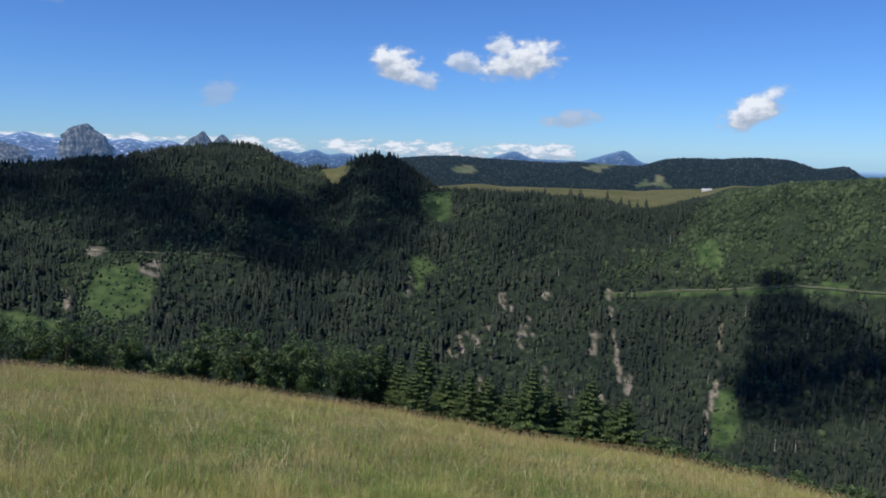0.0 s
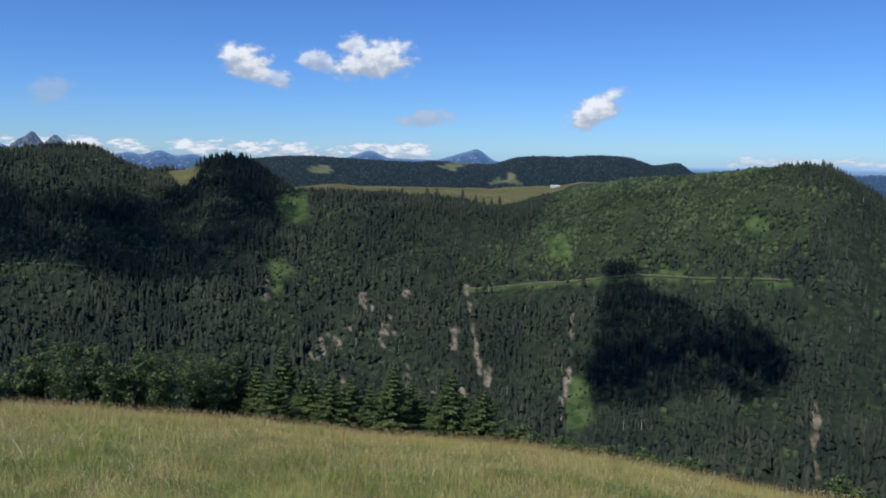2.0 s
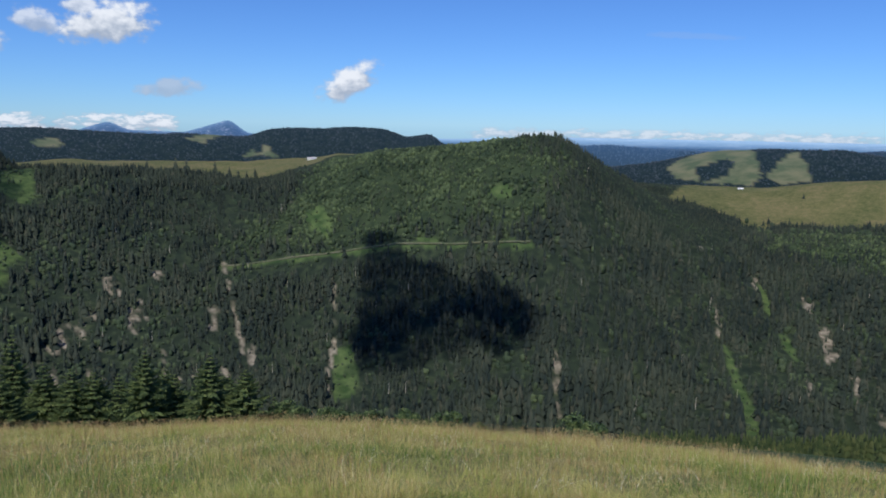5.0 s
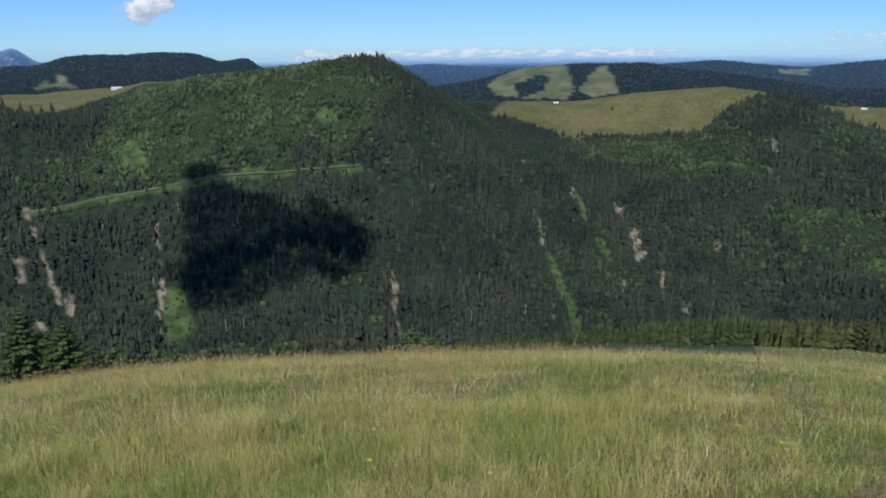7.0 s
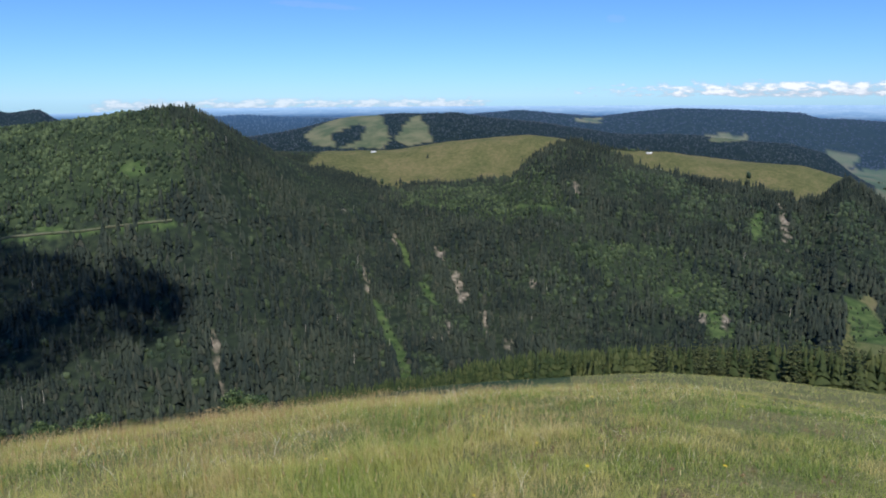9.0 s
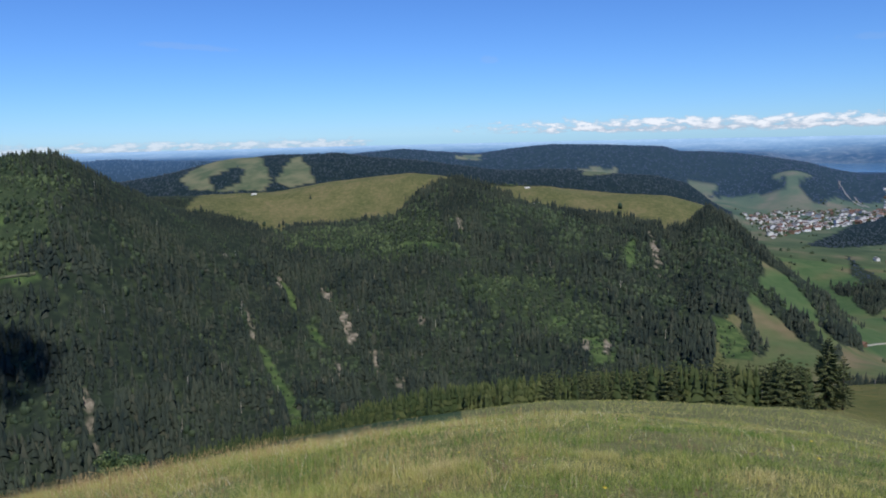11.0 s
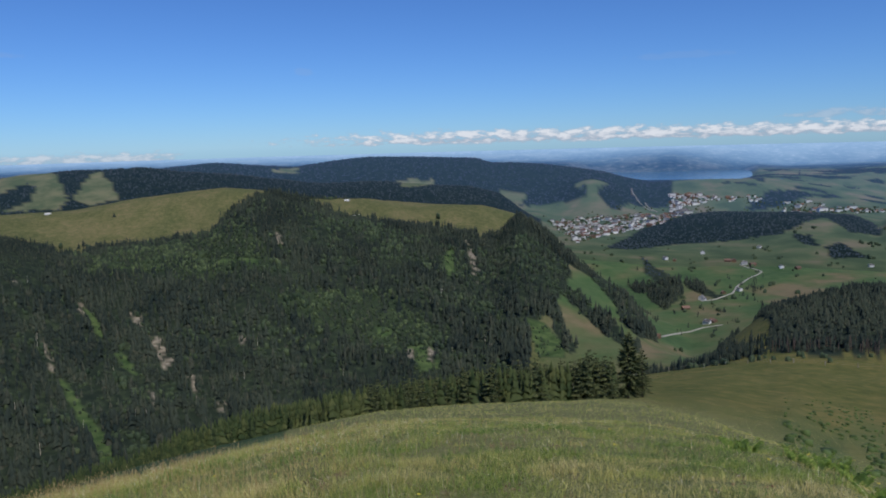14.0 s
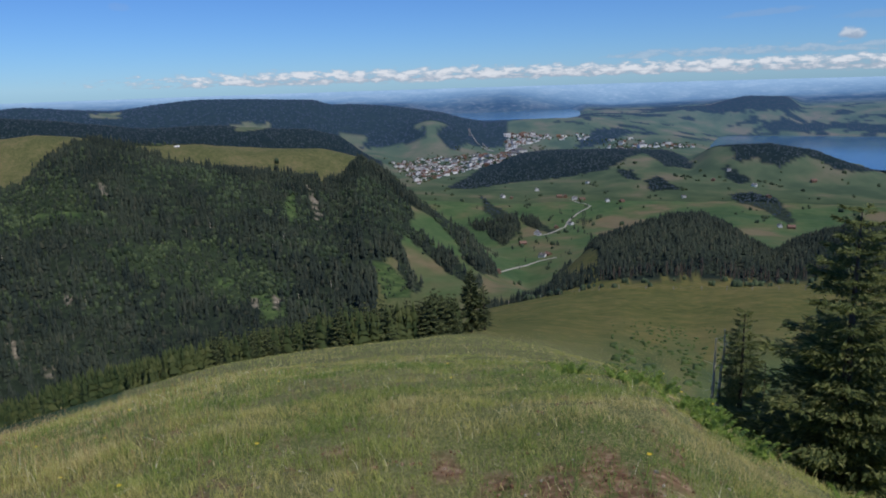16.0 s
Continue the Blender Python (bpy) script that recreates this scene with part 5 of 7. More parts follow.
def bush(heading, rng, tall, wide, seed, label="leafy green deciduous bush at the edge of the meadow"):
    q = np.random.RandomState(seed)
    ob = root("bush", label, "bush", "bushes along the meadow edge")
    stems_v, stems_f, lv, lf = [], [], [], []
    for k in range(9):
        a, out = q.uniform(0, 6.28), q.uniform(0.15, 0.5) * wide
        top = (out * math.cos(a), out * math.sin(a), tall * q.uniform(0.6, 0.92))
        mid = (top[0] * .4, top[1] * .4, top[2] * .5)
        tv, tf = tube([(q.uniform(-.08, .08), q.uniform(-.08, .08), 0), mid, top], (0.035, 0.022, 0.006), 5)
        stems_v.append(tv), stems_f.append(tf)
        for c in range(5):
            u = q.uniform(0.25, 1.05)
            cx, cy, cz = top[0] * u + q.normal(0, .1 * wide), top[1] * u + q.normal(0, .1 * wide), top[2] * u + q.uniform(-.05, .08) * tall
            size = q.uniform(0.1, 0.19) * wide
            m = 84
            d = q.normal(0, 1, (m, 3))
            d /= np.linalg.norm(d, axis=1)[:, None]
            at = np.array([cx, cy, max(cz, 0.12)]) + d * size * q.uniform(.55, 1.05, m)[:, None] * np.array([1, 1, .8])
            s = q.uniform(0.035, 0.075, m)[:, None]
            ax = q.normal(0, 1, (m, 3))
            ax -= d * (ax * d).sum(1)[:, None] * 0.7
            ax /= np.linalg.norm(ax, axis=1)[:, None]
            bx = np.cross(ax, d)
            base = sum(len(x) for x in lv)
            quad = np.stack([at - ax * s, at + bx * s * .6, at + ax * s, at - bx * s * .6], 1).reshape(-1, 3)
            lv.append(quad)
            lf.append(base + np.arange(m * 4).reshape(-1, 4))
    for tv, tf in zip(stems_v, stems_f):
        part_mesh("stem", sheet("stem", tv, tf, BARK, True), ob)
    part_mesh("foliage", sheet("foliage", np.concatenate(lv), np.concatenate(lf), LEAF), ob)
    p = spot(heading, rng, -0.05)
    ob.matrix_basis = pose(p.x, p.y, p.z, 0, 0, q.uniform(0, 360))
    return ob


def tall_for(heading, rng, angle):
    """How tall a plant has to be for its tip to stand at an angle above the eye's level."""
    return EYE + rng * math.tan(radians(angle)) - float(height(np.array(heading), np.array(rng)))


# deciduous bushes along the western edge: heading, range, angle of the top, width
for k, (a, rr, top, wide) in enumerate((
        (-34, 34, -12.2, 2.4), (-31.3, 32, -12.3, 2.3), (-28.9, 33, -12.3, 2.4), (-26.7, 32, -12.7, 1.9), (-24.6, 33, -13.2, 2.2),
        (-22.4, 32, -13.5, 1.9), (-20.6, 31, -15.2, 1.3), (-18.9, 32, -15.4, 1.2), (-17.6, 33, -13.8, 1.7), (-15.9, 32, -13.7, 2.2),
        (-14.2, 33, -13.9, 1.6), (-12.6, 32, -14.6, 1.5), (-11.2, 33, -14.5, 1.7), (-9.4, 32, -14.3, 2.2), (-7.3, 33, -14.9, 1.8),
        (-5.7, 33, -15.3, 1.6), (-20.0, 36, -15.0, 1.9), (-10.3, 36, -15.2, 2.0), (-13.0, 36, -15.0, 2.0), (-6.4, 36, -15.6, 2.0))):
    bush(a, rr, max(0.9, tall_for(a, rr, top + .75 + .5 * math.sin(2.7 * k))), wide, 300 + k)
# young spruces further along
for k, (a, rr, top, rad) in enumerate((
        (-4.4, 34, -14.9, .85), (-2.9, 33, -15.4, .8), (-1.1, 35, -13.9, .8), (-1.8, 31.5, -16.6, .75), (0.9, 33, -15.9, .95),
        (2.4, 32, -16.6, .8), (3.9, 32, -17.0, .85), (7.2, 31, -15.8, 1.05), (5.6, 34, -17.3, .7), (9.3, 32, -17.7, .7),
        (11.8, 30, -16.4, 1.0), (14.3, 30, -17.7, .9), (8.6, 35, -17.2, .8), (13.2, 34, -18.0, .8))):
    t = max(0.8, tall_for(a, rr, top))
    conifer("spruce", "young bright green spruce at the edge of the meadow", a, rr, t, rad * 1.55, 60 + k, group="young spruces along the meadow edge",
            whorls=int(8 + 3.2 * t), arms=11, twigs=9, gaps=.22, droop=(.02, .18, .1)[k % 3], taper=(.7, .95, .82)[k % 3], first=.03, lean=.03 * math.sin(2.1 * k), fine=.36, thick=1.5)
# low scrub that looks over the edge
for k, (a, rr, top) in enumerate(((16.4, 31, -19.6), (17.4, 30, -20.3), (18.7, 31, -20.6), (20.0, 29, -20.9), (21.6, 30, -20.8), (23.2, 29, -21.2),
                                  (25.0, 29, -21.6), (26.6, 28, -21.5), (28.3, 29, -21.9), (30.2, 28, -21.8), (32.4, 28, -22.2), (41.0, 26, -21.9))):
    if k % 2:
        bush(a, rr, max(0.7, tall_for(a, rr, top)), 1.6, 340 + k, "low leafy scrub just below the edge of the meadow")
    else:
        conifer("spruce", "low young spruce just below the edge of the meadow", a, rr, max(.7, tall_for(a, rr, top)), .6, 90 + k,
                group="young spruces along the meadow edge", whorls=11, arms=9, twigs=5, droop=0.12, first=0.03)

# spruce plantation on the slope to the north
h, r = scatter(43, 91.5, 48, 118, 1.12)
top = np.interp(h, [43, 48.7, 54.9, 58.5, 62.6, 66, 75.4, 84, 90, 92], [-22.0, -21.2, -20.6, -19.5, -18.6, -18.3, -17.4, -16.2, -15.5, -16.0])
top = top + .3 - rs.uniform(0, 1, len(h)) ** 1.2 * 1.2 + .9 * (rough_sum(h * 2.2, r / 6, 76) - .5)
tall = EYE + r * np.tan(np.radians(top)) - height(h, r)
k = (tall > 0.8) & (r > np.interp(h, [43, 60, 75, 85, 91.5], [48, 48, 60, 82, 96]))
tall = np.minimum(tall, rs.uniform(.55, 1.0, len(h)) * np.interp(h, [43, 60, 72, 82, 92], [4.5, 5.5, 6.8, 8, 8.5]))


def layered(seed, tiers=6, sides=6):
    """A young spruce, 1 high, with a ragged skirt for each year's whorl."""
    q = np.random.RandomState(seed)
    verts, faces = [], []
    for t in range(tiers):
        base = 0.02 + 0.9 * t / tiers
        topz = min(1.0, base + 0.24 + 0.1 * (t == tiers - 1))
        radius = 0.23 * (1 - base) ** 1.05
        n = len(verts)
        verts.append((0, 0, topz))
        for s in range(sides):
            a = 6.283 * (s + q.uniform(-.3, .3)) / sides
            rr = radius * (q.uniform(0.9, 1.35) if s % 2 else q.uniform(0.35, 0.65))
            verts.append((rr * math.cos(a), rr * math.sin(a), base + q.uniform(-.04, .05)))
        faces += [(n, n + 1 + s, n + 1 + (s + 1) % sides) for s in range(sides)]
    return np.array(verts), np.array(faces)


front = k & (h > 72) & (r < np.interp(h, [72, 75, 85, 91.5], [82, 84, 106, 120])) & (rs.uniform(0, 1, len(h)) < .3)
BRANCHY = [spruce_parts(1.0, .3, 500 + s, whorls=10, arms=7, twigs=4, gaps=.12, droop=.25, first=.04, taper=.85, fine=.34, thick=2.4)[:2] for s in range(5)]
stand("young_spruce_wood", BRANCHY, h[front], r[front], tall[front] * 1.06, rs.uniform(.75, 1.2, front.sum()), SPRUCE_DARK,
      "branchy dark green spruces at the upper edge of the plantation", sink=0.15, smooth=False)
k &= ~front & ((h < 72) | (rs.uniform(0, 1, len(h)) < .6))
stand("young_spruce_wood", [layered(s) for s in range(6)], h[k], r[k], tall[k], rs.uniform(.7, 1.3, k.sum()), YOUNG_MAT,
      "plantation of young green spruces below the pasture", sink=0.15, smooth=False)
# the old trees at the plantation's end
conifer("spruce", "tall dark old spruce standing alone on the pasture", 92.5, 110, 10.2, 2.7, 7, SPRUCE_DARK, whorls=24, arms=10, twigs=7, gaps=.28, droop=.4, first=.1, taper=.62, fine=.3, thick=2.2)
conifer("spruce", "thin old spruce leaning beside a taller one", 93.6, 111, 7.6, 1.9, 8, SPRUCE_DARK, whorls=18, arms=8, twigs=6, gaps=.35, droop=.4, first=.14, taper=.65, lean=-.03, fine=.3, thick=2.2)
for k, (a, rr, t) in enumerate(((86.2, 100, 6.2), (87.4, 102, 7.0), (88.5, 104, 6.6), (89.6, 106, 7.4), (90.6, 107, 7.0), (84.7, 98, 5.8), (83.0, 96, 5.2), (81.2, 92, 4.6),
                                 (79.3, 88, 4.2), (85.5, 97, 4.4), (88.0, 101, 4.9), (90.1, 104, 5.2))):
    conifer("spruce", "middle-aged green spruce at the edge of the plantation", a, rr, t * .95, 1.8, 120 + k, SPRUCE_DARK,
            group="spruces at the plantation edge", whorls=17, arms=9, twigs=6, gaps=.15, droop=.3, taper=.8, fine=.3, thick=2.2)
# trees on the eastern flank
conifer("fir", "large old fir with layered drooping branches", 119.3, 16, tall_for(119.3, 16, -8.3), 2.0, 11, SPRUCE_OLD, whorls=22, arms=12, tufts=420, gaps=.12, droop=.22, first=.03, taper=.68)
conifer("fir", "large old fir with layered drooping branches", 122.8, 17.5, 4.9, 1.9, 14, SPRUCE_OLD, whorls=22, arms=12, tufts=340, gaps=.12, droop=.22, first=.03, taper=.68)
conifer("spruce", "slim dark spruce with sparse branches", 112.6, 18, tall_for(112.6, 18, -16.0), 0.75, 12, SPRUCE_OLD, whorls=28, arms=9, tufts=190, gaps=.1, droop=.3, first=.05, taper=.6)
conifer("spruce", "small slim spruce beside a larger one", 114.2, 18.5, tall_for(114.2, 18.5, -19.4), 0.5, 13, SPRUCE_OLD, whorls=16, arms=7, tufts=40, gaps=.3, droop=.3, first=.05)
conifer("spruce", "bushy dark spruce under the old fir", 115.6, 17.5, tall_for(115.6, 17.5, -21.8), 0.8, 15, SPRUCE_OLD, whorls=14, arms=9, tufts=70, gaps=.1, droop=.2, first=.03)


def snag(heading, rng, tall, seed, label="bare grey dead spruce trunk with broken twigs"):
    q = np.random.RandomState(seed)
    ob = root("dead_tree", label, "dead tree", "dead trunks")
    pts = [(q.uniform(-.012, .012) * k, q.uniform(-.012, .012) * k, tall * k / 5) for k in range(6)]
    v, f = tube(pts, [0.05 * (1 - k / 6.5) for k in range(6)])
    part_mesh("trunk", sheet("trunk", v, f, DEAD_BARK, True), ob)
    for k in range(14):
        z, a, ln = tall * q.uniform(.3, 1), q.uniform(0, 6.28), q.uniform(.12, .4)
        c = pts[min(5, int(z / tall * 5))]
        v, f = tube([(c[0], c[1], z), (c[0] + ln * math.cos(a), c[1] + ln * math.sin(a), z + q.uniform(-.1, .15))], (0.009, 0.003), 4)
        part_mesh("twig", sheet("twig", v, f, DEAD_BARK), ob)
    p = spot(heading, rng, -0.1)
    ob.matrix_basis = pose(p.x, p.y, p.z, q.uniform(-3, 3), q.uniform(-3, 3), 0)


snag(110.5, 18, 2.2, 1)
snag(110.95, 18.3, 2.6, 2)
snag(88.3, 92, 2.6, 3)


# ---------------------------------------------------------------- meadow
def blades(name, heading, rng, tall, width, mat, label, category, bend=0.5, sink=0.01, segs=2):
    q = np.random.RandomState(len(heading) + 1)
    n = len(heading)
    a = np.radians(heading)
    x, y, z = rng * np.sin(a), rng * np.cos(a), height(heading, rng) - sink
    turn = q.uniform(0, 6.283, n)
    face = turn + q.uniform(1.2, 1.9, n)
    lean = tall * bend * q.uniform(0.1, 1.0, n)
    rowsv = []
    for s in range(segs + 1):
        u = s / segs
        cx, cy, cz = x + lean * u * u * np.cos(turn), y + lean * u * u * np.sin(turn), z + tall * u * (1 - 0.15 * bend * u)
        w = width * (1 - u) * (1.0 if s else 0.8) * 0.5
        if s < segs:
            rowsv += [np.stack([cx - w * np.cos(face), cy - w * np.sin(face), cz], -1), np.stack([cx + w * np.cos(face), cy + w * np.sin(face), cz], -1)]
        else:
            rowsv.append(np.stack([cx, cy, cz], -1))
    v = np.stack(rowsv, 1)
    per = v.shape[1]
    tri = []
    for s in range(segs - 1):
        tri += [(2 * s, 2 * s + 1, 2 * s + 3), (2 * s, 2 * s + 3, 2 * s + 2)]
    tri.append((2 * segs - 2, 2 * segs - 1, 2 * segs))
    f = np.array(tri)[None] + (np.arange(n) * per)[:, None, None]
    return tagged(new(name, sheet(name, v.reshape(-1, 3), f.reshape(-1, 3), mat)), label, category, kind="stuff")


def meadow_points(n, r0, r1, h0=-37, h1=126, power=1.0):
    """Places on the near meadow, thinning out with range."""
    hh = rs.uniform(h0, h1, n)
    rr = (r0 ** power + rs.uniform(0, 1, n) * (r1 ** power - r0 ** power)) ** (1 / power)
    ok = rr < np.interp(hh, HEAD, EDGE_R) * 1.25 + 1.5
    return hh[ok], rr[ok]


def tuft(hh, rr, per, spread):
    """Gather blades into tufts."""
    n = len(hh) // per
    hh, rr = np.repeat(hh[:n], per), np.repeat(rr[:n], per)
    d = rs.normal(0, spread, len(hh))
    return hh + np.degrees(d / rr), rr + rs.normal(0, spread, len(hh))


def wildness(hh, rr):
    """1 where the grass stands long and dry, 0 where it is short and grazed."""
    return 0.1 + np.clip((80 - hh) / 32, 0, 1) * 0.75 + 0.15 * np.clip((rough_sum(hh / 6, rr / 1.5, 71) - .45) * 6, 0, 1)


def bare_soil(hh, rr):
    """Above 0 where the turf is trodden open."""
    return rough_sum(rr * np.sin(np.radians(hh)) / 0.24, rr * np.cos(np.radians(hh)) / 0.24, 31) - 0.655 + .175 * np.clip((5.6 - rr) / 1.8, 0, 1)


for count, r0, r1, power, segs in ((225000, 2.4, 7.5, 0.9, 2), (330000, 7.0, 31, 0.8, 1)):
    h, r = meadow_points(count, r0, r1, power=power)
    h, r = tuft(h, r, 5, 0.045 + .002 * r0)
    keep = (r > 2.0) & ~((bare_soil(h, r) > .02) & (h > 62) & (r < 9) & (rs.uniform(0, 1, len(h)) < .85))
    h, r = h[keep], r[keep]
    hump = np.clip(rough_sum(r * np.sin(np.radians(h)) / .5, r * np.cos(np.radians(h)) / .5, 72) - .2, 0, 1)
    tall = (0.045 + 0.15 * wildness(h, r)) * rs.uniform(0.4, 1.4, len(h)) * (0.3 + 1.7 * hump)
    blades("meadow_grass", h, r, tall, (0.0022 + 0.00042 * r) * rs.uniform(.6, 1.6, len(h)), BLADE, "long mountain meadow grass, green mixed with dry straw", "grass", bend=1.1, segs=segs)
h, r = meadow_points(95000, 2.6, 32, power=1.15)
k = rs.uniform(0, 1, len(h)) < (0.14 + 0.86 * np.clip((84 - h) / 35, 0, 1)) * np.clip((rough_sum(h / 4, r / 1.6, 77) - .3) * 4, .1, 1)
h, r = h[k], r[k]
tall = rs.uniform(0.18, 0.44, len(h)) * (0.35 + 0.65 * wildness(h, r))
blades("grass_stalks", h, r, tall, 0.0016 + 0.00036 * r, STALK, "dry straw-coloured flowering grass stalks", "grass", bend=0.5)


def seed_heads(hh, rr, tall, mat, label):
    """Feathery rust-brown panicles that nod over the stalks."""
    q = np.random.RandomState(41)
    n = len(hh)
    a = np.radians(hh)
    x, y, z = rr * np.sin(a), rr * np.cos(a), height(hh, rr) + tall
    turn, size = q.uniform(0, 6.283, n), q.uniform(.02, .045, n) + .0005 * rr
    dx, dy, w = np.cos(turn), np.sin(turn), .07 * size + .00014 * rr
    base = np.stack([x, y, z - size * .4], -1)
    tip = np.stack([x + dx * size * .5, y + dy * size * .5, z + size * .55], -1)
    mid = (base + tip) / 2
    wide = np.stack([-dy * w, dx * w, np.zeros(n)], -1)
    v = np.stack([base, mid + wide, tip, mid - wide], 1).reshape(-1, 3)
    return tagged(new("seed_heads", sheet("seed_heads", v, np.arange(n * 4).reshape(-1, 4), mat)), label, "grass", kind="stuff")


SEED = leafy("seed_heads", (0.0, (0.45, 0.26, 0.13)), (0.6, (0.62, 0.43, 0.2)), (1.0, (0.78, 0.64, 0.34)), rough_value=0.9, shine=0.1, see_through=0.4)
h, r = meadow_points(110000, 3.5, 33, -37, 100, power=1.5)
k = rs.uniform(0, 1, len(h)) < (0.1 + 0.9 * np.clip((82 - h) / 30, 0, 1)) * np.clip((rough_sum(h / 5, r / 2.2, 78) - .34) * 4, .08, 1) * np.clip(r / 12, .25, 1)
k &= r < np.interp(h, HEAD, EDGE_R) * 1.02
h, r = h[k], r[k]
seed_heads(h, r, rs.uniform(.12, .34, len(h)) * (.5 + .5 * wildness(h, r)), SEED, "rust-brown seed heads nodding over the long grass")
# bold bleached straws that arch over the rest
STRAW = leafy("bleached_straw", (0.0, (0.5, 0.42, 0.22)), (0.6, (0.7, 0.62, 0.38)), (1.0, (0.88, 0.82, 0.6)), rough_value=0.7, see_through=0.25)
h, r = meadow_points(7500, 2.8, 16, -37, 112, power=1.1)
k = rough_sum(r * np.sin(np.radians(h)) / .8, r * np.cos(np.radians(h)) / .8, 79) + .12 * rs.uniform(0, 1, len(h)) > .53
h, r = h[k], r[k]
blades("straw", h, r, rs.uniform(.12, .34, len(h)) * (.22 + .78 * wildness(h, r)), (.0026 + .00045 * r) * rs.uniform(.7, 1.4, len(h)), STRAW, "bleached straw arching over the meadow grass", "grass", bend=2.2, segs=4)
# lush green tussocks close by, among the straw
h, r = meadow_points(7000, 2.8, 11, -36, 66, power=1.2)
k = rough_sum(r * np.sin(np.radians(h)) / 1.1, r * np.cos(np.radians(h)) / 1.1, 88) + .1 * np.clip((6 - r) / 3, 0, 1) - .1 * np.clip((h - 5) / 30, 0, 1) > .5
h, r = np.repeat(h[k], 8), np.repeat(r[k], 8)
h, r = h + np.degrees(rs.normal(0, .05, len(h)) / r), r + rs.normal(0, .05, len(h))
blades("meadow_grass", h, r, rs.uniform(.1, .26, len(h)), .0028 + .0004 * r, LUSH_BLADE, "lush green grass tussocks among the straw", "grass", bend=1.5)
# short fresh tufts on the grazed side
h, r = meadow_points(9000, 2.8, 13, 60, 114, power=1.1)
k = rough_sum(r * np.sin(np.radians(h)) / .9, r * np.cos(np.radians(h)) / .9, 89) > .5
h, r = np.repeat(h[k], 7), np.repeat(r[k], 7)
h, r = h + np.degrees(rs.normal(0, .045, len(h)) / r), r + rs.normal(0, .045, len(h))
blades("meadow_grass", h, r, rs.uniform(.04, .12, len(h)), .0026 + .0005 * r, LUSH_BLADE, "short fresh green tufts in the grazed turf", "grass", bend=1.4, segs=1)
# coarser tussocks on the pasture beyond
h, r = scatter(62, 127, 8, 110, 0.27)
k = (rs.uniform(0, 1, len(h)) < np.clip(18 / r, 0.12, 1) * np.clip((h - 62) / 16, 0, 1)) & (cover(h, r) == 0)
h, r = h[k], r[k]
blades("pasture_grass", h, r, rs.uniform(.06, .17, len(h)) * np.clip(1.3 - r / 120, .5, 1), 0.004 + 0.0008 * r, BLADE, "grazed pasture grass with dry tips on the saddle", "grass", bend=1.2, segs=1)
h, r = scatter(84, 127, 60, 235, 0.75)
k = (rs.uniform(0, 1, len(h)) < .4) & (cover(h, r) == 0) & (rough_sum(r * np.sin(np.radians(h)) / 9, r * np.cos(np.radians(h)) / 9, 83) > .5)
h, r = h[k], r[k]
blades("pasture_tussocks", h, r, rs.uniform(.05, .12, len(h)) + r * .0003, 0.008 + 0.0009 * r, TUSSOCK, "tussocks of pasture grass on the saddle", "grass", bend=1.6)
LOW_SCRUB = leafy("bilberry_leaves", (0.0, (0.055, 0.09, 0.025)), (1.0, (0.13, 0.19, 0.055)), see_through=.2)
# dark bilberry scrub in streaks down the bowl
h, r = scatter(99, 126, 55, 150, 1.25)
k = (rough_sum(h / .9, r / 40, 81) > .52) & (h > 103.5) & (rs.uniform(0, 1, len(h)) < .6)
stand("bilberry_scrub", THICKETS, h[k], r[k], rs.uniform(.3, .75, k.sum()) * np.clip(1.5 - r[k] / 150, .5, 1), rs.uniform(1.4, 2.6, k.sum()), LOW_SCRUB, "low dark green bilberry scrub in the grass", "scrub", sink=.08)


def flower(heading, rng, k):
    """A yellow composite flower on its stalk."""
    q = np.random.RandomState(800 + k)
    ob = root("flower", "small yellow meadow flower on a thin green stalk", "flower", "yellow meadow flowers")
    z = q.uniform(.12, .2)
    v, f = tube([(0, 0, 0), (.01, 0, z * .5), (.015, .01, z)], (.003, .0025, .002), 5)
    part_mesh("stalk", sheet("stalk", v, f, FERN), ob)
    v, f = [(.015, .01, z + .004)], []
    for s in range(16):
        a, rad = 6.283 * s / 16, (.018 if s % 2 else .011)
        v.append((.015 + rad * math.cos(a), .01 + rad * math.sin(a), z + .008))
    f = [(0, 1 + s, 1 + (s + 1) % 16) for s in range(16)]
    part_mesh("blossom", sheet("blossom", v, f, YELLOW), ob, "yellow petals")
    p = spot(heading, rng)
    ob.matrix_basis = pose(p.x, p.y, p.z, q.uniform(-12, 12), q.uniform(-12, 12), q.uniform(0, 360))


YELLOW = plain("yellow_petals", (0.6, 0.42, 0.02), (0.8, 0.62, 0.05), 40, 0.6, 0.1)
for k in range(26):
    a = rs.uniform(30, 112)
    flower(a, rs.uniform(3.6, 9.5), k)


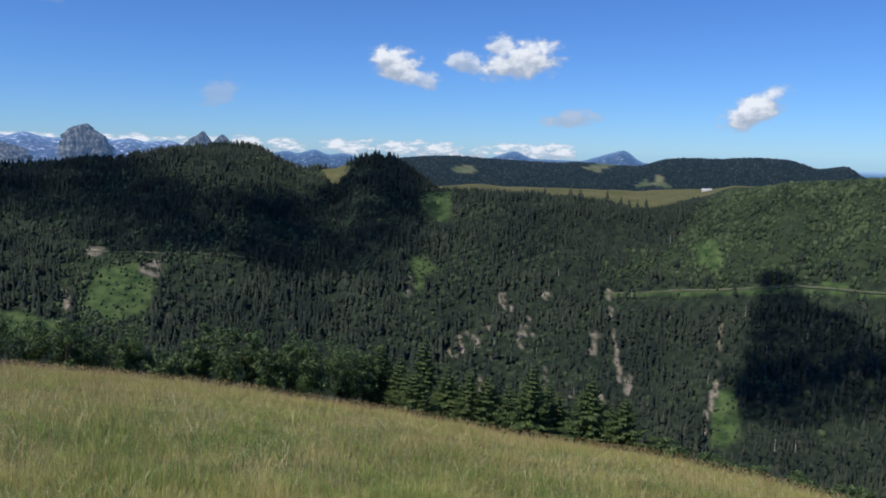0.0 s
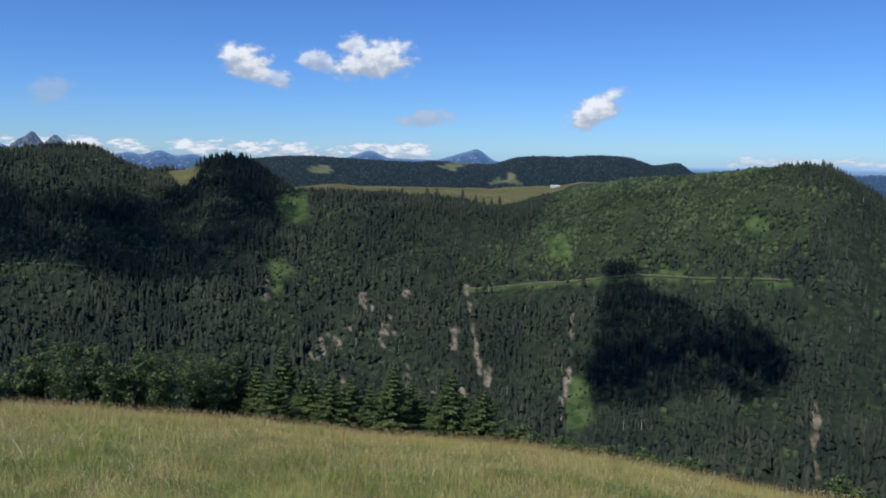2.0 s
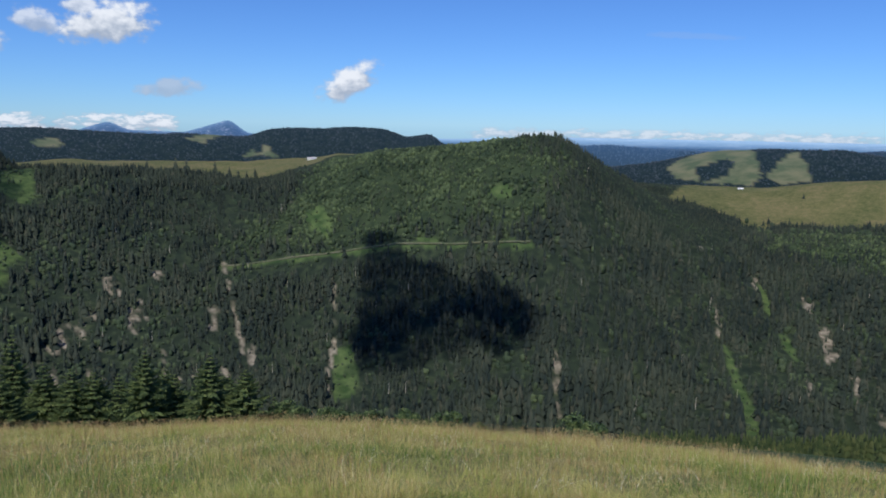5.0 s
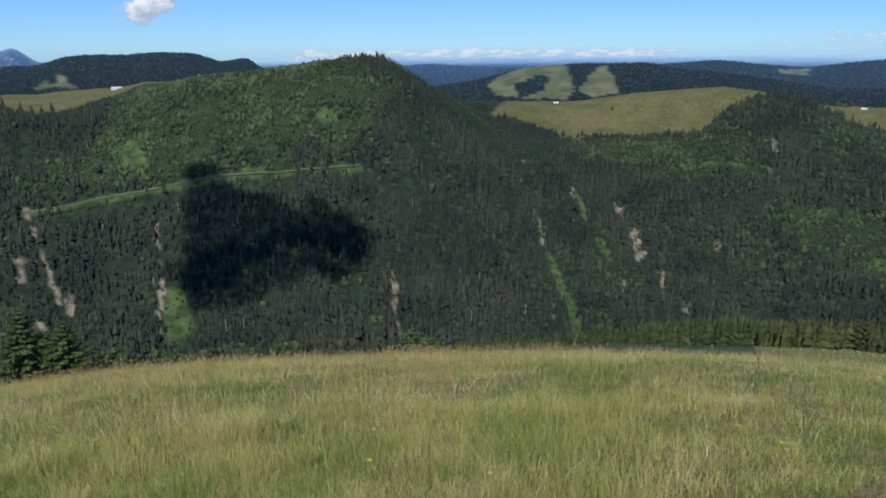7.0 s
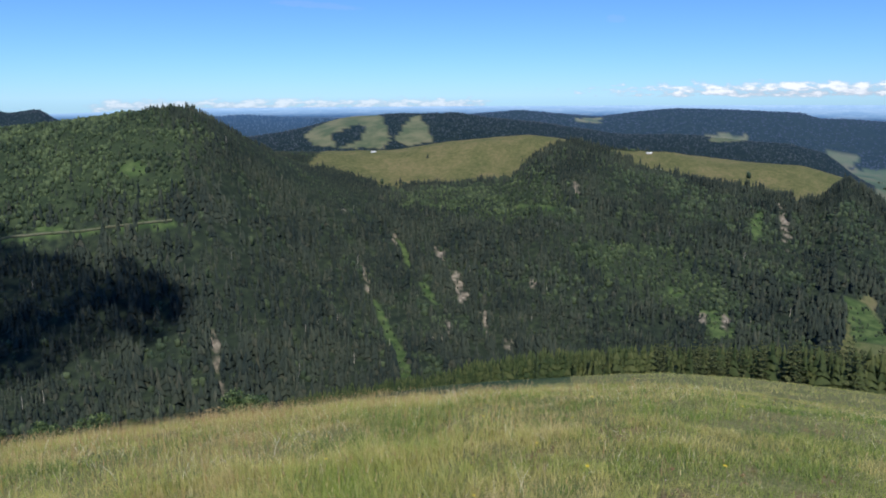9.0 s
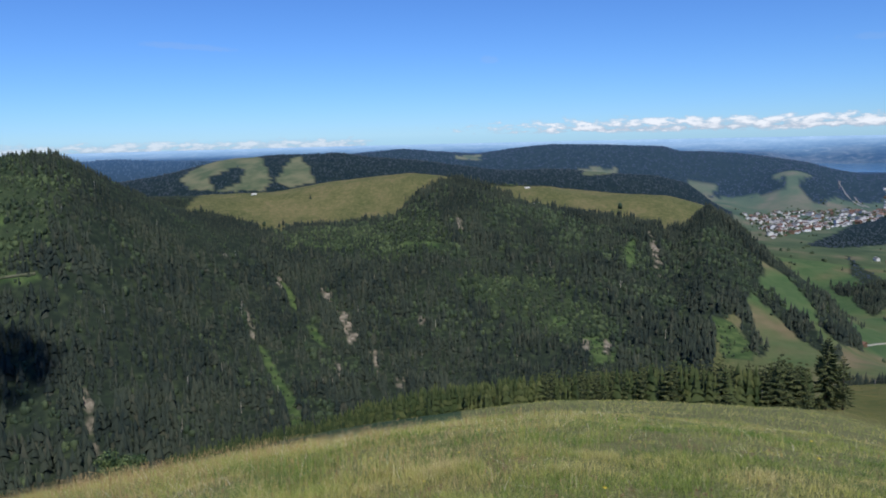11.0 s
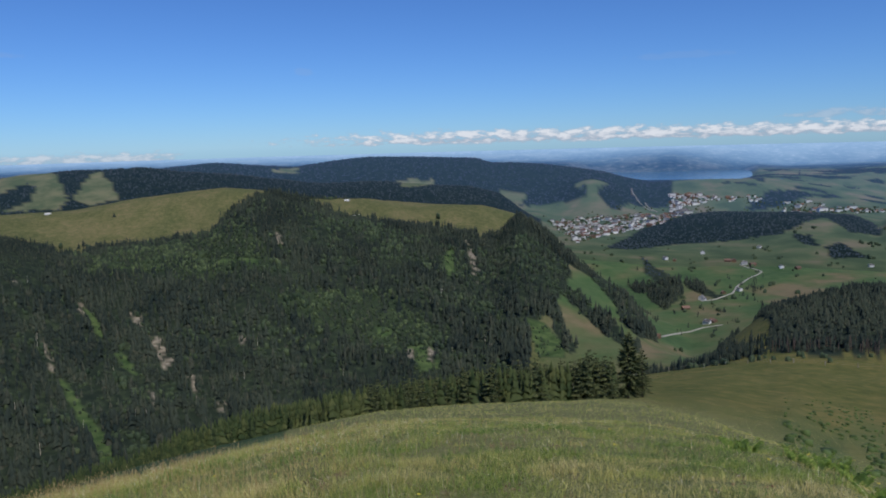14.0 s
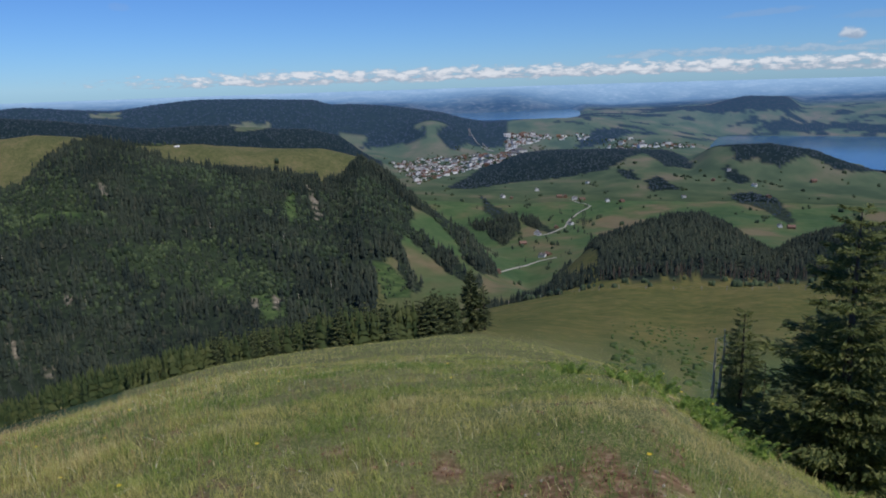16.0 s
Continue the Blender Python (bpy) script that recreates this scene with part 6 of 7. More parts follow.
def fern(heading, rng, k):
    q = np.random.RandomState(900 + k)
    ob = root("fern", "fresh green fern clump on the slope", "fern", "ferns on the slope")
    v, f = [], []
    for b in range(q.randint(7, 12)):
        a, ln = q.uniform(0, 6.28), q.uniform(.1, .26)
        ca, sa = math.cos(a), math.sin(a)
        for s in range(9):
            u = (s + 1) / 9
            x, z = ln * .5 * u, ln * (1.15 * u - .4 * u * u)
            wd = ln * .22 * (1 - u) ** .7 + .01
            for sg in (-1, 1):
                n = len(v)
                for px, py, pz in ((x, 0, z), (x + .045, sg * wd, z - .3 * wd), (x + .05, sg * wd * .3, z - .02)):
                    v.append((px * ca - py * sa, px * sa + py * ca, pz))
                f.append((n, n + 1, n + 2))
    part_mesh("fronds", sheet("fronds", v, f, FERN), ob)
    p = spot(heading, rng, -.02)
    ob.matrix_basis = pose(p.x, p.y, p.z)


for k in range(44):
    a = 103.3 + 17 * rs.uniform(0, 1) ** 1.7 if k % 2 else 109.6 + 1.5 * rs.normal()
    fern(a, np.interp(a, [103, 106, 113, 121], [9.3, 9.2, 8.8, 8.4]) * rs.uniform(.78, 1.14), k)
for k in range(5):
    fern(rs.uniform(99.2, 101.0), rs.uniform(9.4, 10.2), 70 + k)
STONE = plain("limestone", (0.2, 0.165, 0.12), (0.36, 0.31, 0.24), 9.0, 0.9, 0.6)


def stone(heading, rng, size, k):
    q = np.random.RandomState(1000 + k)
    bm = bmesh.new()
    bmesh.ops.create_icosphere(bm, subdivisions=2, radius=size)
    for vert in bm.verts:
        vert.co *= q.uniform(.75, 1.15)
        vert.co.z *= .6
    me = bpy.data.meshes.new("stone")
    bm.to_mesh(me)
    bm.free()
    me.materials.append(STONE)
    ob = tagged(new("stone", me), "small pale limestone lying in bare soil", "stone", "stones in the turf")
    p = spot(heading, rng, size * .15)
    ob.matrix_basis = pose(p.x, p.y, p.z, 0, 0, q.uniform(0, 360))


for k in range(16):
    stone(rs.uniform(72, 112), rs.uniform(3.4, 5.5), rs.uniform(.008, .022), k)

# crumbs of earth and grit in the bare patches
n = 1500
h, r = rs.uniform(58, 114, n * 8), rs.uniform(2.8, 6.6, n * 8)
k = rough_sum(r * np.sin(np.radians(h)) / 0.24, r * np.cos(np.radians(h)) / 0.24, 31) - 0.655 + .175 * np.clip((5.6 - r) / 1.8, 0, 1) > 0.01
h, r = h[k][:n], r[k][:n]
SOIL_CRUMB = leafy("earth_crumbs", (0.0, (0.12, 0.066, 0.036)), (0.7, (0.28, 0.17, 0.1)), (0.93, (0.38, 0.26, 0.17)), (1.0, (0.5, 0.46, 0.4)), rough_value=0.95, shine=0.1)
stand("earth_crumbs", THICKETS, h, r, rs.uniform(.008, .026, len(h)), rs.uniform(1.0, 1.6, len(h)), SOIL_CRUMB, "crumbs of reddish earth and grit in bare patches", "soil", sink=.006)


def field_tree(heading, rng, tall, shape, mat, k):
    """A single tree on the far pasture."""
    ob = root("tree", "single green tree standing on the high pasture", "tree", "single trees on the high pasture")
    v, f = tube([(0, 0, -.5), (0, 0, tall * .3)], (.3, .2), 6)
    part_mesh("trunk", sheet("trunk", v, f, BARK), ob)
    v, f = shape
    part_mesh("crown", sheet("crown", v * (np.array([2.3, 2.3, 1]) if mat == SPRUCE_FAR else np.array([.9, .9, 1])) * tall, f, mat), ob)
    p = spot(heading, rng)
    ob.matrix_basis = pose(p.x, p.y, p.z, 0, 0, k * 50)


for k, (a, rr, t, con) in enumerate(((54.9, 1445, 9, 1), (52.8, 1345, 12, 1), (52.5, 1330, 10, 1), (53.1, 1335, 9, 0), (78.2, 1400, 11, 0), (47.0, 1380, 14, 1), (46.6, 1375, 12, 1),
                                     (51.4, 1330, 10, 0), (12.4, 1390, 20, 1), (14.0, 1340, 17, 1), (13.4, 1340, 22, 1), (15.2, 1345, 15, 1), (9.7, 1400, 24, 1), (10.4, 1390, 22, 1), (14.6, 1350, 13, 1), (7.8, 1400, 18, 1), (6.9, 1395, 15, 1))):
    field_tree(a, rr, t, (spruce_shape(200 + k, 4, 7) if con else round_shape(200 + k)), SPRUCE_FAR if con else BROAD_FAR, k)

# ---------------------------------------------------------------- houses, roads, fences
PLASTER = plain("white_plaster", (0.7, 0.69, 0.66), (0.84, 0.83, 0.8), 1.5, 0.9, 0.1, random_part=0.35)
TIMBER = plain("brown_timber", (0.1, 0.06, 0.035), (0.22, 0.14, 0.08), 2.0, 0.85, 0.3, random_part=0.4)
TILE_RED = plain("red_brown_tiles", (0.13, 0.075, 0.055), (0.23, 0.13, 0.095), 1.2, 0.85, 0.3, random_part=0.5)
TILE_GREY = plain("grey_roof", (0.1, 0.1, 0.1), (0.2, 0.19, 0.18), 1.2, 0.8, 0.3, random_part=0.5)
PANE = plain("dark_window", (0.02, 0.025, 0.03), (0.04, 0.05, 0.06), 2.0, 0.15, 0.0)
CONCRETE = plain("grey_concrete", (0.2, 0.2, 0.195), (0.34, 0.335, 0.32), 0.4, 0.9, 0.2)
GRAVEL = plain("pale_gravel", (0.3, 0.28, 0.23), (0.46, 0.43, 0.37), 0.5, 0.95, 0.3)
FOREST_TRACK = plain("forest_track", (0.06, 0.09, 0.035), (0.2, 0.18, 0.12), 0.05, 0.95, 0.3)
POST_WOOD = plain("grey_post_wood", (0.24, 0.21, 0.17), (0.45, 0.41, 0.35), 8.0, 0.9, 0.5)


def box(bm, x0, x1, y0, y1, z0, z1):
    c = [bm.verts.new((x, y, z)) for z in (z0, z1) for x, y in ((x0, y0), (x1, y0), (x1, y1), (x0, y1))]
    for f in ((3, 2, 1, 0), (4, 5, 6, 7), (0, 1, 5, 4), (1, 2, 6, 5), (2, 3, 7, 6), (3, 0, 4, 7)):
        bm.faces.new([c[i] for i in f])


def house(name, label, group, long, deep, wall_high, pitch, wall_mat, roof_mat, windows=0, category="house"):
    """A gabled house: walls, two roof slopes with eaves, a chimney, windows."""
    ob = root(name, label, category, group)
    bm = bmesh.new()
    x, y, top = long / 2, deep / 2, wall_high + deep / 2 * pitch
    foot = [bm.verts.new(p) for p in ((-x, -y, -3), (x, -y, -3), (x, y, -3), (-x, y, -3))]
    eave = [bm.verts.new(p) for p in ((-x, -y, wall_high), (x, -y, wall_high), (x, y, wall_high), (-x, y, wall_high))]
    g0, g1 = bm.verts.new((-x, 0, top)), bm.verts.new((x, 0, top))
    for f in ((foot[0], foot[1], eave[1], eave[0]), (foot[2], foot[3], eave[3], eave[2]), (foot[1], foot[2], eave[2], g1, eave[1]),
              (foot[3], foot[0], eave[0], g0, eave[3]), (eave[0], eave[1], g1, g0), (eave[2], eave[3], g0, g1)):
        bm.faces.new(f)
    part("wall", bm, wall_mat, ob)
    bm = bmesh.new()
    o, th = 0.7, 0.35
    for s in (-1, 1):
        a = [bm.verts.new(p) for p in ((-x - o, s * (y + o), wall_high - o * pitch + .05), (x + o, s * (y + o), wall_high - o * pitch + .05), (x + o, 0, top + .05), (-x - o, 0, top + .05))]
        b = [bm.verts.new(v.co + Vector((0, 0, th))) for v in a]
        bm.faces.new(a), bm.faces.new(b)
        for i in range(4):
            bm.faces.new((a[i], a[(i + 1) % 4], b[(i + 1) % 4], b[i]))
    bmesh.ops.recalc_face_normals(bm, faces=bm.faces)
    part("roof", bm, roof_mat, ob)
    bm = bmesh.new()
    box(bm, x * .3, x * .3 + .8, -.4 + y * .3, .4 + y * .3, wall_high, top + .9)
    part("chimney", bm, wall_mat, ob)
    for k in range(windows):
        for s in (-1, 1):
            bm = bmesh.new()
            cx = -x + long * (k + .5) / windows
            box(bm, cx - .55, cx + .55, s * y - .05, s * y + .05, 1.0, 2.4)
            part("window", bm, PANE, ob)
    return ob


KINDS = [
    house("house", "white plastered house with a brown tiled roof", "houses of the town", 14, 11, 6.5, .7, PLASTER, TILE_RED),
    house("house", "white plastered house with a grey roof", "houses of the town", 16, 12, 7.5, .55, PLASTER, TILE_GREY),
    house("house", "large pale block of flats with a low grey roof", "houses of the town", 26, 14, 10, .25, PLASTER, TILE_GREY),
    house("house", "brown timber house with a brown tiled roof", "houses of the town", 13, 10, 5.5, .7, TIMBER, TILE_RED),
]
FARM = house("farmhouse", "brown timber farmhouse with a red-brown tiled roof among green fields", "farms in the valley", 15, 11, 5, .65, TIMBER, TILE_RED, 4, "farmhouse")
BARN = house("farmhouse", "white-walled farmhouse with a grey roof among green fields", "farms in the valley", 13, 10, 5.5, .65, PLASTER, TILE_GREY, 3, "farmhouse")
BYRE = house("alpine_hut", "long white alpine byre with a pale roof on the high pasture", "huts on the high pasture", 19, 8, 3.2, .45, PLASTER, PLASTER, 4, "hut")


def place(ob, heading, rng, turn, size=1.0, first=False):
    p = spot(heading, rng)
    m = pose(p.x, p.y, p.z, 0, 0, turn) @ Matrix.Scale(size, 4)
    if first:
        ob.matrix_basis = m
        return ob
    c = copy_thing(ob, Matrix.Identity(4))
    c.matrix_basis = m
    return c


q = random.Random(4)
TOWN = [([(86.4, 2440), (88.7, 2570), (91.4, 2610), (93.1, 2660), (94.8, 2560), (95.8, 2760), (97.2, 2420), (95.6, 2290), (94.0, 2270), (92.7, 2256), (91.0, 2184), (90.0, 2112), (88.9, 1985), (88.3, 2104), (87.2, 2300)], 330),
        ([(95.4, 2966), (96.8, 2990), (98.4, 2958), (99.0, 2918), (97.6, 2890), (96.4, 2856), (95.5, 2760)], 110),
        ([(99.2, 2940), (101.6, 2960), (101.6, 2900), (99.4, 2890)], 14),
        ([(103.0, 2906), (104.8, 2926), (106.3, 2806), (109.1, 2776), (109.1, 2690), (106.3, 2600), (103.0, 2700)], 46)]
placed = set()
singles = 0
far_town = bmesh.new()
FAR_MATS = [PLASTER, TIMBER, TILE_RED, TILE_GREY]


def join_house(ob, m):
    """Add a house to the joined far quarters."""
    for child in ob.children:
        n, nf = len(far_town.verts), len(far_town.faces)
        far_town.from_mesh(child.data)
        far_town.verts.ensure_lookup_table()
        far_town.faces.ensure_lookup_table()
        for vert in far_town.verts[n:]:
            vert.co = m @ vert.co
        for face in far_town.faces[nf:]:
            face.material_index = FAR_MATS.index(child.data.materials[0])


for outline, count in TOWN:
    a0, a1 = min(p[0] for p in outline), max(p[0] for p in outline)
    r0, r1 = min(p[1] for p in outline), max(p[1] for p in outline)
    done = 0
    while done < count:
        a, rr = q.uniform(a0, a1), q.uniform(r0, r1)
        cell = (round(a * 7), round(rr / 15))
        if cell in placed or not bool(inside(np.array([a]), np.array([rr]), outline)[0]):
            done += 0.02
            continue
        placed.add(cell)
        k = q.choices(range(4), (6, 5, 2, 5))[0]
        turn, size = q.choice((12, 20, 102, 98, 60)) + q.uniform(-8, 8), q.uniform(.4, .8) if q.random() < .9 else 1.1
        if singles < 290:
            place(KINDS[k], a, rr, turn, size, first=KINDS[k].matrix_basis == Matrix.Identity(4))
        else:
            p = spot(a, rr)
            join_house(KINDS[k], pose(p.x, p.y, p.z, 0, 0, turn) @ Matrix.Scale(size, 4))
        singles += 1
        done += 1
far_mesh = bpy.data.meshes.new("far_houses")
far_town.to_mesh(far_mesh)
far_town.free()
for mat in FAR_MATS:
    far_mesh.materials.append(mat)
tagged(new("far_houses", far_mesh), "pale houses of the far quarters of the town", "houses", kind="stuff")
# garden trees between the houses
h, r = scatter(86, 110, 1960, 3000, 17)
k = np.zeros(len(h), bool)
for outline, count in TOWN:
    k |= inside(h, r, outline)
k |= (np.abs(r - np.interp(h, [86, 96, 100, 110], [2440, 2800, 2850, 2800])) < 90) & (rough_sum(h * 3, r / 40, 92) > .62)
stand("town_trees", ROUNDS[:3] + THICKETS[:3], h[k], r[k], rs.uniform(4, 9, k.sum()), rs.uniform(.9, 1.5, k.sum()), BROAD_FAR, "dark green garden trees between the houses of the town", "trees")
for k, (a, rr) in enumerate(((96.65, 1252), (97.74, 1342), (94.03, 973), (98.17, 1143), (99.88, 1713), (101.55, 1915), (101.15, 1678), (103.03, 1645), (104.07, 1636),
                             (97.75, 1845), (99.45, 1709), (95.16, 1740), (95.81, 1731), (108.5, 1716), (110.47, 1950), (111.5, 2040), (114.21, 1750), (115.07, 1334),
                             (115.81, 1334), (113.24, 1916), (117.0, 2010), (100.32, 1416), (99.25, 1392), (97.9, 1330), (98.6, 1150), (100.6, 1690), (94.6, 985))):
    src = (FARM, BARN)[k % 2]
    place(src, a, rr, q.uniform(0, 180), q.uniform(.6, .85), first=k < 2)
place(BYRE, 19.35, 1500, -14, .9, first=True)
for a, rr in ((71.3, 1478), (72.0, 1374), (50.8, 1513)):
    place(BYRE, a, rr, -a + 20, .5)


def minster():
    """The abbey church: a long nave between two towers."""
    ob = root("abbey", "large pale stone abbey with two towers above the town", "church")
    bm = bmesh.new()
    box(bm, -30, 30, -9, 9, -4, 14)
    part("wing", bm, PLASTER, ob)
    bm = bmesh.new()
    box(bm, -31, 31, -10, 10, 14, 15)
    v = [bm.verts.new(p) for p in ((-31, -10, 15.004), (31, -10, 15.004), (31, 10, 15.004), (-31, 10, 15.004), (-29, 0, 21), (29, 0, 21))]
    for f in ((0, 1, 5, 4), (2, 3, 4, 5), (1, 2, 5), (3, 0, 4)):
        bm.faces.new([v[i] for i in f])
    part("roof", bm, TILE_GREY, ob)
    for x in (-8, 8):
        bm = bmesh.new()
        box(bm, x - 3, x + 3, -13, -7, -4, 30)
        tower = part("tower", bm, PLASTER, ob)
        bm = bmesh.new()
        bmesh.ops.create_cone(bm, cap_ends=True, segments=8, radius1=3.6, radius2=.3, depth=9, matrix=Matrix.Translation((x, -10, 34.5)))
        part("spire", bm, TILE_GREY, tower)
    p = spot(96.3, 2640)
    ob.matrix_basis = pose(p.x, p.y, p.z, 0, 0, 150)


minster()


def ski_jump():
    """Inruns on struts from a tower, each with its landing slope below."""
    ob = root("ski_jump", "pale concrete ski jump on the wooded hillside above the town", "ski jump")

    def ribbon(name, course, wide, thick, mat, parent):
        bm = bmesh.new()
        last = None
        for a, r, lift in course:
            p = spot(a, r, lift)
            side = Vector((math.sin(radians(a + 40)), math.cos(radians(a + 40)), 0)) * wide / 2
            now = [bm.verts.new(p + d) for d in (-side, side, side - Vector((0, 0, thick)), -side - Vector((0, 0, thick)))]
            if last:
                for i in range(4):
                    bm.faces.new((last[i], last[(i + 1) % 4], now[(i + 1) % 4], now[i]))
            else:
                bm.faces.new(now[::-1])
            last = now
        bm.faces.new(last)
        return part(name, bm, mat, parent)

    for off, first, high in ((0.0, 0.0, 20.0), (.32, .42, 9.0)):
        at = [first + (1 - first) * i / 12 for i in range(13)]
        course = [(92.7 + off + 1.5 * u, 2906 - 186 * u, high) for u in at]
        upper = [(a, r, max(2.5, high * (1 - i / 6) ** 1.5)) for i, (a, r, _) in enumerate(course[:7])]
        inrun = ribbon("inrun", upper, 4.0, 1.2, CONCRETE, ob)
        for i in (1, 3, 5):
            p = spot(upper[i][0], upper[i][1])
            bm = bmesh.new()
            box(bm, p.x - .8, p.x + .8, p.y - .8, p.y + .8, p.z - 2, p.z + upper[i][2] - 1.2)
            part("strut", bm, CONCRETE, inrun)
        ribbon("landing_slope", [(a, r, 1.2) for a, r, _ in course[7:]], 6.0, 2.0, CONCRETE, ob)
    p = spot(92.7, 2908)
    bm = bmesh.new()
    box(bm, p.x - 3, p.x + 3, p.y - 3, p.y + 3, p.z - 4, p.z + 25)
    part("tower", bm, CONCRETE, ob)
    bm = bmesh.new()
    box(bm, p.x - 3.6, p.x + 3.6, p.y - 3.6, p.y + 3.6, p.z + 25.004, p.z + 26)
    part("roof", bm, TILE_GREY, ob)


ski_jump()


def track(name, label, course, width, mat=GRAVEL, lift=.5):
    """A road draped on the land, along headings and ranges."""
    pts = []
    for (a0, r0), (a1, r1) in zip(course, course[1:]):
        n = max(2, int(math.hypot(radians(a1 - a0) * r0, r1 - r0) / 8))
        pts += [(a0 + (a1 - a0) * i / n, r0 + (r1 - r0) * i / n) for i in range(n)]
    pts.append(course[-1])
    flat = [Vector((r * math.sin(radians(a)), r * math.cos(radians(a)), 0)) for a, r in pts]
    v, f = [], []
    for i, p in enumerate(flat):
        d = (flat[min(i + 1, len(flat) - 1)] - flat[max(i - 1, 0)]).normalized()
        side = Vector((-d.y, d.x, 0)) * width / 2
        z = max(float(height(np.array(math.degrees(math.atan2(w.x, w.y))), np.array(w.length))) for w in (p, p + side, p - side)) + lift
        for w, dz in ((p + side, 0), (p - side, 0), (p - side * 1.1, -2.5), (p + side * 1.1, -2.5)):
            v.append((w.x, w.y, z + dz))
        if i:
            b, c = 4 * i - 4, 4 * i
            f += [(b + j, b + (j + 1) % 4, c + (j + 1) % 4, c + j) for j in range(4)]
    return tagged(new(name, sheet(name, v, f, mat)), label, "road", kind="structure")


track("road", "narrow pale farm road in the valley", [(94.65, 995), (96.42, 1086), (97.95, 1120), (99.25, 1122)], 3)
track("road", "narrow pale farm road in the valley", [(97.74, 1321), (98.6, 1330), (98.82, 1348), (99.89, 1396), (100.1, 1445), (100.73, 1506), (101.78, 1595), (100.3, 1684)], 3)
track("road", "forest road cut into the mountainside", [(12.6, 892), (15.2, 892), (17.3, 890), (19.6, 884), (21.9, 878), (25.7, 869), (28.3, 857), (30.9, 848), (33, 843), (36.0, 837)], 3, FOREST_TRACK, lift=.25)
track("road", "forest road cut into the mountainside", [(-25.9, 962), (-20.8, 949), (-18.5, 951), (-16.1, 941), (-13.7, 938)], 3, FOREST_TRACK, lift=.3)


def fence(course, step, label):
    """Wooden posts with two wires."""
    ob = root("fence", label, "fence")
    at = []
    for (a0, r0), (a1, r1) in zip(course, course[1:]):
        n = max(1, int(math.hypot(radians(a1 - a0) * r0, r1 - r0) / step))
        at += [spot(a0 + (a1 - a0) * i / n, r0 + (r1 - r0) * i / n) for i in range(n)]
    v, f = tube([(0, 0, -.3), (0, 0, .7), (.03, 0, 1.25)], (.09, .085, .08), 6)
    me = sheet("post", v, f, POST_WOOD)
    for p in at:
        c = part_mesh("post", me, ob)
        c.matrix_basis = pose(p.x, p.y, p.z, q.uniform(-5, 5), q.uniform(-5, 5), q.uniform(0, 360))
    for high in (.6, 1.1):
        bm = bmesh.new()
        last = None
        for p in at:
            ringv = [bm.verts.new((p.x + .012 * math.cos(k * 2.1), p.y + .012 * math.sin(k * 2.1), p.z + high + .012 * math.sin(k * 2.1))) for k in range(3)]
            if last:
                for k in range(3):
                    bm.faces.new((last[k], last[(k + 1) % 3], ringv[(k + 1) % 3], ringv[k]))
            last = ringv
        part("wire", bm, POST_WOOD, ob)


fence([(95.5, 228), (98, 226), (104, 222), (110, 217), (117, 212), (122, 205)], 6.0, "weathered wooden fence posts with wire along the pasture rim")


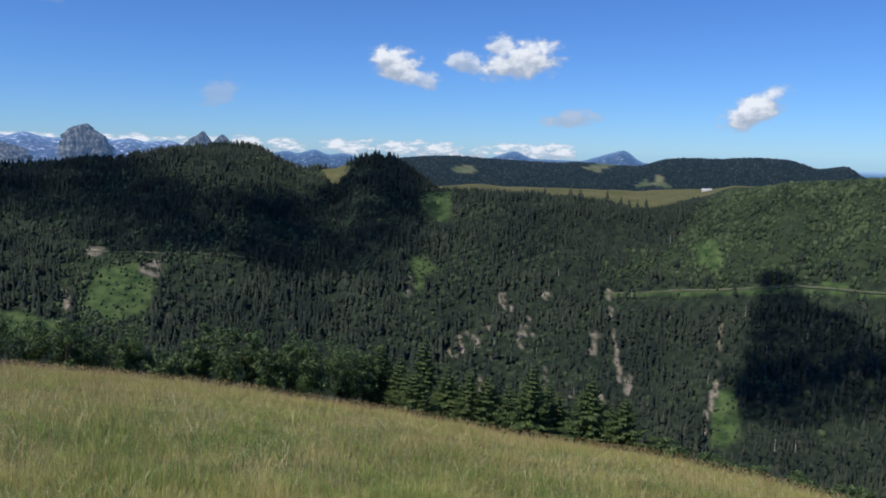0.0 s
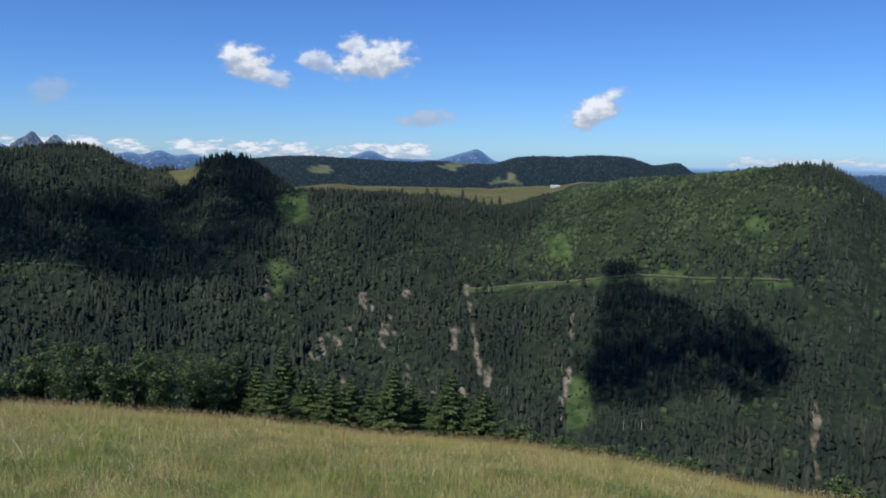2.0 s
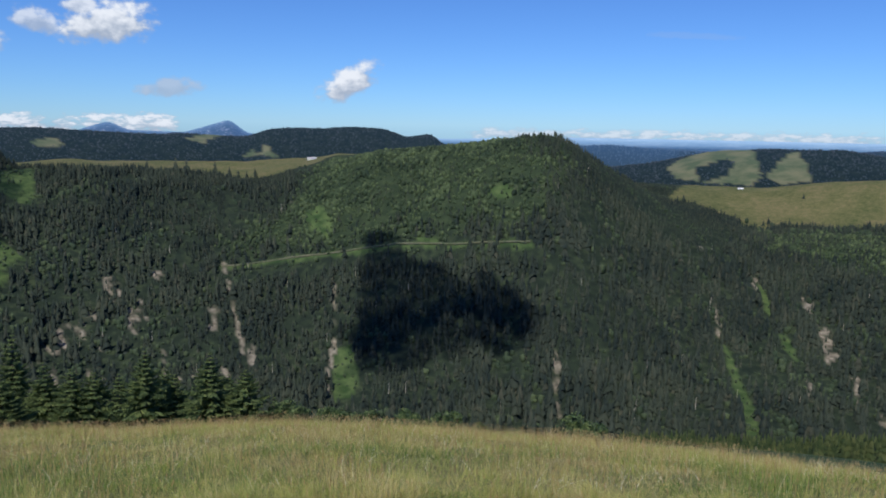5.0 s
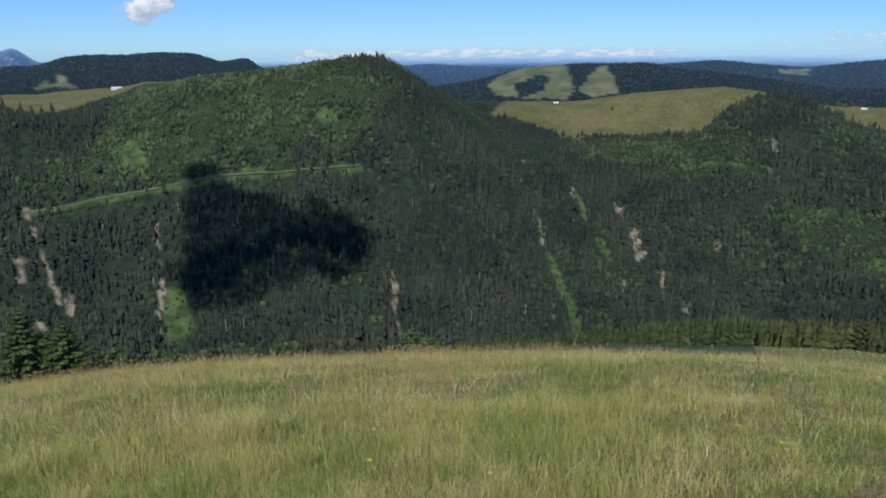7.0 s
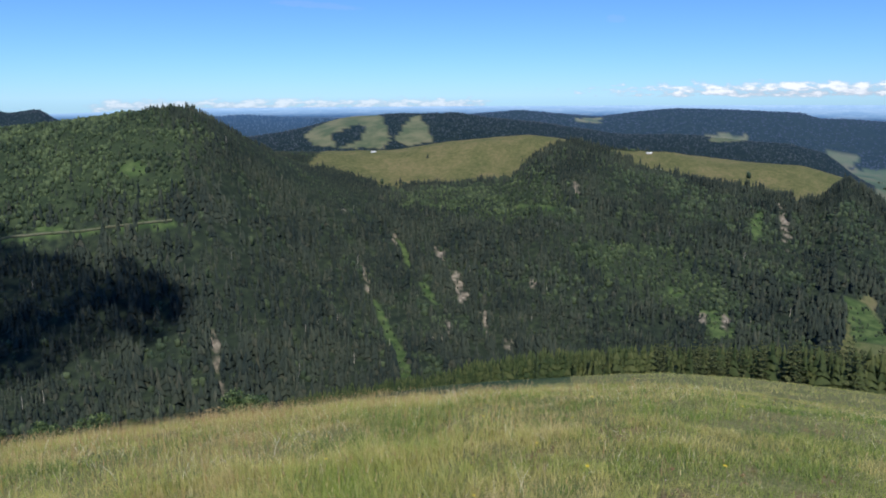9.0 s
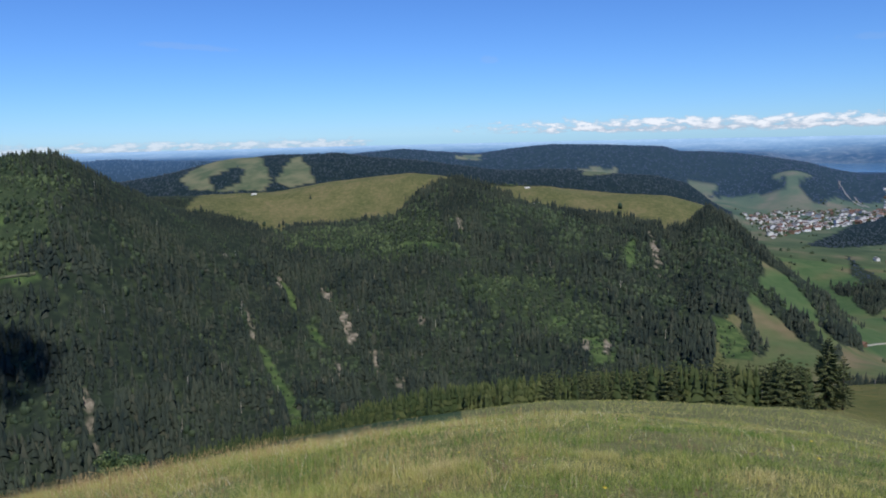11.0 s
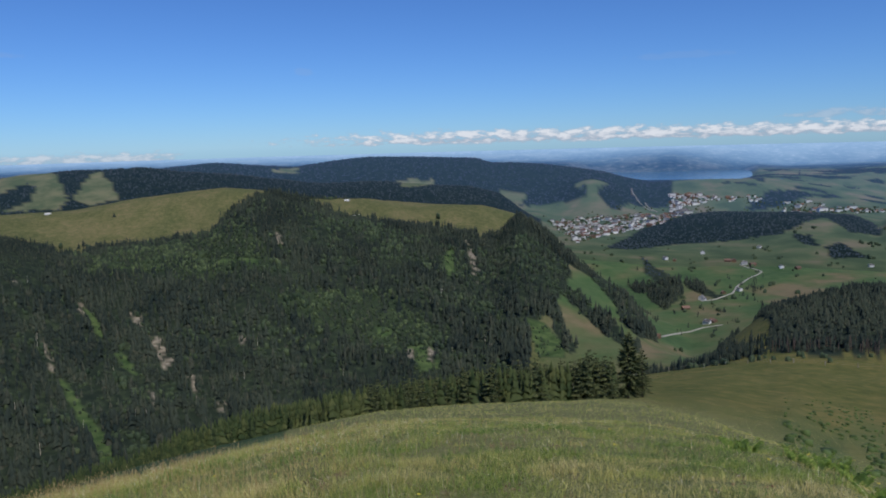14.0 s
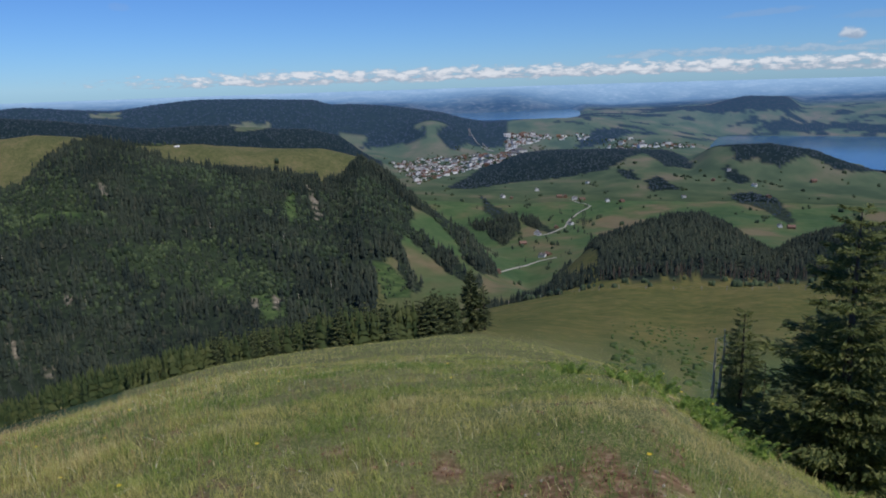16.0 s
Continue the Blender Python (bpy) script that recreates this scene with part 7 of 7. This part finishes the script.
# ---------------------------------------------------------------- far peaks
def build_peak(nt, bsdf):
    pos = nt.nodes.new("ShaderNodeTexCoord").outputs["Object"]
    tall = node(nt, "ShaderNodeMapping", Scale=(1.0, 1.0, 0.3))
    nt.links.new(pos, tall.inputs[0])
    col = ramp(nt, noise_at(nt, 0.06, 8.0, tall.outputs[0]), (0.38, (0.02, 0.026, 0.026)), (0.5, (0.06, 0.065, 0.062)), (0.62, (0.2, 0.2, 0.19)))
    nt.links.new(col, bsdf.inputs["Base Color"])
    bsdf.inputs["Roughness"].default_value = 0.95
    # distance haze put on the rock as a blue glow
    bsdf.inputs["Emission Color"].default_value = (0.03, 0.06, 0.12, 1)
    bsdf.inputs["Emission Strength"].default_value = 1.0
    bumped(nt, bsdf, noise_at(nt, 0.06, 8.0, pos), 0.8, 6.0)


PEAK = material("peak_rock_haze_glow", build_peak)


def peak(heading, rng, foot, profile, depth, seed, label):
    """A rocky peak; profile: half widths and heights from foot to top, in metres."""
    verts, faces, sides = [], [], 40
    qq = np.random.RandomState(seed)
    rings = 26
    hh = np.linspace(0, profile[-1][1], rings)
    ws = np.interp(hh, [p[1] for p in profile], [p[0] for p in profile])
    cs = np.interp(hh, [p[1] for p in profile], [p[2] for p in profile])
    for k in range(rings):
        for s in range(sides):
            a = 6.283 * s / sides
            rib = 1 + .16 * (abs(math.sin(2.5 * a + .6 + seed)) - .6) + .2 * (noise.fractal(Vector((math.cos(a) * 2.2, math.sin(a) * 2.2, hh[k] / 60 + seed)), .7, 2.0, 5))
            verts.append((cs[k] + ws[k] * rib * math.cos(a), ws[k] * depth * rib * math.sin(a), hh[k] + 3 * qq.uniform(-1, 1)))
        if k:
            b = (k - 1) * sides
            faces += [(b + s, b + (s + 1) % sides, b + sides + (s + 1) % sides, b + sides + s) for s in range(sides)]
    ob = tagged(new("mountain", sheet("mountain", verts, faces, PEAK)), label, "mountain")
    a = radians(heading)
    ob.matrix_basis = pose(rng * math.sin(a), rng * math.cos(a), EYE + rng * math.tan(radians(foot)), 0, 0, -heading)


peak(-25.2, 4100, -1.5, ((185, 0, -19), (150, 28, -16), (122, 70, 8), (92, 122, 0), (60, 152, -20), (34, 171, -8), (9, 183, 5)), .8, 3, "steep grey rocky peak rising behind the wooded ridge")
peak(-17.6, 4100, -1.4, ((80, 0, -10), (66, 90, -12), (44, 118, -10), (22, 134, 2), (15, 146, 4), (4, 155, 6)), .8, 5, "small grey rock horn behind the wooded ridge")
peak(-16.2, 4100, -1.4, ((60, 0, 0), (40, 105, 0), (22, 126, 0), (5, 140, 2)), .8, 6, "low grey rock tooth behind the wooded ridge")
peak(-30.6, 4050, -1.6, ((210, 0, 0), (140, 55, 0), (60, 85, -10), (5, 104, -10)), .8, 7, "far grey mountain shoulder with painted blue haze")
